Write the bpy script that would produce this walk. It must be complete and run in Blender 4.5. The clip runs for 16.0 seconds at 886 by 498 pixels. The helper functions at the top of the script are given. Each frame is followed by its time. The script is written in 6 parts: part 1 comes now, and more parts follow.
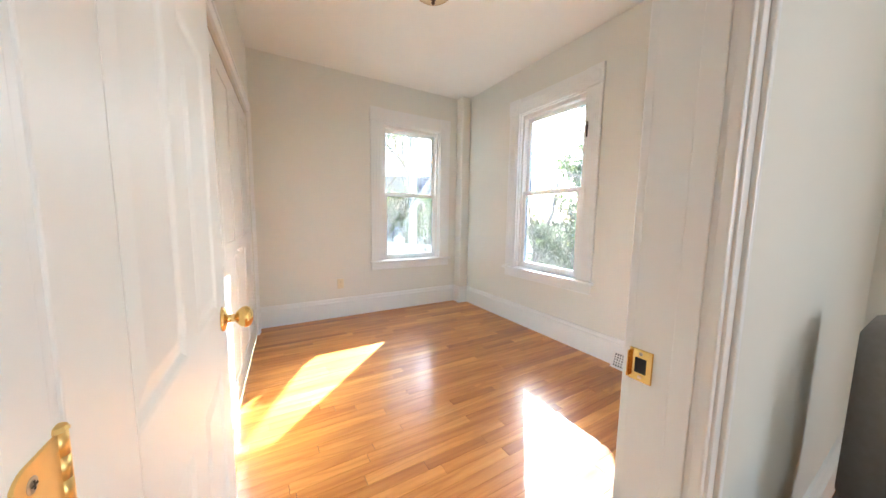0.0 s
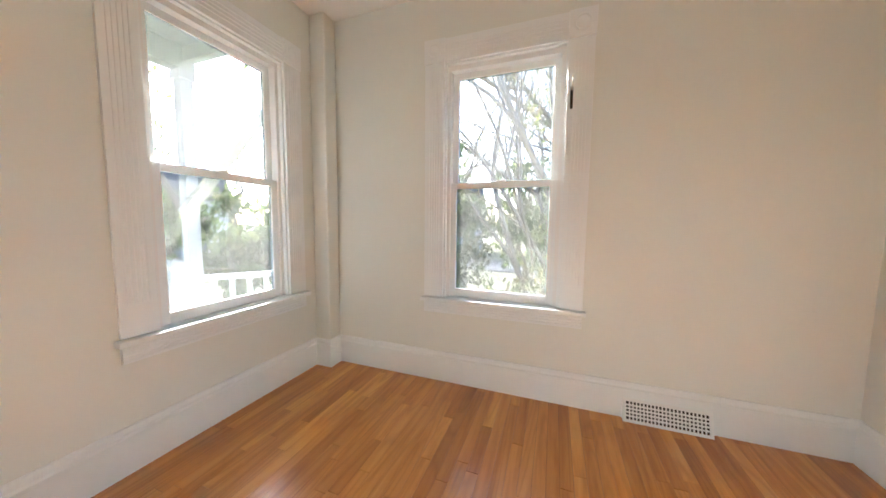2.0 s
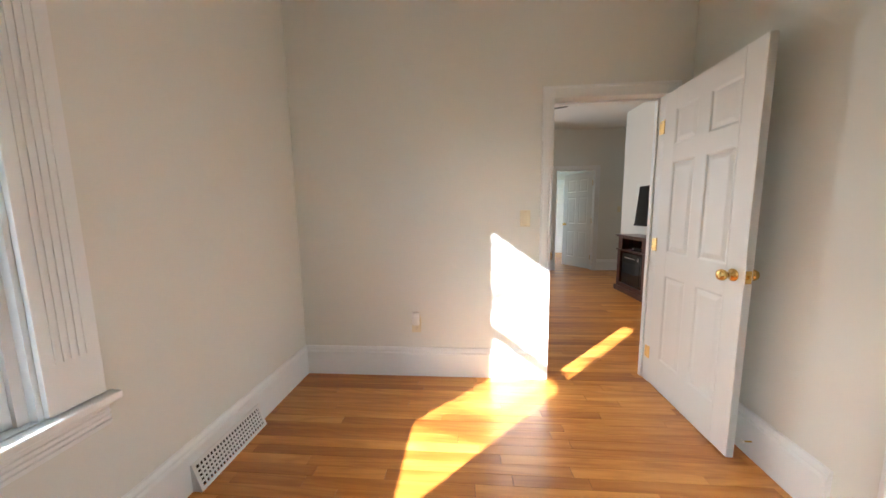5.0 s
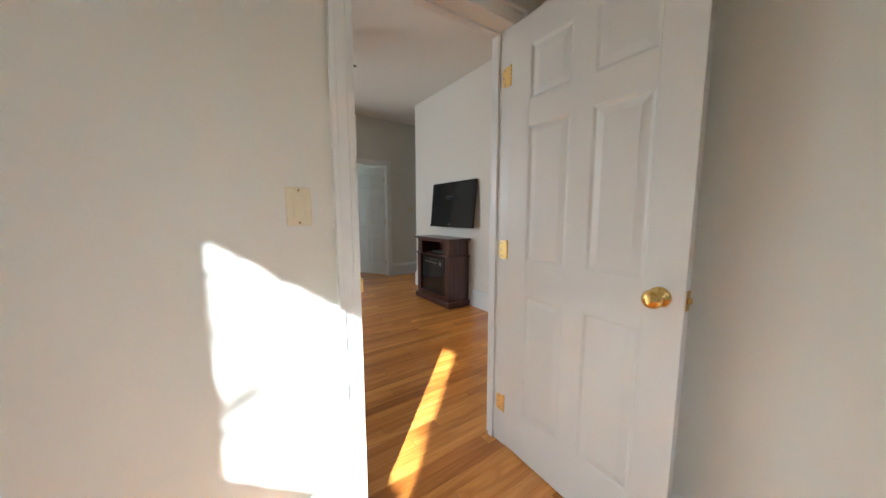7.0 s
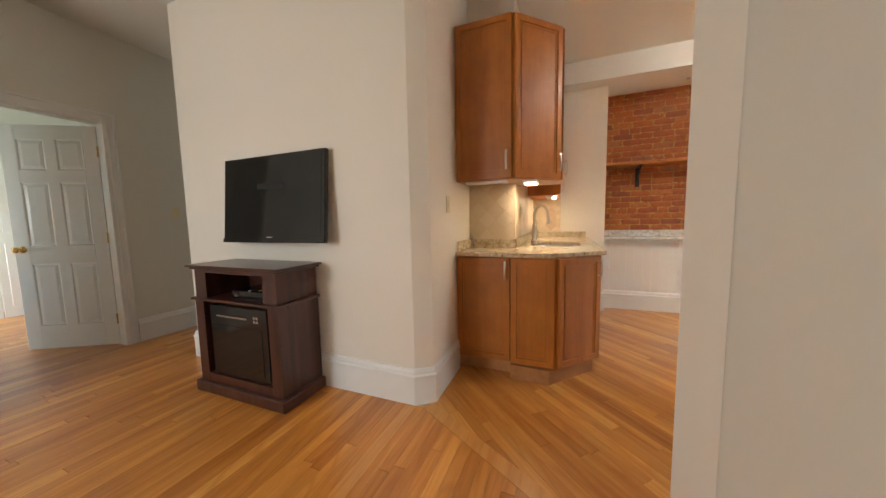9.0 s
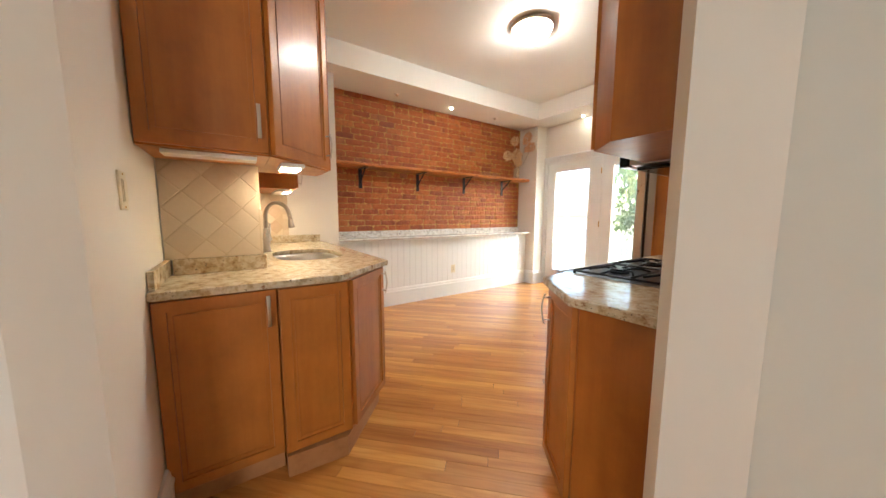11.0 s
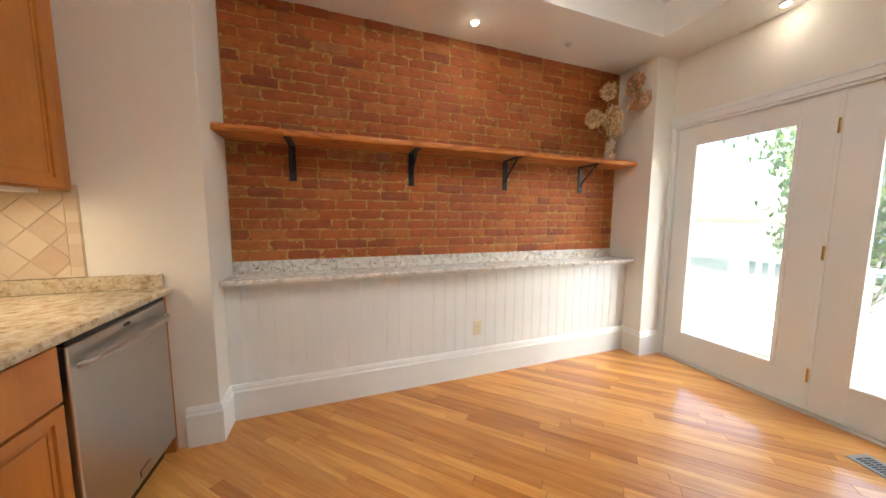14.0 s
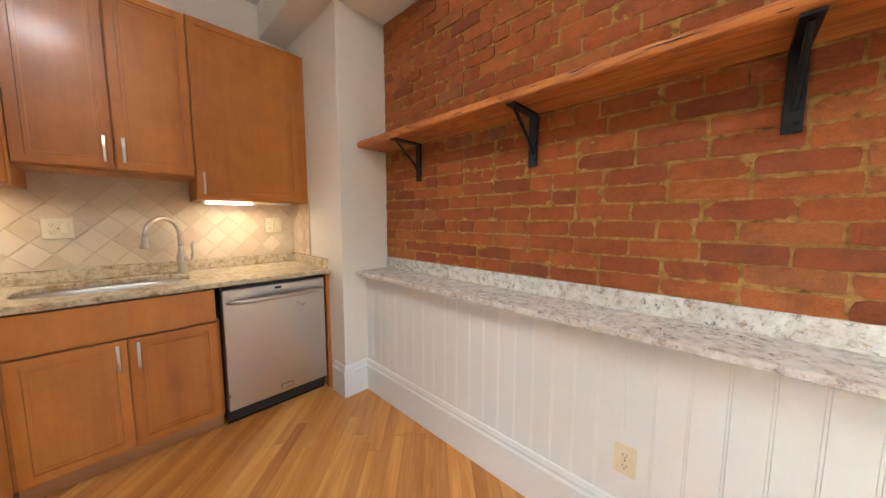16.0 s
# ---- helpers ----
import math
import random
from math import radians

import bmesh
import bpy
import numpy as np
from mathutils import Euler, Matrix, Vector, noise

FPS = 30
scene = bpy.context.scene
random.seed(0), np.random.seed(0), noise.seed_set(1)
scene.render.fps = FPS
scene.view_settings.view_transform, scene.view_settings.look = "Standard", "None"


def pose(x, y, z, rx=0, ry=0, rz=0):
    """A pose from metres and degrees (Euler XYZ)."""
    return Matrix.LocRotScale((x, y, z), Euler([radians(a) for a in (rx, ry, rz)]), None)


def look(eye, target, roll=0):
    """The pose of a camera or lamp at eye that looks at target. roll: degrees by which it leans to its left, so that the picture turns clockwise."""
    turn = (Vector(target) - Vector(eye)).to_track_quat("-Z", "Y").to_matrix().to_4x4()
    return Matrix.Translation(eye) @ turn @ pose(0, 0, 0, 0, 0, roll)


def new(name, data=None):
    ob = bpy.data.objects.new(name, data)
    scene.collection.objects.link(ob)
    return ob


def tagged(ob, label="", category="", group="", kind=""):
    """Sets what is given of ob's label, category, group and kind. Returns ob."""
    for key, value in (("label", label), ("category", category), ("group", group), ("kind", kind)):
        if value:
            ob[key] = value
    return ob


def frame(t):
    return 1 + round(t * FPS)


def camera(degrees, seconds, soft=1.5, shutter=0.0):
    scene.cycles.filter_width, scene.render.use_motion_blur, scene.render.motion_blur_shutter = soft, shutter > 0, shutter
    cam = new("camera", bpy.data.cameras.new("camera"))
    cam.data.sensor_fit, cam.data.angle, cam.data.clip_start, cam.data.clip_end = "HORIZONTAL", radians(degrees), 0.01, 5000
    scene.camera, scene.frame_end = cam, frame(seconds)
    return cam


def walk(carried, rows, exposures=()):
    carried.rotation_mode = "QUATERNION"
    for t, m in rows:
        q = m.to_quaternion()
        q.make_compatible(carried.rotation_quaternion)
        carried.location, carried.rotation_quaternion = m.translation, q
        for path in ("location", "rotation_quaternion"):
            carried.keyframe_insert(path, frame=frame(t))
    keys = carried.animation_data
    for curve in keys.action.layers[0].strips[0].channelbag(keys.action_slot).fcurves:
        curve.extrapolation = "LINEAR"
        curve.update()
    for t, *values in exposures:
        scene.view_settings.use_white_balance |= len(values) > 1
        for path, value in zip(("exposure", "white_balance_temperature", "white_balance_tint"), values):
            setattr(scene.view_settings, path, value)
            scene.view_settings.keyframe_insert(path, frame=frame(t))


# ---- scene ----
cam = camera(111.3, 16.0)
ROWS = [
    (0, 0.000, 0.012, 1.189, 83.95, -0.81, -30.36),
    (0.5, 0.097, 0.505, 1.148, 84.62, -0.82, -37.13),
    (1, 0.217, 0.950, 1.139, 85.00, -0.85, -45.28),
    (1.5, 0.289, 1.381, 1.161, 85.09, -0.76, -56.18),
    (2, 0.357, 1.781, 1.186, 85.18, -0.59, -69.83),
    (2.5, 0.445, 2.117, 1.191, 85.09, -0.20, -85.92),
    (3, 0.589, 2.408, 1.193, 84.49, 0.11, -104.61),
    (3.5, 0.719, 2.557, 1.188, 83.97, 0.11, -122.48),
    (4, 0.867, 2.638, 1.209, 84.10, 0.42, -141.22),
    (4.5, 1.046, 2.598, 1.246, 83.49, 0.63, -159.36),
    (5, 1.182, 2.485, 1.239, 83.16, 0.83, -175.73),
    (5.2, 1.221, 2.424, 1.232, 82.91, 0.85, -181.72),
    (7.3, 0.811, 1.076, 1.158, 83.78, 0.60, -216.66),
    (7.5, 0.725, 0.923, 1.153, 84.00, 1.00, -217.80),
    (8, 0.533, 0.554, 1.143, 84.96, 0.72, -222.64),
    (8.5, 0.279, 0.196, 1.146, 85.03, 1.22, -233.01),
    (9, 0.054, -0.126, 1.118, 84.82, 1.11, -248.49),
    (9.5, -0.119, -0.393, 1.113, 84.24, 0.50, -265.22),
    (10, -0.260, -0.564, 1.140, 83.61, 0.18, -280.56),
    (10.2, -0.314, -0.607, 1.146, 83.61, 0.07, -286.06),
    (12.3, -1.339, -0.289, 1.237, 83.65, -0.12, -317.41),
    (12.5, -1.446, -0.166, 1.255, 83.82, -0.36, -316.59),
    (13, -1.692, 0.183, 1.270, 84.07, -0.24, -311.66),
    (13.5, -1.887, 0.572, 1.264, 84.29, -0.29, -302.41),
    (14, -2.074, 0.965, 1.252, 84.28, -0.28, -289.74),
    (14.5, -2.280, 1.339, 1.256, 84.14, -0.30, -275.04),
    (15, -2.518, 1.703, 1.253, 84.21, -0.17, -258.62),
    (15.5, -2.768, 1.999, 1.264, 84.26, -0.09, -242.00),
    (16, -2.998, 2.235, 1.245, 84.52, -0.05, -226.35),
]
EXPOSURES = [(0.0, 4.97, 5300, 8), (0.5, 4.85, 5350, 9), (1.0, 4.65, 5450, 9), (2.5, 4.65, 5700, 11), (3.5, 4.6, 5350, 9), (4.0, 4.35, 5600, 11), (5.2, 4.35, 5450, 10),
             (7.3, 3.95, 5300, 7), (7.5, 3.8, 5300, 7), (8.0, 3.0, 5850, 12), (8.5, 3.7, 6000, 12), (9.0, 4.3, 6200, 12), (9.5, 4.65, 5900, 10), (10.2, 4.65, 5800, 9),
             (12.3, 4.45, 5900, 10), (13.0, 4.4, 5750, 9), (14.5, 4.18, 5700, 10), (15.5, 4.25, 5500, 10), (16.0, 4.3, 5550, 10)]
walk(cam, [(t, pose(x, y, z, rx, ry, rz)) for t, x, y, z, rx, ry, rz in ROWS], EXPOSURES)

# ---- world, sun, lamps ----
SUN_WAY = Vector((-1.39, -1.40, -1.0))
world = bpy.data.worlds.new("sky")
scene.world = world
world.use_nodes = True
wn, wl = world.node_tree.nodes, world.node_tree.links
sky = wn.new("ShaderNodeTexSky")
sky.sky_type, sky.sun_disc = "NISHITA", False
sky.sun_elevation, sky.sun_rotation = radians(27), radians(45)
sky.air_density, sky.dust_density = 1.0, 3.5
wl.new(sky.outputs[0], wn["Background"].inputs[0])
wn["Background"].inputs[1].default_value = 0.15


def lamp(name, kind, energy, m, color=(1, 1, 1), **kw):
    data = bpy.data.lights.new(name, kind)
    data.energy, data.color = energy, color
    for k in kw:
        if k == "angle":
            data.angle = kw[k]
        elif k == "size":
            data.shape, data.size, data.size_y = "RECTANGLE", kw[k][0], kw[k][1]
        elif k == "radius":
            data.shadow_soft_size = kw[k]
        elif k == "spot":
            data.spot_size, data.spot_blend = kw[k], 0.5
    ob = new(name, data)
    ob.matrix_world = m
    return ob


lamp("sun", "SUN", 2.2, look((0, 0, 30), Vector((0, 0, 30)) + SUN_WAY), (1, 0.93, 0.82), angle=radians(0.6))
# added area lamps for sky light: living room window, unseen far room opening
lamp("window_fill", "AREA", 2.4, pose(2.40, -2.67, 1.48) @ pose(0, 0, 0, 0, 90, 0), (1.0, 0.95, 0.86), size=(1.5, 0.9))
lamp("window_fill", "AREA", 2.2, pose(0.86, -6.1, 1.5) @ pose(0, 0, 0, 0, 90, 0), (0.95, 1.0, 0.9), size=(1.4, 1.0))
WARM = (1.0, 0.72, 0.42)
# added lamp, out of view under the porch roof, brightens the kitchen through the glazed doors
lamp("porch_fill", "AREA", 6.0, look((-3.04, 4.75, 2.55), (-3.0, 3.2, 0.2)), (0.86, 0.93, 1.0), size=(2.2, 1.3))
for x, y, power in ((-4.13, 1.93, 0.3), (-3.28, 3.7, 0.1)):
    lamp("recessed_light", "SPOT", power, pose(x, y, 2.61), (1, 0.8, 0.55), spot=radians(95), radius=0.03)
lamp("under_cabinet_light", "AREA", 0.075, pose(-3.62, -0.30, 1.345), WARM, size=(0.28, 0.05))
lamp("under_cabinet_light", "AREA", 0.05, pose(-2.32, -0.33, 1.375), WARM, size=(0.14, 0.06))
lamp("under_cabinet_light", "AREA", 0.03, pose(-2.5, -0.30, 1.375), WARM, size=(0.10, 0.06))

# ---- materials ----
MATS = {}


class G:
    """A small node graph for one material."""

    def __init__(self, name):
        self.m = bpy.data.materials.new(name)
        self.m.use_nodes = True
        self.n, self.l = self.m.node_tree.nodes, self.m.node_tree.links
        self.b = self.n["Principled BSDF"]
        MATS[name] = self.m

    def add(self, kind, **kw):
        node = self.n.new(kind)
        for k, v in kw.items():
            node.inputs[k.replace("_", " ")].default_value = v
        return node

    def coords(self, scale=(1, 1, 1), rot=(0, 0, 0), local=False):
        tc = self.n.new("ShaderNodeTexCoord") if local else self.n.new("ShaderNodeNewGeometry")
        mp = self.n.new("ShaderNodeMapping")
        mp.inputs["Scale"].default_value, mp.inputs["Rotation"].default_value = scale, rot
        self.l.new(tc.outputs["Object" if local else "Position"], mp.inputs[0])
        return mp.outputs[0]

    def noise(self, vec, scale, detail=4, rough=0.55):
        node = self.add("ShaderNodeTexNoise", Scale=scale, Detail=detail, Roughness=rough)
        self.l.new(vec, node.inputs["Vector"])
        return node.outputs[0]

    def voronoi(self, vec, scale, what="Distance"):
        node = self.add("ShaderNodeTexVoronoi", Scale=scale)
        self.l.new(vec, node.inputs["Vector"])
        return node.outputs[what]

    def ramp(self, fac, stops):
        node = self.n.new("ShaderNodeValToRGB")
        el = node.color_ramp.elements
        while len(el) < len(stops):
            el.new(0.5)
        for e, (p, c) in zip(el, stops):
            e.position, e.color = p, (*c, 1)
        self.l.new(fac, node.inputs[0])
        return node.outputs[0]

    def mix(self, fac, a, b, mode="MIX"):
        node = self.n.new("ShaderNodeMix")
        node.data_type, node.blend_type = "RGBA", mode
        for slot, v in ((0, fac), (6, a), (7, b)):
            if isinstance(v, (int, float)):
                node.inputs[slot].default_value = v
            elif isinstance(v, tuple):
                node.inputs[slot].default_value = (*v, 1)
            else:
                self.l.new(v, node.inputs[slot])
        return node.outputs[2]

    def span(self, fac, lo, hi):
        node = self.add("ShaderNodeMapRange")
        node.inputs["To Min"].default_value, node.inputs["To Max"].default_value = lo, hi
        self.l.new(fac, node.inputs[0])
        return node.outputs[0]

    def random(self):
        return self.n.new("ShaderNodeObjectInfo").outputs["Random"]

    def island(self):
        return self.n.new("ShaderNodeNewGeometry").outputs["Random Per Island"]

    def done(self, color, rough=0.5, metal=0.0, bump=None, strength=0.2, distance=0.01, spec=None, coat=0.0):
        for slot, v in (("Base Color", color), ("Roughness", rough), ("Metallic", metal)):
            if isinstance(v, tuple):
                self.b.inputs[slot].default_value = (*v, 1)
            elif isinstance(v, (int, float)):
                self.b.inputs[slot].default_value = v
            else:
                self.l.new(v, self.b.inputs[slot])
        if spec is not None:
            self.b.inputs["Specular IOR Level"].default_value = spec
        self.b.inputs["Coat Weight"].default_value = coat
        self.b.inputs["Coat Roughness"].default_value = 0.16
        if bump is not None:
            bp = self.add("ShaderNodeBump", Strength=strength, Distance=distance)
            self.l.new(bump, bp.inputs["Height"])
            self.l.new(bp.outputs[0], self.b.inputs["Normal"])
        return self.m


def paint(name, color, rough=0.55, grain=120, strength=0.06, blotch=0.05):
    g = G(name)
    p = g.coords()
    big = g.noise(p, 1.7, 3)
    low = tuple(c * (1 - blotch) for c in color)
    fine = g.noise(p, grain, 3)
    return g.done(g.mix(g.span(big, 0, 1), low, color), g.span(g.noise(p, 6), rough - 0.08, rough + 0.08), bump=fine, strength=strength, distance=0.004)


def plain(name, color, rough=0.4, metal=0.0, grain=60, var=0.1, coat=0.0):
    g = G(name)
    p = g.coords()
    n = g.noise(p, grain, 3)
    low = tuple(c * (1 - var) for c in color)
    return g.done(g.mix(n, low, color), g.span(g.noise(p, 12), max(rough - 0.06, 0.02), rough + 0.06), metal, bump=n, strength=0.03, distance=0.002, coat=coat)


TONES = ((0.0, (0.86, 0.82, 0.77)), (0.5, (0.98, 0.97, 0.96)), (1.0, (1.10, 1.12, 1.14)))
BOARDS = ((0.0, (0.70, 0.59, 0.47)), (0.14, (0.86, 0.78, 0.68)), (0.45, (0.99, 0.97, 0.93)), (0.78, (1.08, 1.10, 1.12)), (1.0, (1.25, 1.36, 1.48)))


def wood(name, dark, mid, light, axis=0, rough=0.3, piece=True, scale=1.0, coat=0.0, turn=0.0, rings=0.0, pores=0.12, tones=TONES, mottle=0.0):
    """Grain runs along axis (0 x, 1 y, 2 z) of the place, after a turn about z."""
    g = G(name)
    s = [11.0 * scale] * 3
    s[axis] = 0.9 * scale
    p = g.coords(tuple(s), (0, 0, turn)) if not turn else None
    if turn:
        q = g.coords((1, 1, 1), (0, 0, turn))
        mp = g.n.new("ShaderNodeMapping")
        mp.inputs["Scale"].default_value = s
        g.l.new(q, mp.inputs[0])
        p = mp.outputs[0]
    if piece:
        sh = g.n.new("ShaderNodeVectorMath")
        sc = g.n.new("ShaderNodeMath")
        sc.operation = "MULTIPLY"
        sc.inputs[1].default_value = 37.0
        g.l.new(g.random(), sc.inputs[0])
        g.l.new(p, sh.inputs[0])
        g.l.new(sc.outputs[0], sh.inputs[1])
        p = sh.outputs[0]
    grain = g.noise(p, 1.6, 6, 0.65)
    fine = g.noise(p, 9, 3, 0.7)
    c = g.ramp(grain, ((0.30, dark), (0.48, mid), (0.68, light)))
    c = g.mix(g.span(fine, 0.0, pores), c, dark)
    if rings:
        # growth rings: level lines of a stretched noise, as flat-sawn boards show them
        times = g.n.new("ShaderNodeMath")
        times.operation, times.inputs[1].default_value = "MULTIPLY", 13.0
        g.l.new(g.noise(p, 0.55, 1, 0.4), times.inputs[0])
        wave = g.n.new("ShaderNodeMath")
        wave.operation, wave.inputs[1].default_value = "PINGPONG", 0.5
        g.l.new(times.outputs[0], wave.inputs[0])
        line = g.ramp(wave.outputs[0], ((0.02, (1, 1, 1)), (0.22, (0, 0, 0))))
        c = g.mix(g.mix(1.0, line, (rings, rings, rings), "MULTIPLY"), c, dark)
    if mottle:
        # uneven uptake of the stain
        q = g.coords()
        lo, hi = 1 - mottle, 1 + mottle * 0.6
        c = g.mix(1.0, c, g.ramp(g.noise(q, 5, 5, 0.65), ((0.3, (lo, lo * 0.97, lo * 0.95)), (0.7, (hi, hi, hi)))), "MULTIPLY")
    if piece:
        c = g.mix(1.0, c, g.ramp(g.random(), tones), "MULTIPLY")
    return g.done(c, g.span(fine, rough - 0.06, rough + 0.08), bump=fine, strength=0.05, distance=0.002, coat=coat)


WALL = paint("wall_paint", (0.745, 0.76, 0.705), 0.6)
KWALL = paint("kitchen_wall_paint", (0.80, 0.775, 0.70), 0.6)
CEIL = paint("ceiling_paint", (0.83, 0.835, 0.79), 0.75, 60, 0.1)
TRIM = paint("white_trim_paint", (0.80, 0.83, 0.825), 0.32, 30, 0.05, 0.03)
DOORW = paint("white_door_paint", (0.80, 0.82, 0.80), 0.38, 25, 0.05, 0.03)
OAK = wood("oak_floor_bedroom", (0.41, 0.140, 0.019), (0.59, 0.242, 0.042), (0.68, 0.320, 0.072), 0, 0.34, coat=0.5, rings=0.42, pores=0.2, tones=BOARDS)
OAKK = wood("oak_floor_kitchen", (0.44, 0.162, 0.027), (0.61, 0.275, 0.056), (0.69, 0.360, 0.092), 0, 0.36, coat=0.6, turn=radians(-45), rings=0.34, pores=0.18, tones=BOARDS)
OAKL = wood("oak_border_strip", (0.47, 0.19, 0.045), (0.62, 0.29, 0.075), (0.70, 0.36, 0.11), 0, 0.30, piece=False, coat=0.35)
SUBF = plain("floor_joint", (0.10, 0.04, 0.012), 0.6)
CHERRY = wood("maple_cabinet", (0.39, 0.128, 0.017), (0.49, 0.178, 0.025), (0.565, 0.225, 0.036), 2, 0.38, scale=0.3, coat=0.2, mottle=0.16)
TOEK = wood("toe_kick_wood", (0.42, 0.19, 0.07), (0.52, 0.26, 0.10), (0.58, 0.31, 0.13), 0, 0.45, scale=0.5)
PINE = wood("shelf_wood", (0.24, 0.066, 0.011), (0.62, 0.215, 0.038), (0.72, 0.31, 0.075), 1, 0.42, piece=False, scale=1.6, rings=0.6, pores=0.3)
ESPRESSO = wood("espresso_wood", (0.026, 0.008, 0.005), (0.058, 0.018, 0.012), (0.092, 0.031, 0.019), 2, 0.3, coat=0.2)
STEEL = plain("stainless_steel", (0.56, 0.54, 0.51), 0.3, 1.0, 200, 0.08)
NICKEL = plain("brushed_nickel", (0.60, 0.55, 0.48), 0.34, 1.0, 150, 0.1)
BRASSM = plain("satin_brass", (0.83, 0.60, 0.22), 0.36, 0.85, 90, 0.08)
BRASS = plain("polished_brass", (0.80, 0.55, 0.18), 0.16, 1.0, 90, 0.12)
IRON = plain("black_iron", (0.028, 0.032, 0.036), 0.38, 0.6, 80, 0.4)
BLACK = plain("black_gloss_plastic", (0.012, 0.012, 0.013), 0.12, 0.0, 40, 0.3)
ENAMEL = plain("black_enamel", (0.008, 0.008, 0.009), 0.30, 0.0, 40, 0.3, 0.0)
SCREEN = plain("tv_screen", (0.010, 0.011, 0.012), 0.08, 0.0, 30, 0.2)
IVORY = plain("ivory_plastic", (0.75, 0.69, 0.50), 0.35, 0.0, 60, 0.05)
WHITEP = plain("white_plastic", (0.80, 0.80, 0.78), 0.35, 0.0, 60, 0.04)
SINKM = plain("brushed_sink_steel", (0.62, 0.61, 0.58), 0.34, 0.85, 160, 0.1)
VENTG = plain("grey_vent_metal", (0.30, 0.31, 0.32), 0.4, 0.3)
CASEG = plain("grey_appliance_case", (0.40, 0.37, 0.32), 0.4, 0.0, 80, 0.1)
# near black; also puts the shade inside vents, holes and slots into colour
DARK = plain("dark_gap", (0.02, 0.016, 0.014), 0.7)
RUST = plain("rusty_track", (0.22, 0.06, 0.03), 0.6)
GREY = plain("grey_cloth", (0.30, 0.28, 0.26), 0.85, 0, 40, 0.3)
RED = plain("red_plastic", (0.55, 0.05, 0.08), 0.4)
GREEN = plain("green_plastic", (0.45, 0.55, 0.22), 0.4)
ROOF = plain("asphalt_roof", (0.16, 0.14, 0.13), 0.9, 0, 20, 0.4)
PORCH = paint("porch_paint", (0.72, 0.75, 0.68), 0.6, 20, 0.1, 0.12)
DECK = paint("deck_boards", (0.62, 0.59, 0.54), 0.7, 15, 0.2, 0.2)
SIDING = paint("white_siding", (0.78, 0.78, 0.78), 0.6, 20, 0.1, 0.08)
ROAD = plain("asphalt", (0.055, 0.055, 0.058), 0.9, 0, 30, 0.4)
FANW = plain("fan_blade_wood", (0.03, 0.015, 0.01), 0.35)
BLUEG = plain("far_window_glass", (0.10, 0.13, 0.16), 0.15)


def make_granite():
    g = G("granite")
    p = g.coords()
    base = g.ramp(g.noise(p, 26, 6, 0.7), ((0.30, (0.24, 0.135, 0.060)), (0.42, (0.46, 0.36, 0.215)), (0.55, (0.61, 0.53, 0.375)), (0.8, (0.70, 0.64, 0.49))))
    rust = g.ramp(g.noise(p, 34, 5, 0.75), ((0.58, (0, 0, 0)), (0.66, (1, 1, 1))))
    dark = g.ramp(g.noise(p, 55, 5, 0.8), ((0.60, (0, 0, 0)), (0.66, (1, 1, 1))))
    patch = g.ramp(g.noise(p, 4.5, 3, 0.6), ((0.35, (0.25, 0.25, 0.25)), (0.62, (1, 1, 1))))
    c = g.mix(g.mix(1.0, rust, patch, "MULTIPLY"), base, (0.26, 0.115, 0.045))
    c = g.mix(dark, c, (0.055, 0.045, 0.04))
    return g.done(c, g.span(g.noise(p, 30), 0.10, 0.18), bump=g.noise(p, 90), strength=0.02, distance=0.002, spec=0.3)


def make_granite_grey():
    g = G("granite_grey")
    p = g.coords()
    base = g.ramp(g.noise(p, 24, 6, 0.7), ((0.30, (0.32, 0.29, 0.26)), (0.44, (0.62, 0.59, 0.54)), (0.6, (0.76, 0.75, 0.71))))
    dark = g.ramp(g.noise(p, 42, 6, 0.8), ((0.55, (0, 0, 0)), (0.63, (1, 1, 1))))
    tan = g.ramp(g.noise(p, 30, 5, 0.7), ((0.58, (0, 0, 0)), (0.68, (1, 1, 1))))
    c = g.mix(tan, base, (0.40, 0.27, 0.15))
    patch = g.ramp(g.noise(p, 5, 3, 0.6), ((0.35, (0.2, 0.2, 0.2)), (0.6, (1, 1, 1))))
    c = g.mix(g.mix(1.0, dark, patch, "MULTIPLY"), c, (0.06, 0.055, 0.055))
    return g.done(c, g.span(g.noise(p, 30), 0.10, 0.18), bump=g.noise(p, 90), strength=0.02, distance=0.002, spec=0.3)


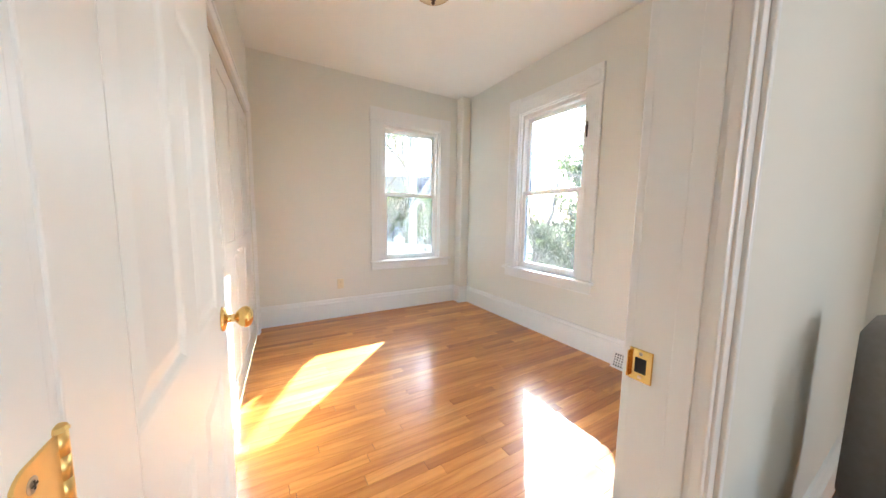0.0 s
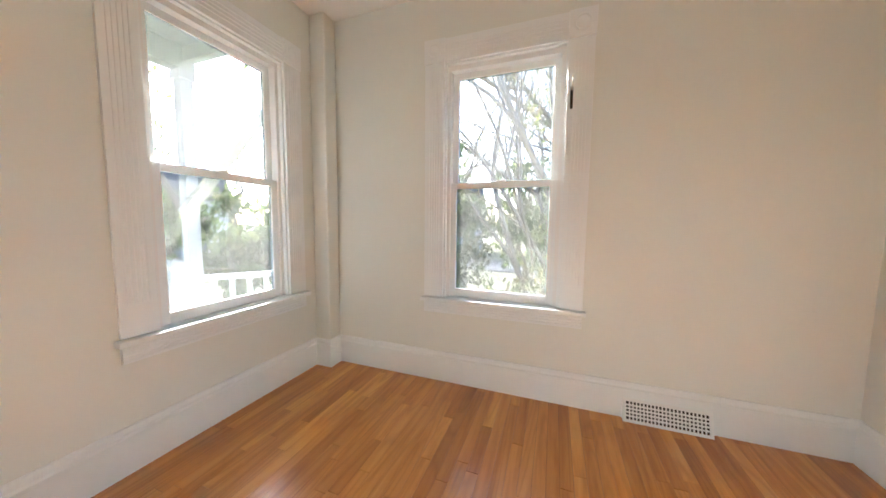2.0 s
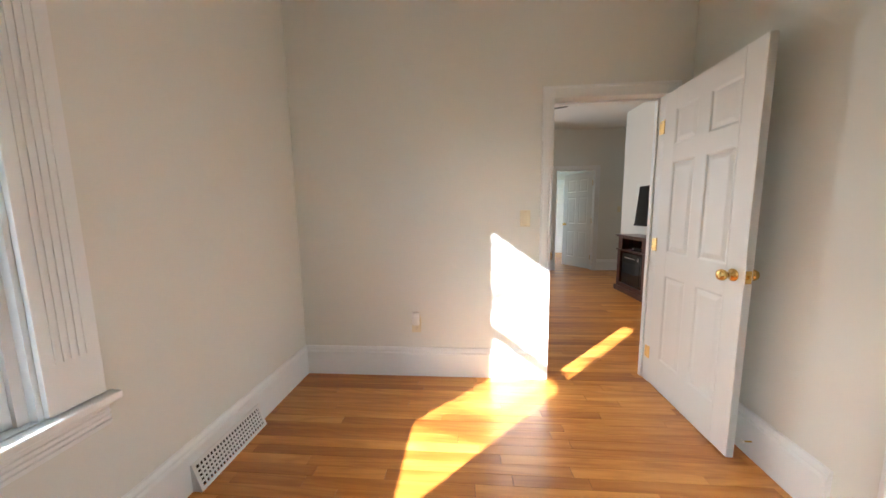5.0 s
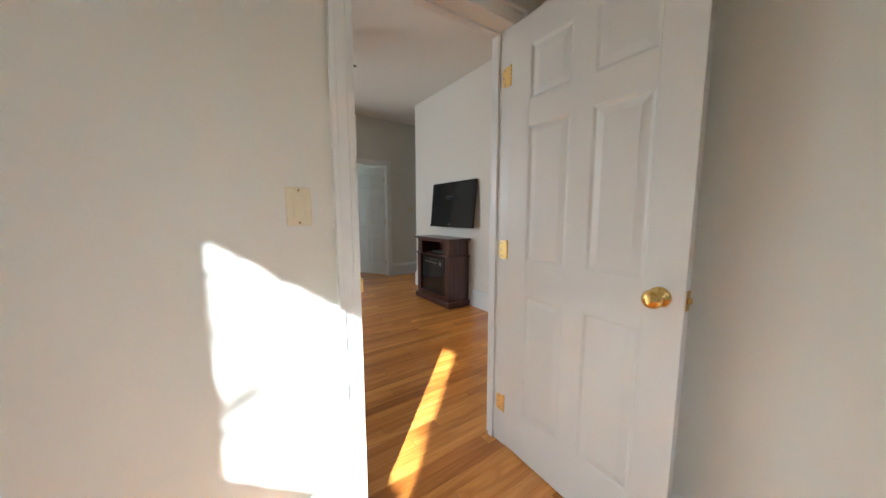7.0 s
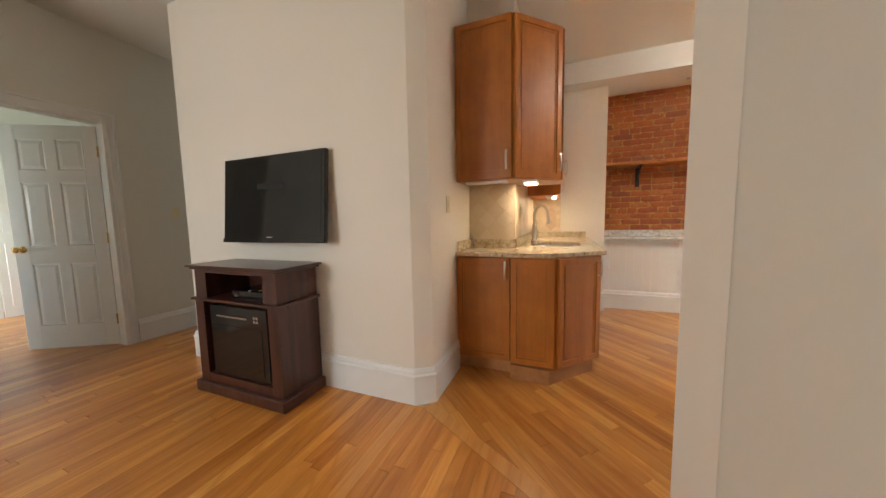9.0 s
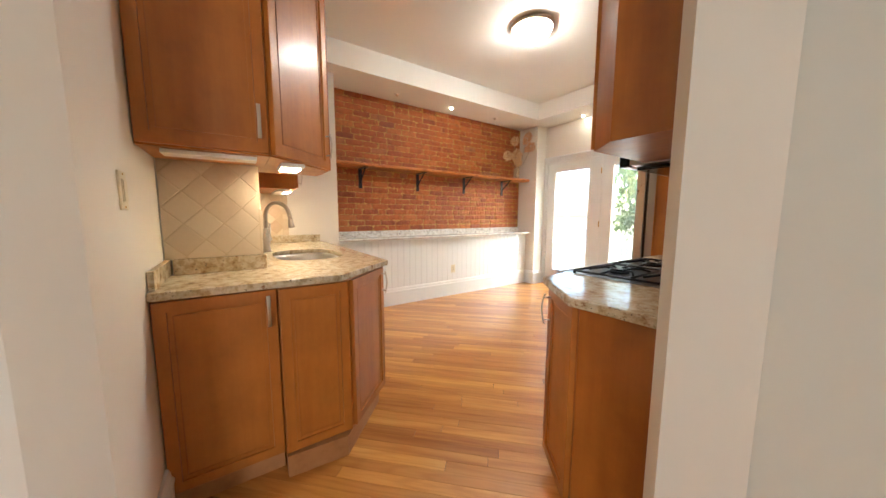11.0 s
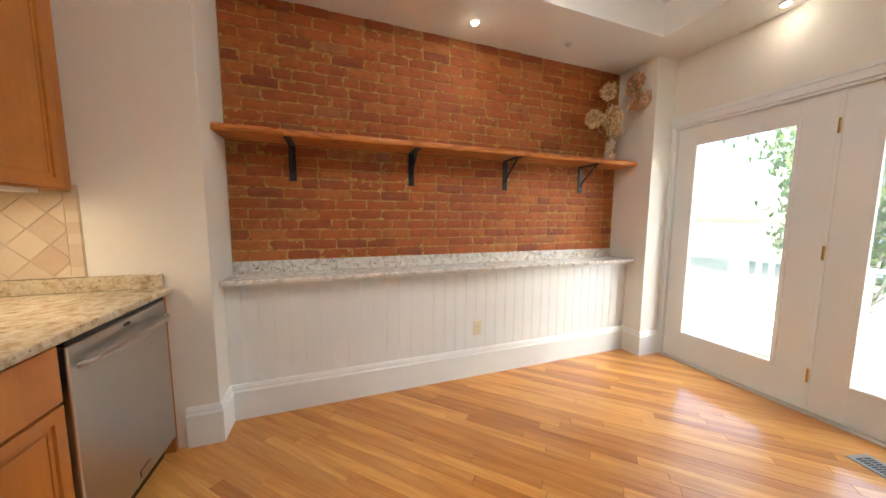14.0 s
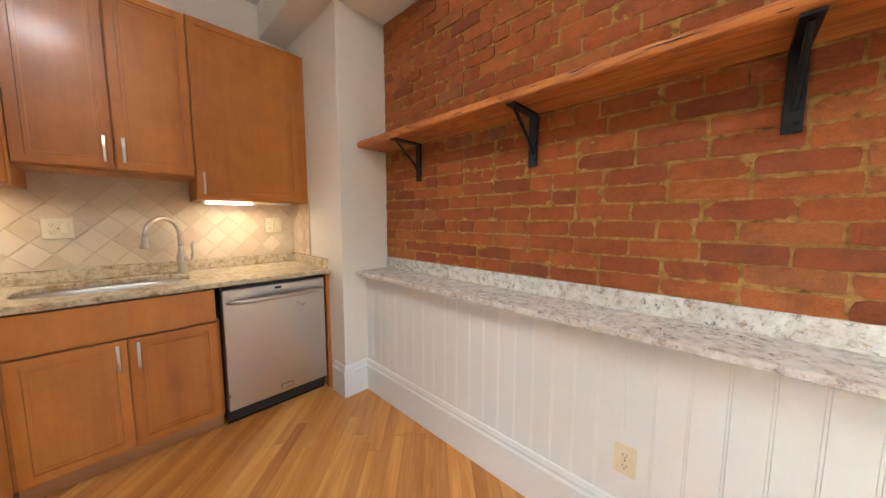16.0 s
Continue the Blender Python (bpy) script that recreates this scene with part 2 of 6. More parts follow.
def make_brick():
    g = G("brick")
    p = g.coords()
    c = g.ramp(g.random(), ((0.0, (0.24, 0.055, 0.012)), (0.10, (0.32, 0.074, 0.012)), (0.45, (0.385, 0.096, 0.013)), (0.78, (0.43, 0.118, 0.017)), (0.95, (0.46, 0.145, 0.026)), (1.0, (0.30, 0.115, 0.045))))
    blot = g.ramp(g.noise(p, 11, 6, 0.72), ((0.28, (0.62, 0.58, 0.56)), (0.5, (1, 1, 1)), (0.8, (1.28, 1.25, 1.15))))
    c = g.mix(1.0, c, blot, "MULTIPLY")
    # sandy smears left by the pointing
    smear = g.ramp(g.noise(p, 15, 7, 0.75), ((0.63, (0, 0, 0)), (0.76, (0.5, 0.5, 0.5))))
    c = g.mix(smear, c, (0.46, 0.24, 0.085))
    grit = g.ramp(g.noise(p, 150, 4, 0.7), ((0.3, (0.78, 0.76, 0.74)), (0.7, (1.18, 1.18, 1.16))))
    c = g.mix(1.0, c, grit, "MULTIPLY")
    spots = g.ramp(g.noise(p, 70, 4, 0.7), ((0.66, (0, 0, 0)), (0.74, (1, 1, 1))))
    c = g.mix(spots, c, (0.12, 0.030, 0.010))
    return g.done(c, g.span(g.noise(p, 14), 0.30, 0.55), bump=g.noise(p, 60, 8, 0.8), strength=0.9, distance=0.010, spec=0.5)


def make_mortar():
    g = G("mortar")
    p = g.coords()
    c = g.ramp(g.noise(p, 26, 6, 0.75), ((0.30, (0.10, 0.040, 0.009)), (0.44, (0.38, 0.195, 0.042)), (0.60, (0.56, 0.345, 0.095)), (0.80, (0.70, 0.50, 0.19))))
    return g.done(c, 0.8, bump=g.noise(p, 120, 6, 0.8), strength=0.9, distance=0.010)


def make_tile():
    g = G("travertine_tile")
    p = g.coords()
    c = g.ramp(g.random(), ((0.0, (0.52, 0.40, 0.26)), (0.4, (0.62, 0.51, 0.36)), (0.85, (0.68, 0.58, 0.43)), (1.0, (0.48, 0.33, 0.20))))
    c = g.mix(g.span(g.noise(p, 18, 5, 0.7), 0, 0.5), c, (0.72, 0.63, 0.49))
    return g.done(c, g.span(g.noise(p, 30), 0.35, 0.6), bump=g.noise(p, 70, 4), strength=0.25, distance=0.003)


def make_leaf(name, stops, trans=0.35):
    g = G(name)
    c = g.ramp(g.island(), stops)
    g.done(c, 0.55)
    tr = g.n.new("ShaderNodeBsdfTranslucent")
    g.l.new(c, tr.inputs[0])
    mx = g.n.new("ShaderNodeMixShader")
    mx.inputs[0].default_value = trans
    g.l.new(g.b.outputs[0], mx.inputs[1])
    g.l.new(tr.outputs[0], mx.inputs[2])
    g.l.new(mx.outputs[0], g.n["Material Output"].inputs[0])
    return g.m


def make_glass(name, rough=0.0, tint=(1, 1, 1), dust_haze=0.0):
    """Thin pane: light goes straight through, with a weak reflection."""
    g = G(name)
    tr = g.n.new("ShaderNodeBsdfTransparent")
    tr.inputs[0].default_value = (*tint, 1)
    gl = g.n.new("ShaderNodeBsdfGlossy")
    gl.inputs["Roughness"].default_value = rough
    lw = g.add("ShaderNodeLayerWeight", Blend=0.5)
    pw = g.n.new("ShaderNodeMath")
    pw.operation = "POWER"
    pw.inputs[1].default_value = 5.0
    g.l.new(lw.outputs["Facing"], pw.inputs[0])
    mx = g.n.new("ShaderNodeMixShader")
    g.l.new(g.span(pw.outputs[0], 0.03, 0.6), mx.inputs[0])
    g.l.new(tr.outputs[0], mx.inputs[1])
    g.l.new(gl.outputs[0], mx.inputs[2])
    out = mx.outputs[0]
    # pale film: dust on the glass, and the veil of glare put into it
    if dust_haze:
        p = g.coords()
        tl = g.n.new("ShaderNodeBsdfTranslucent")
        tl.inputs[0].default_value = (0.9, 0.9, 0.88, 1)
        film = g.n.new("ShaderNodeMixShader")
        g.l.new(g.span(g.noise(p, 5, 5, 0.7), dust_haze * 0.3, dust_haze * 1.7), film.inputs[0])
        g.l.new(out, film.inputs[1])
        g.l.new(tl.outputs[0], film.inputs[2])
        out = film.outputs[0]
    g.l.new(out, g.n["Material Output"].inputs[0])
    return g.m


def make_glow(name, color, strength):
    g = G(name)
    g.done((0.8, 0.78, 0.72), 0.4)
    g.b.inputs["Emission Color"].default_value = (*color, 1)
    g.b.inputs["Emission Strength"].default_value = strength
    return g.m


def make_bark():
    g = G("bark")
    p = g.coords((1, 1, 0.25))
    c = g.ramp(g.noise(p, 18, 6, 0.7), ((0.3, (0.24, 0.19, 0.14)), (0.55, (0.42, 0.35, 0.27)), (0.75, (0.55, 0.48, 0.39))))
    return g.done(c, 0.85, bump=g.noise(p, 40, 5), strength=0.6, distance=0.02)


def make_ground():
    g = G("ground")
    p = g.coords()
    c = g.ramp(g.noise(p, 0.8, 8, 0.7), ((0.3, (0.10, 0.11, 0.035)), (0.5, (0.20, 0.18, 0.08)), (0.7, (0.34, 0.25, 0.13))))
    return g.done(c, 0.95, bump=g.noise(p, 14, 5), strength=0.6, distance=0.05)


GRANITE, GRANITEG, BRICK, MORTAR, TILE = make_granite(), make_granite_grey(), make_brick(), make_mortar(), make_tile()
GROUT = plain("tile_grout", (0.64, 0.53, 0.36), 0.8)
BARK, GROUND = make_bark(), make_ground()
LEAF = make_leaf("autumn_leaf", ((0.0, (0.20, 0.24, 0.06)), (0.45, (0.42, 0.42, 0.11)), (0.75, (0.60, 0.52, 0.15)), (1.0, (0.52, 0.32, 0.15))), 0.55)
EVERG = make_leaf("evergreen_leaf", ((0.0, (0.09, 0.13, 0.035)), (0.6, (0.17, 0.23, 0.065)), (1.0, (0.36, 0.38, 0.13))), 0.5)
PETAL = make_leaf("dried_petal", ((0.0, (0.58, 0.36, 0.15)), (0.5, (0.76, 0.55, 0.29)), (1.0, (0.86, 0.72, 0.46))), 0.25)
PETALP = make_leaf("dried_petal_pink", ((0.0, (0.60, 0.32, 0.16)), (0.5, (0.76, 0.48, 0.26)), (1.0, (0.84, 0.62, 0.38))), 0.25)
# grey tints hold down the outdoor brightness and the daylight through the panes
GLASS = make_glass("window_glass", tint=(0.39, 0.41, 0.43), dust_haze=0.018)
DOORGLASS = make_glass("door_glass", tint=(0.72, 0.74, 0.75), dust_haze=0.02)
VGLASS = make_glass("vase_glass")
GLOW = make_glow("lit_diffuser", (1, 0.90, 0.74), 4.6)
GLOWDIM = plain("alabaster_glass", (0.80, 0.66, 0.40), 0.25, 0.0, 8, 0.25)
SPOTGLOW = make_glow("lit_bulb", (1, 0.85, 0.6), 7.0)
STRIP = make_glow("strip_light_lens", (1, 0.78, 0.5), 3.2)

# ---- building helpers ----
WORLD = {}


def thing(name, x=0.0, y=0.0, z=0.0, label="", category="", group="", kind=""):
    ob = new(name)
    ob.matrix_world = pose(x, y, z)
    WORLD[ob.name] = Vector((x, y, z))
    ob.empty_display_size = 0.1
    return tagged(ob, label, category, group, kind)


def mesh_of(name, bm, material, base=None, smooth=False):
    if base is not None:
        bmesh.ops.translate(bm, verts=bm.verts, vec=-base)
    me = bpy.data.meshes.new(name)
    bmesh.ops.recalc_face_normals(bm, faces=bm.faces)
    bm.to_mesh(me)
    bm.free()
    if material:
        me.materials.append(material)
    if smooth:
        for p in me.polygons:
            p.use_smooth = True
    return me


def part(name, bm, material, parent, label="", smooth=False):
    """One mesh object, given in the place's own metres, under a thing or a part."""
    base = WORLD[parent.name]
    ob = new(name, mesh_of(name, bm, material, base, smooth))
    ob.parent = parent
    WORLD[ob.name] = base
    return tagged(ob, label)


def solid(name, bm, material, label="", category="", kind="", smooth=False, group=""):
    """One top-level mesh."""
    ob = new(name, mesh_of(name, bm, material, None, smooth))
    WORLD[ob.name] = Vector((0, 0, 0))
    return tagged(ob, label, category, group, kind)


def B():
    return bmesh.new()


def box(bm, x0, x1, y0, y1, z0, z1, bevel=0.0, m=None):
    c = ((x0 + x1) / 2, (y0 + y1) / 2, (z0 + z1) / 2)
    s = (abs(x1 - x0), abs(y1 - y0), abs(z1 - z0))
    mm = Matrix.LocRotScale(c, None, s)
    r = bmesh.ops.create_cube(bm, size=1, matrix=(m @ mm) if m else mm)
    if bevel:
        ed = list({e for v in r["verts"] for e in v.link_edges})
        bmesh.ops.bevel(bm, geom=ed, offset=bevel, segments=2, affect="EDGES", profile=0.5)
    return bm


def prism(bm, pts, z0, z1, bevel=0.0):
    low = [bm.verts.new((x, y, z0)) for x, y in pts]
    top = [bm.verts.new((x, y, z1)) for x, y in pts]
    n = len(pts)
    bm.faces.new(low[::-1])
    f = bm.faces.new(top)
    for i in range(n):
        bm.faces.new((low[i], low[(i + 1) % n], top[(i + 1) % n], top[i]))
    if bevel:
        bmesh.ops.bevel(bm, geom=list(f.edges), offset=bevel, segments=3, affect="EDGES", profile=0.5)
    return bm


def lathe(bm, prof, m=None, seg=24):
    """prof: radius and height, turned about local z."""
    m = m or Matrix()
    rings = []
    for r, h in prof:
        rings.append([bm.verts.new(m @ Vector((r * math.cos(a), r * math.sin(a), h))) for a in [2 * math.pi * k / seg for k in range(seg)]])
    for a, b in zip(rings, rings[1:]):
        for k in range(seg):
            bm.faces.new((a[k], a[(k + 1) % seg], b[(k + 1) % seg], b[k]))
    bm.faces.new(rings[0][::-1])
    bm.faces.new(rings[-1])
    return bm


def tube(bm, pts, radius, seg=10, flat=1.0):
    """A round bar along points; radius may be a list."""
    pts = [Vector(p) for p in pts]
    rad = radius if isinstance(radius, (list, tuple)) else [radius] * len(pts)
    rings, side = [], None
    for i, p in enumerate(pts):
        d = (pts[min(i + 1, len(pts) - 1)] - pts[max(i - 1, 0)]).normalized()
        if side is None:
            side = d.orthogonal().normalized()
        side = (side - d * side.dot(d)).normalized()
        up = d.cross(side)
        rings.append([bm.verts.new(p + rad[i] * (math.cos(a) * side + flat * math.sin(a) * up)) for a in [2 * math.pi * k / seg for k in range(seg)]])
    for a, b in zip(rings, rings[1:]):
        for k in range(seg):
            bm.faces.new((a[k], a[(k + 1) % seg], b[(k + 1) % seg], b[k]))
    bm.faces.new(rings[0][::-1])
    bm.faces.new(rings[-1])
    return bm


def at_wall(x, y, turn):
    """Local x along a wall, local y out of the room into the wall, z up."""
    return pose(x, y, 0, 0, 0, turn)


def moved(bm, m):
    bmesh.ops.transform(bm, matrix=m, verts=bm.verts)
    return bm


def wall(name, m, length, thick, height, openings=(), material=None, z0=0.0):
    """A wall of its thickness with openings (x0, x1, z0, z1) cut through it, made of butted blocks."""
    xs = sorted({0, length, *[v for o in openings for v in o[:2]]})
    bm = B()
    for a, b in zip(xs, xs[1:]):
        cuts = sorted([(o[2], o[3]) for o in openings if o[0] <= a + 1e-6 and o[1] >= b - 1e-6])
        z = z0
        for c0, c1 in cuts:
            if c0 > z + 1e-6:
                box(bm, a, b, 0, thick, z, c0)
            z = c1
        if z < height:
            box(bm, a, b, 0, thick, z, height)
    bmesh.ops.remove_doubles(bm, verts=bm.verts, dist=1e-5)
    return solid(name, moved(bm, m), material or WALL, "painted plaster wall, smooth and slightly uneven", "wall", "structure")


BASE_PROFILE = ((0, 0), (0.020, 0), (0.020, 0.165), (0.024, 0.168), (0.024, 0.182), (0.016, 0.192), (0.016, 0.205), (0.009, 0.222), (0, 0.225))


def baseboard(p, q, side=1, z=0.0, ends=(0, 0)):
    """A moulded board from p to q along a wall; the room is on the left of p to q if side is 1."""
    p, q = Vector((*p, 0)), Vector((*q, 0))
    d = (q - p).normalized()
    n = Vector((-d.y, d.x, 0)) * side
    bm = B()
    rings = []
    for at, e in ((p, -ends[0]), (q, ends[1])):
        rings.append([bm.verts.new(at + n * o + d * (e * o) + Vector((0, 0, z + h))) for o, h in BASE_PROFILE])
    k = len(BASE_PROFILE)
    for i in range(k):
        bm.faces.new((rings[0][i], rings[0][(i + 1) % k], rings[1][(i + 1) % k], rings[1][i]))
    bm.faces.new(rings[0])
    bm.faces.new(rings[1][::-1])
    return solid("baseboard", bm, TRIM, "white painted moulded wooden baseboard", "baseboard", "structure")


def plate(name, m, kind, label):
    """A wall plate; local x right, local y into the wall, origin at its middle. kind: outlet, switch or both."""
    loc = m.translation
    wide = 0.116 if kind == "double" else 0.07
    ob = thing(name, *loc, label=label, category="outlet" if kind != "switch" else "light switch")
    part("cover", moved(box(B(), -wide / 2, wide / 2, -0.006, 0, -0.057, 0.057, 0.0025), m), IVORY, ob)
    spots = {"outlet": [("o", 0)], "switch": [("s", 0)], "double": [("o", -0.023), ("s", 0.023)]}[kind]
    for what, dx in spots:
        if what == "o":
            for dz in (-0.02, 0.02):
                bm = B()
                lathe(bm, ((0.0165, 0), (0.0165, 0.003), (0.015, 0.004)), m @ pose(dx, -0.006, dz, 90), 16)
                socket = part("socket", bm, IVORY, ob)
                bm = B()
                for sx in (-0.006, 0.006):
                    box(bm, dx + sx - 0.001, dx + sx + 0.001, -0.0108, -0.0098, dz - 0.002, dz + 0.007)
                box(bm, dx - 0.002, dx + 0.002, -0.0108, -0.0098, dz - 0.010, dz - 0.006)
                part("slot", moved(bm, m), DARK, socket)
        else:
            bm = box(B(), dx - 0.018, dx + 0.018, -0.0085, -0.006, -0.035, 0.035, 0.001)
            part("rim", moved(bm, m), IVORY, ob)
            bm = box(B(), dx - 0.015, dx + 0.015, -0.0115, -0.0085, -0.031, 0.031, 0.0015)
            part("rocker", moved(bm, m), IVORY, ob)
    bm = B()
    for dz in (-0.048, 0.048) if kind == "switch" else (0,):
        lathe(bm, ((0.003, 0), (0.003, 0.0015)), m @ pose(0, -0.006, dz, 90), 8)
    part("screw", bm, BRASS, ob)
    return ob


# ---- structure: bedroom ----
wall("wall_east", at_wall(2.44, 3.78, -90), 8.88, 0.16, 2.9, ((1.24, 2.04, 0.64, 2.30), (6.0, 6.9, 0.7, 2.25)))
wall("wall_north", at_wall(-0.30, 3.62, 0), 2.74, 0.16, 2.9, ((1.55, 2.35, 0.64, 2.30),))
wall("wall_bedroom_door", at_wall(-0.91, 0.20, 0), 3.35, 0.10, 2.9, ((0.773, 1.507, 0, 1.995),))
SKEW = math.degrees(math.atan2(0.19, 3.32))
CLOSET = at_wall(-0.285, 0.30, 90 - SKEW)
wall("wall_closet", CLOSET, 3.33, 0.09, 2.9, ((1.25, 3.12, 0, 2.12),))
solid("closet_back_wall", box(B(), -0.76, -0.72, 0.3, 3.62, 0, 2.9), WALL, "plain painted wall at the back of the closet", "wall", "structure")
solid("corner_chase", box(B(), 2.31, 2.44, 3.475, 3.62, 0, 2.77, 0.012), WALL, "boxed-in pipe chase painted like the walls", "wall", "structure")
solid("ceiling_bedroom", box(B(), -0.9, 2.44, 0.30, 3.62, 2.77, 2.9), CEIL, "white painted plaster ceiling", "ceiling", "structure")
for p, q, e in (((-0.285, 0.30), (-0.2265, 1.32), (0, 0)), ((0.66, 0.30), (2.44, 0.30), (0, -1)), ((2.44, 0.30), (2.44, 3.475), (-1, -1)), ((2.44, 3.475), (2.31, 3.475), (-1, 1)), ((2.31, 3.475), (2.31, 3.62), (1, -1)), ((2.31, 3.62), (-0.095, 3.62), (-1, -1))):
    baseboard(p, q, -1 if p == (-0.285, 0.30) else 1, ends=e)

# ---- structure: living room and hall ----
wall("wall_living_block", at_wall(0.90, -3.41, 180), 1.29, 1.7, 2.9)
wall("wall_hall_door", at_wall(-0.39, -3.98, 180), 2.3, 0.12, 2.9, ((0.28, 1.05, 0, 2.06),))
wall("wall_hall_end", at_wall(-2.69, -3.98, 90), 1.0, 0.12, 2.9)
wall("wall_alcove", at_wall(2.44, -4.9, 180), 1.6, 0.2, 2.9)
solid("wall_tv", prism(B(), ((-1.53, -3.05), (-1.53, -0.955), (-1.60, -0.86), (-2.42, -0.86), (-2.42, -0.49), (-2.72, -0.49), (-2.72, -3.05)), 0, 2.9), KWALL, "off-white painted wall with a chamfered corner", "wall", "structure")
solid("ceiling_living", box(B(), -4.6, 2.44, -5.1, 0.20, 2.86, 2.96), CEIL, "white painted ceiling of the living room", "ceiling", "structure")
solid("header_beam", prism(B(), ((-1.53, -0.955), (-1.60, -0.86), (-1.03, 0.30), (-0.91, 0.20)), 2.66, 2.86), KWALL, "painted plaster header over the wide kitchen opening", "beam", "structure")
for p, q, e in (((0.90, -3.41), (-0.39, -3.41), (0, 1)), ((-0.39, -3.41), (-0.39, -3.98), (1, -1)), ((-1.53, -3.98), (-2.69, -3.98), (0, -1)), ((-2.69, -3.05), (-1.53, -3.05), (0, 1)), ((-1.53, -3.05), (-1.53, -0.955), (1, 0.36)), ((-1.53, -0.955), (-1.60, -0.86), (0.36, 0.5)), ((-1.60, -0.86), (-2.06, -0.86), (0.5, 0)), ((2.44, 0.20), (0.69, 0.20), (0, 0)), ((-0.20, 0.20), (-0.91, 0.20), (0, 0))):
    baseboard(p, q, 1 if p[1] == 0.20 else -1, ends=e)
# room past the hall door
wall("wall_far_room_back", at_wall(0.9, -7.2, 180), 3.6, 0.12, 2.9)
wall("wall_far_room_west", at_wall(-2.69, -7.2, 90), 3.22, 0.12, 2.9)
# unseen opening, added so that daylight reaches the far room
wall("wall_far_room_east", at_wall(0.9, -5.11, -90), 2.09, 0.12, 2.9, ((0.5, 1.5, 0.8, 2.2),))
solid("ceiling_far_room", box(B(), -2.8, 1.0, -7.3, -4.10, 2.86, 2.96), CEIL, "white ceiling of the far room", "ceiling", "structure")

# ---- structure: kitchen ----
solid("wall_opening_end", prism(B(), ((-0.912, 0.199), (-0.875, 0.157), (-0.74, 0.199)), 0, 2.858), KWALL, "off-white painted wall end at the kitchen opening", "wall", "structure")
solid("wall_sink", box(B(), -4.40, -2.72, -0.65, -0.49, 0, 2.9), KWALL, "off-white painted kitchen wall behind the sink", "wall", "structure")
solid("pilaster_sink", box(B(), -4.60, -4.00, -0.49, 0.335, 0, 2.9), KWALL, "off-white painted wall projection beside the brick recess", "wall", "structure")
solid("pilaster_door", box(B(), -4.60, -4.00, 3.585, 3.82, 0, 2.9), KWALL, "off-white painted wall projection beside the doors", "wall", "structure")
wall("wall_kitchen_doors", at_wall(-4.60, 3.82, 0), 4.30, 0.16, 2.9, ((0.625, 2.505, 0, 2.05),), KWALL)
solid("wall_kitchen_east", box(B(), -0.88, -0.80, 0.30, 3.82, 0, 2.9), KWALL, "off-white kitchen wall behind the range", "wall", "structure")
solid("wall_brick_backing", box(B(), -4.60, -4.388, 0.335, 3.585, 0.0, 2.9), MORTAR, "rough sandy mortar bed of the brick wall", "wall", "structure")
solid("ceiling_kitchen", box(B(), -4.6, -0.80, 0.20, 3.82, 2.86, 2.96), CEIL, "white painted kitchen ceiling", "ceiling", "structure")
bm = B()
prism(bm, ((-4.385, -0.49), (-3.805, -0.49), (-3.805, 3.35), (-0.88, 3.35), (-0.88, 3.82), (-4.385, 3.82)), 2.625, 2.86)
solid("soffit", bm, CEIL, "boxed plaster soffit along the brick wall and doors", "ceiling", "structure")
for p, q, e in (((-4.00, 0.185), (-4.00, 0.335), (0, 1)), ((-4.00, 0.335), (-4.18, 0.335), (1, -1)), ((-4.18, 0.335), (-4.18, 3.585), (-1, -1)), ((-4.18, 3.585), (-4.00, 3.585), (-1, 1)), ((-4.00, 3.585), (-4.00, 3.82), (1, -1)), ((-2.005, 3.82), (-0.88, 3.82), (0, 0))):
    baseboard(p, q, -1, ends=e)

# ---- doors and casings ----


def casing(name, m, x0, x1, top, wide=0.075, thick=0.018, label="white painted moulded door casing"):
    """A frame round an opening, on the face of a wall: local y 0 is the face, the room is at negative y."""
    ob = thing(name, *m.translation, label=label, category="door casing", kind="structure")
    for a, b, c0, c1 in ((x0 - wide, x0, 0, top + wide), (x1, x1 + wide, 0, top + wide), (x0, x1, top, top + wide)):
        bm = box(B(), a, b, -thick, 0, c0, c1, 0.003)
        if b - a < 0.2:
            outer = a if a < x0 else b
            s = 1 if a < x0 else -1
            box(bm, outer + s * 0.0, outer + s * 0.018, -thick - 0.008, -thick + 0.002, c0, c1, 0.003)
            box(bm, outer + s * 0.05, outer + s * 0.062, -thick - 0.005, -thick + 0.002, c0, c1 - (wide if c1 > top else 0), 0.002)
        else:
            box(bm, a - wide + 0.018, b + wide - 0.018, -thick - 0.008, -thick + 0.002, top + wide - 0.018, top + wide, 0.003)
        part("board", moved(bm, m), TRIM, ob)
    return ob


def raised(bm, x0, x1, z0, z1, y, out):
    """Sticking and raised field of one door panel: an ogee bead, a groove, then a slope up to the flat field."""
    rings = []
    for ins, up in ((0.0, -0.002), (0.0, 0.0062), (0.006, 0.0050), (0.011, 0.0020), (0.015, 0.0004), (0.019, 0.0004), (0.042, 0.0046), (0.044, 0.0048)):
        rings.append([bm.verts.new((x, y + out * up, z)) for x, z in ((x0 + ins, z0 + ins), (x1 - ins, z0 + ins), (x1 - ins, z1 - ins), (x0 + ins, z1 - ins))])
    for a, b in zip(rings, rings[1:]):
        for k in range(4):
            bm.faces.new((a[k], a[(k + 1) % 4], b[(k + 1) % 4], b[k]))
    bm.faces.new(rings[0][::-1])
    bm.faces.new(rings[-1])


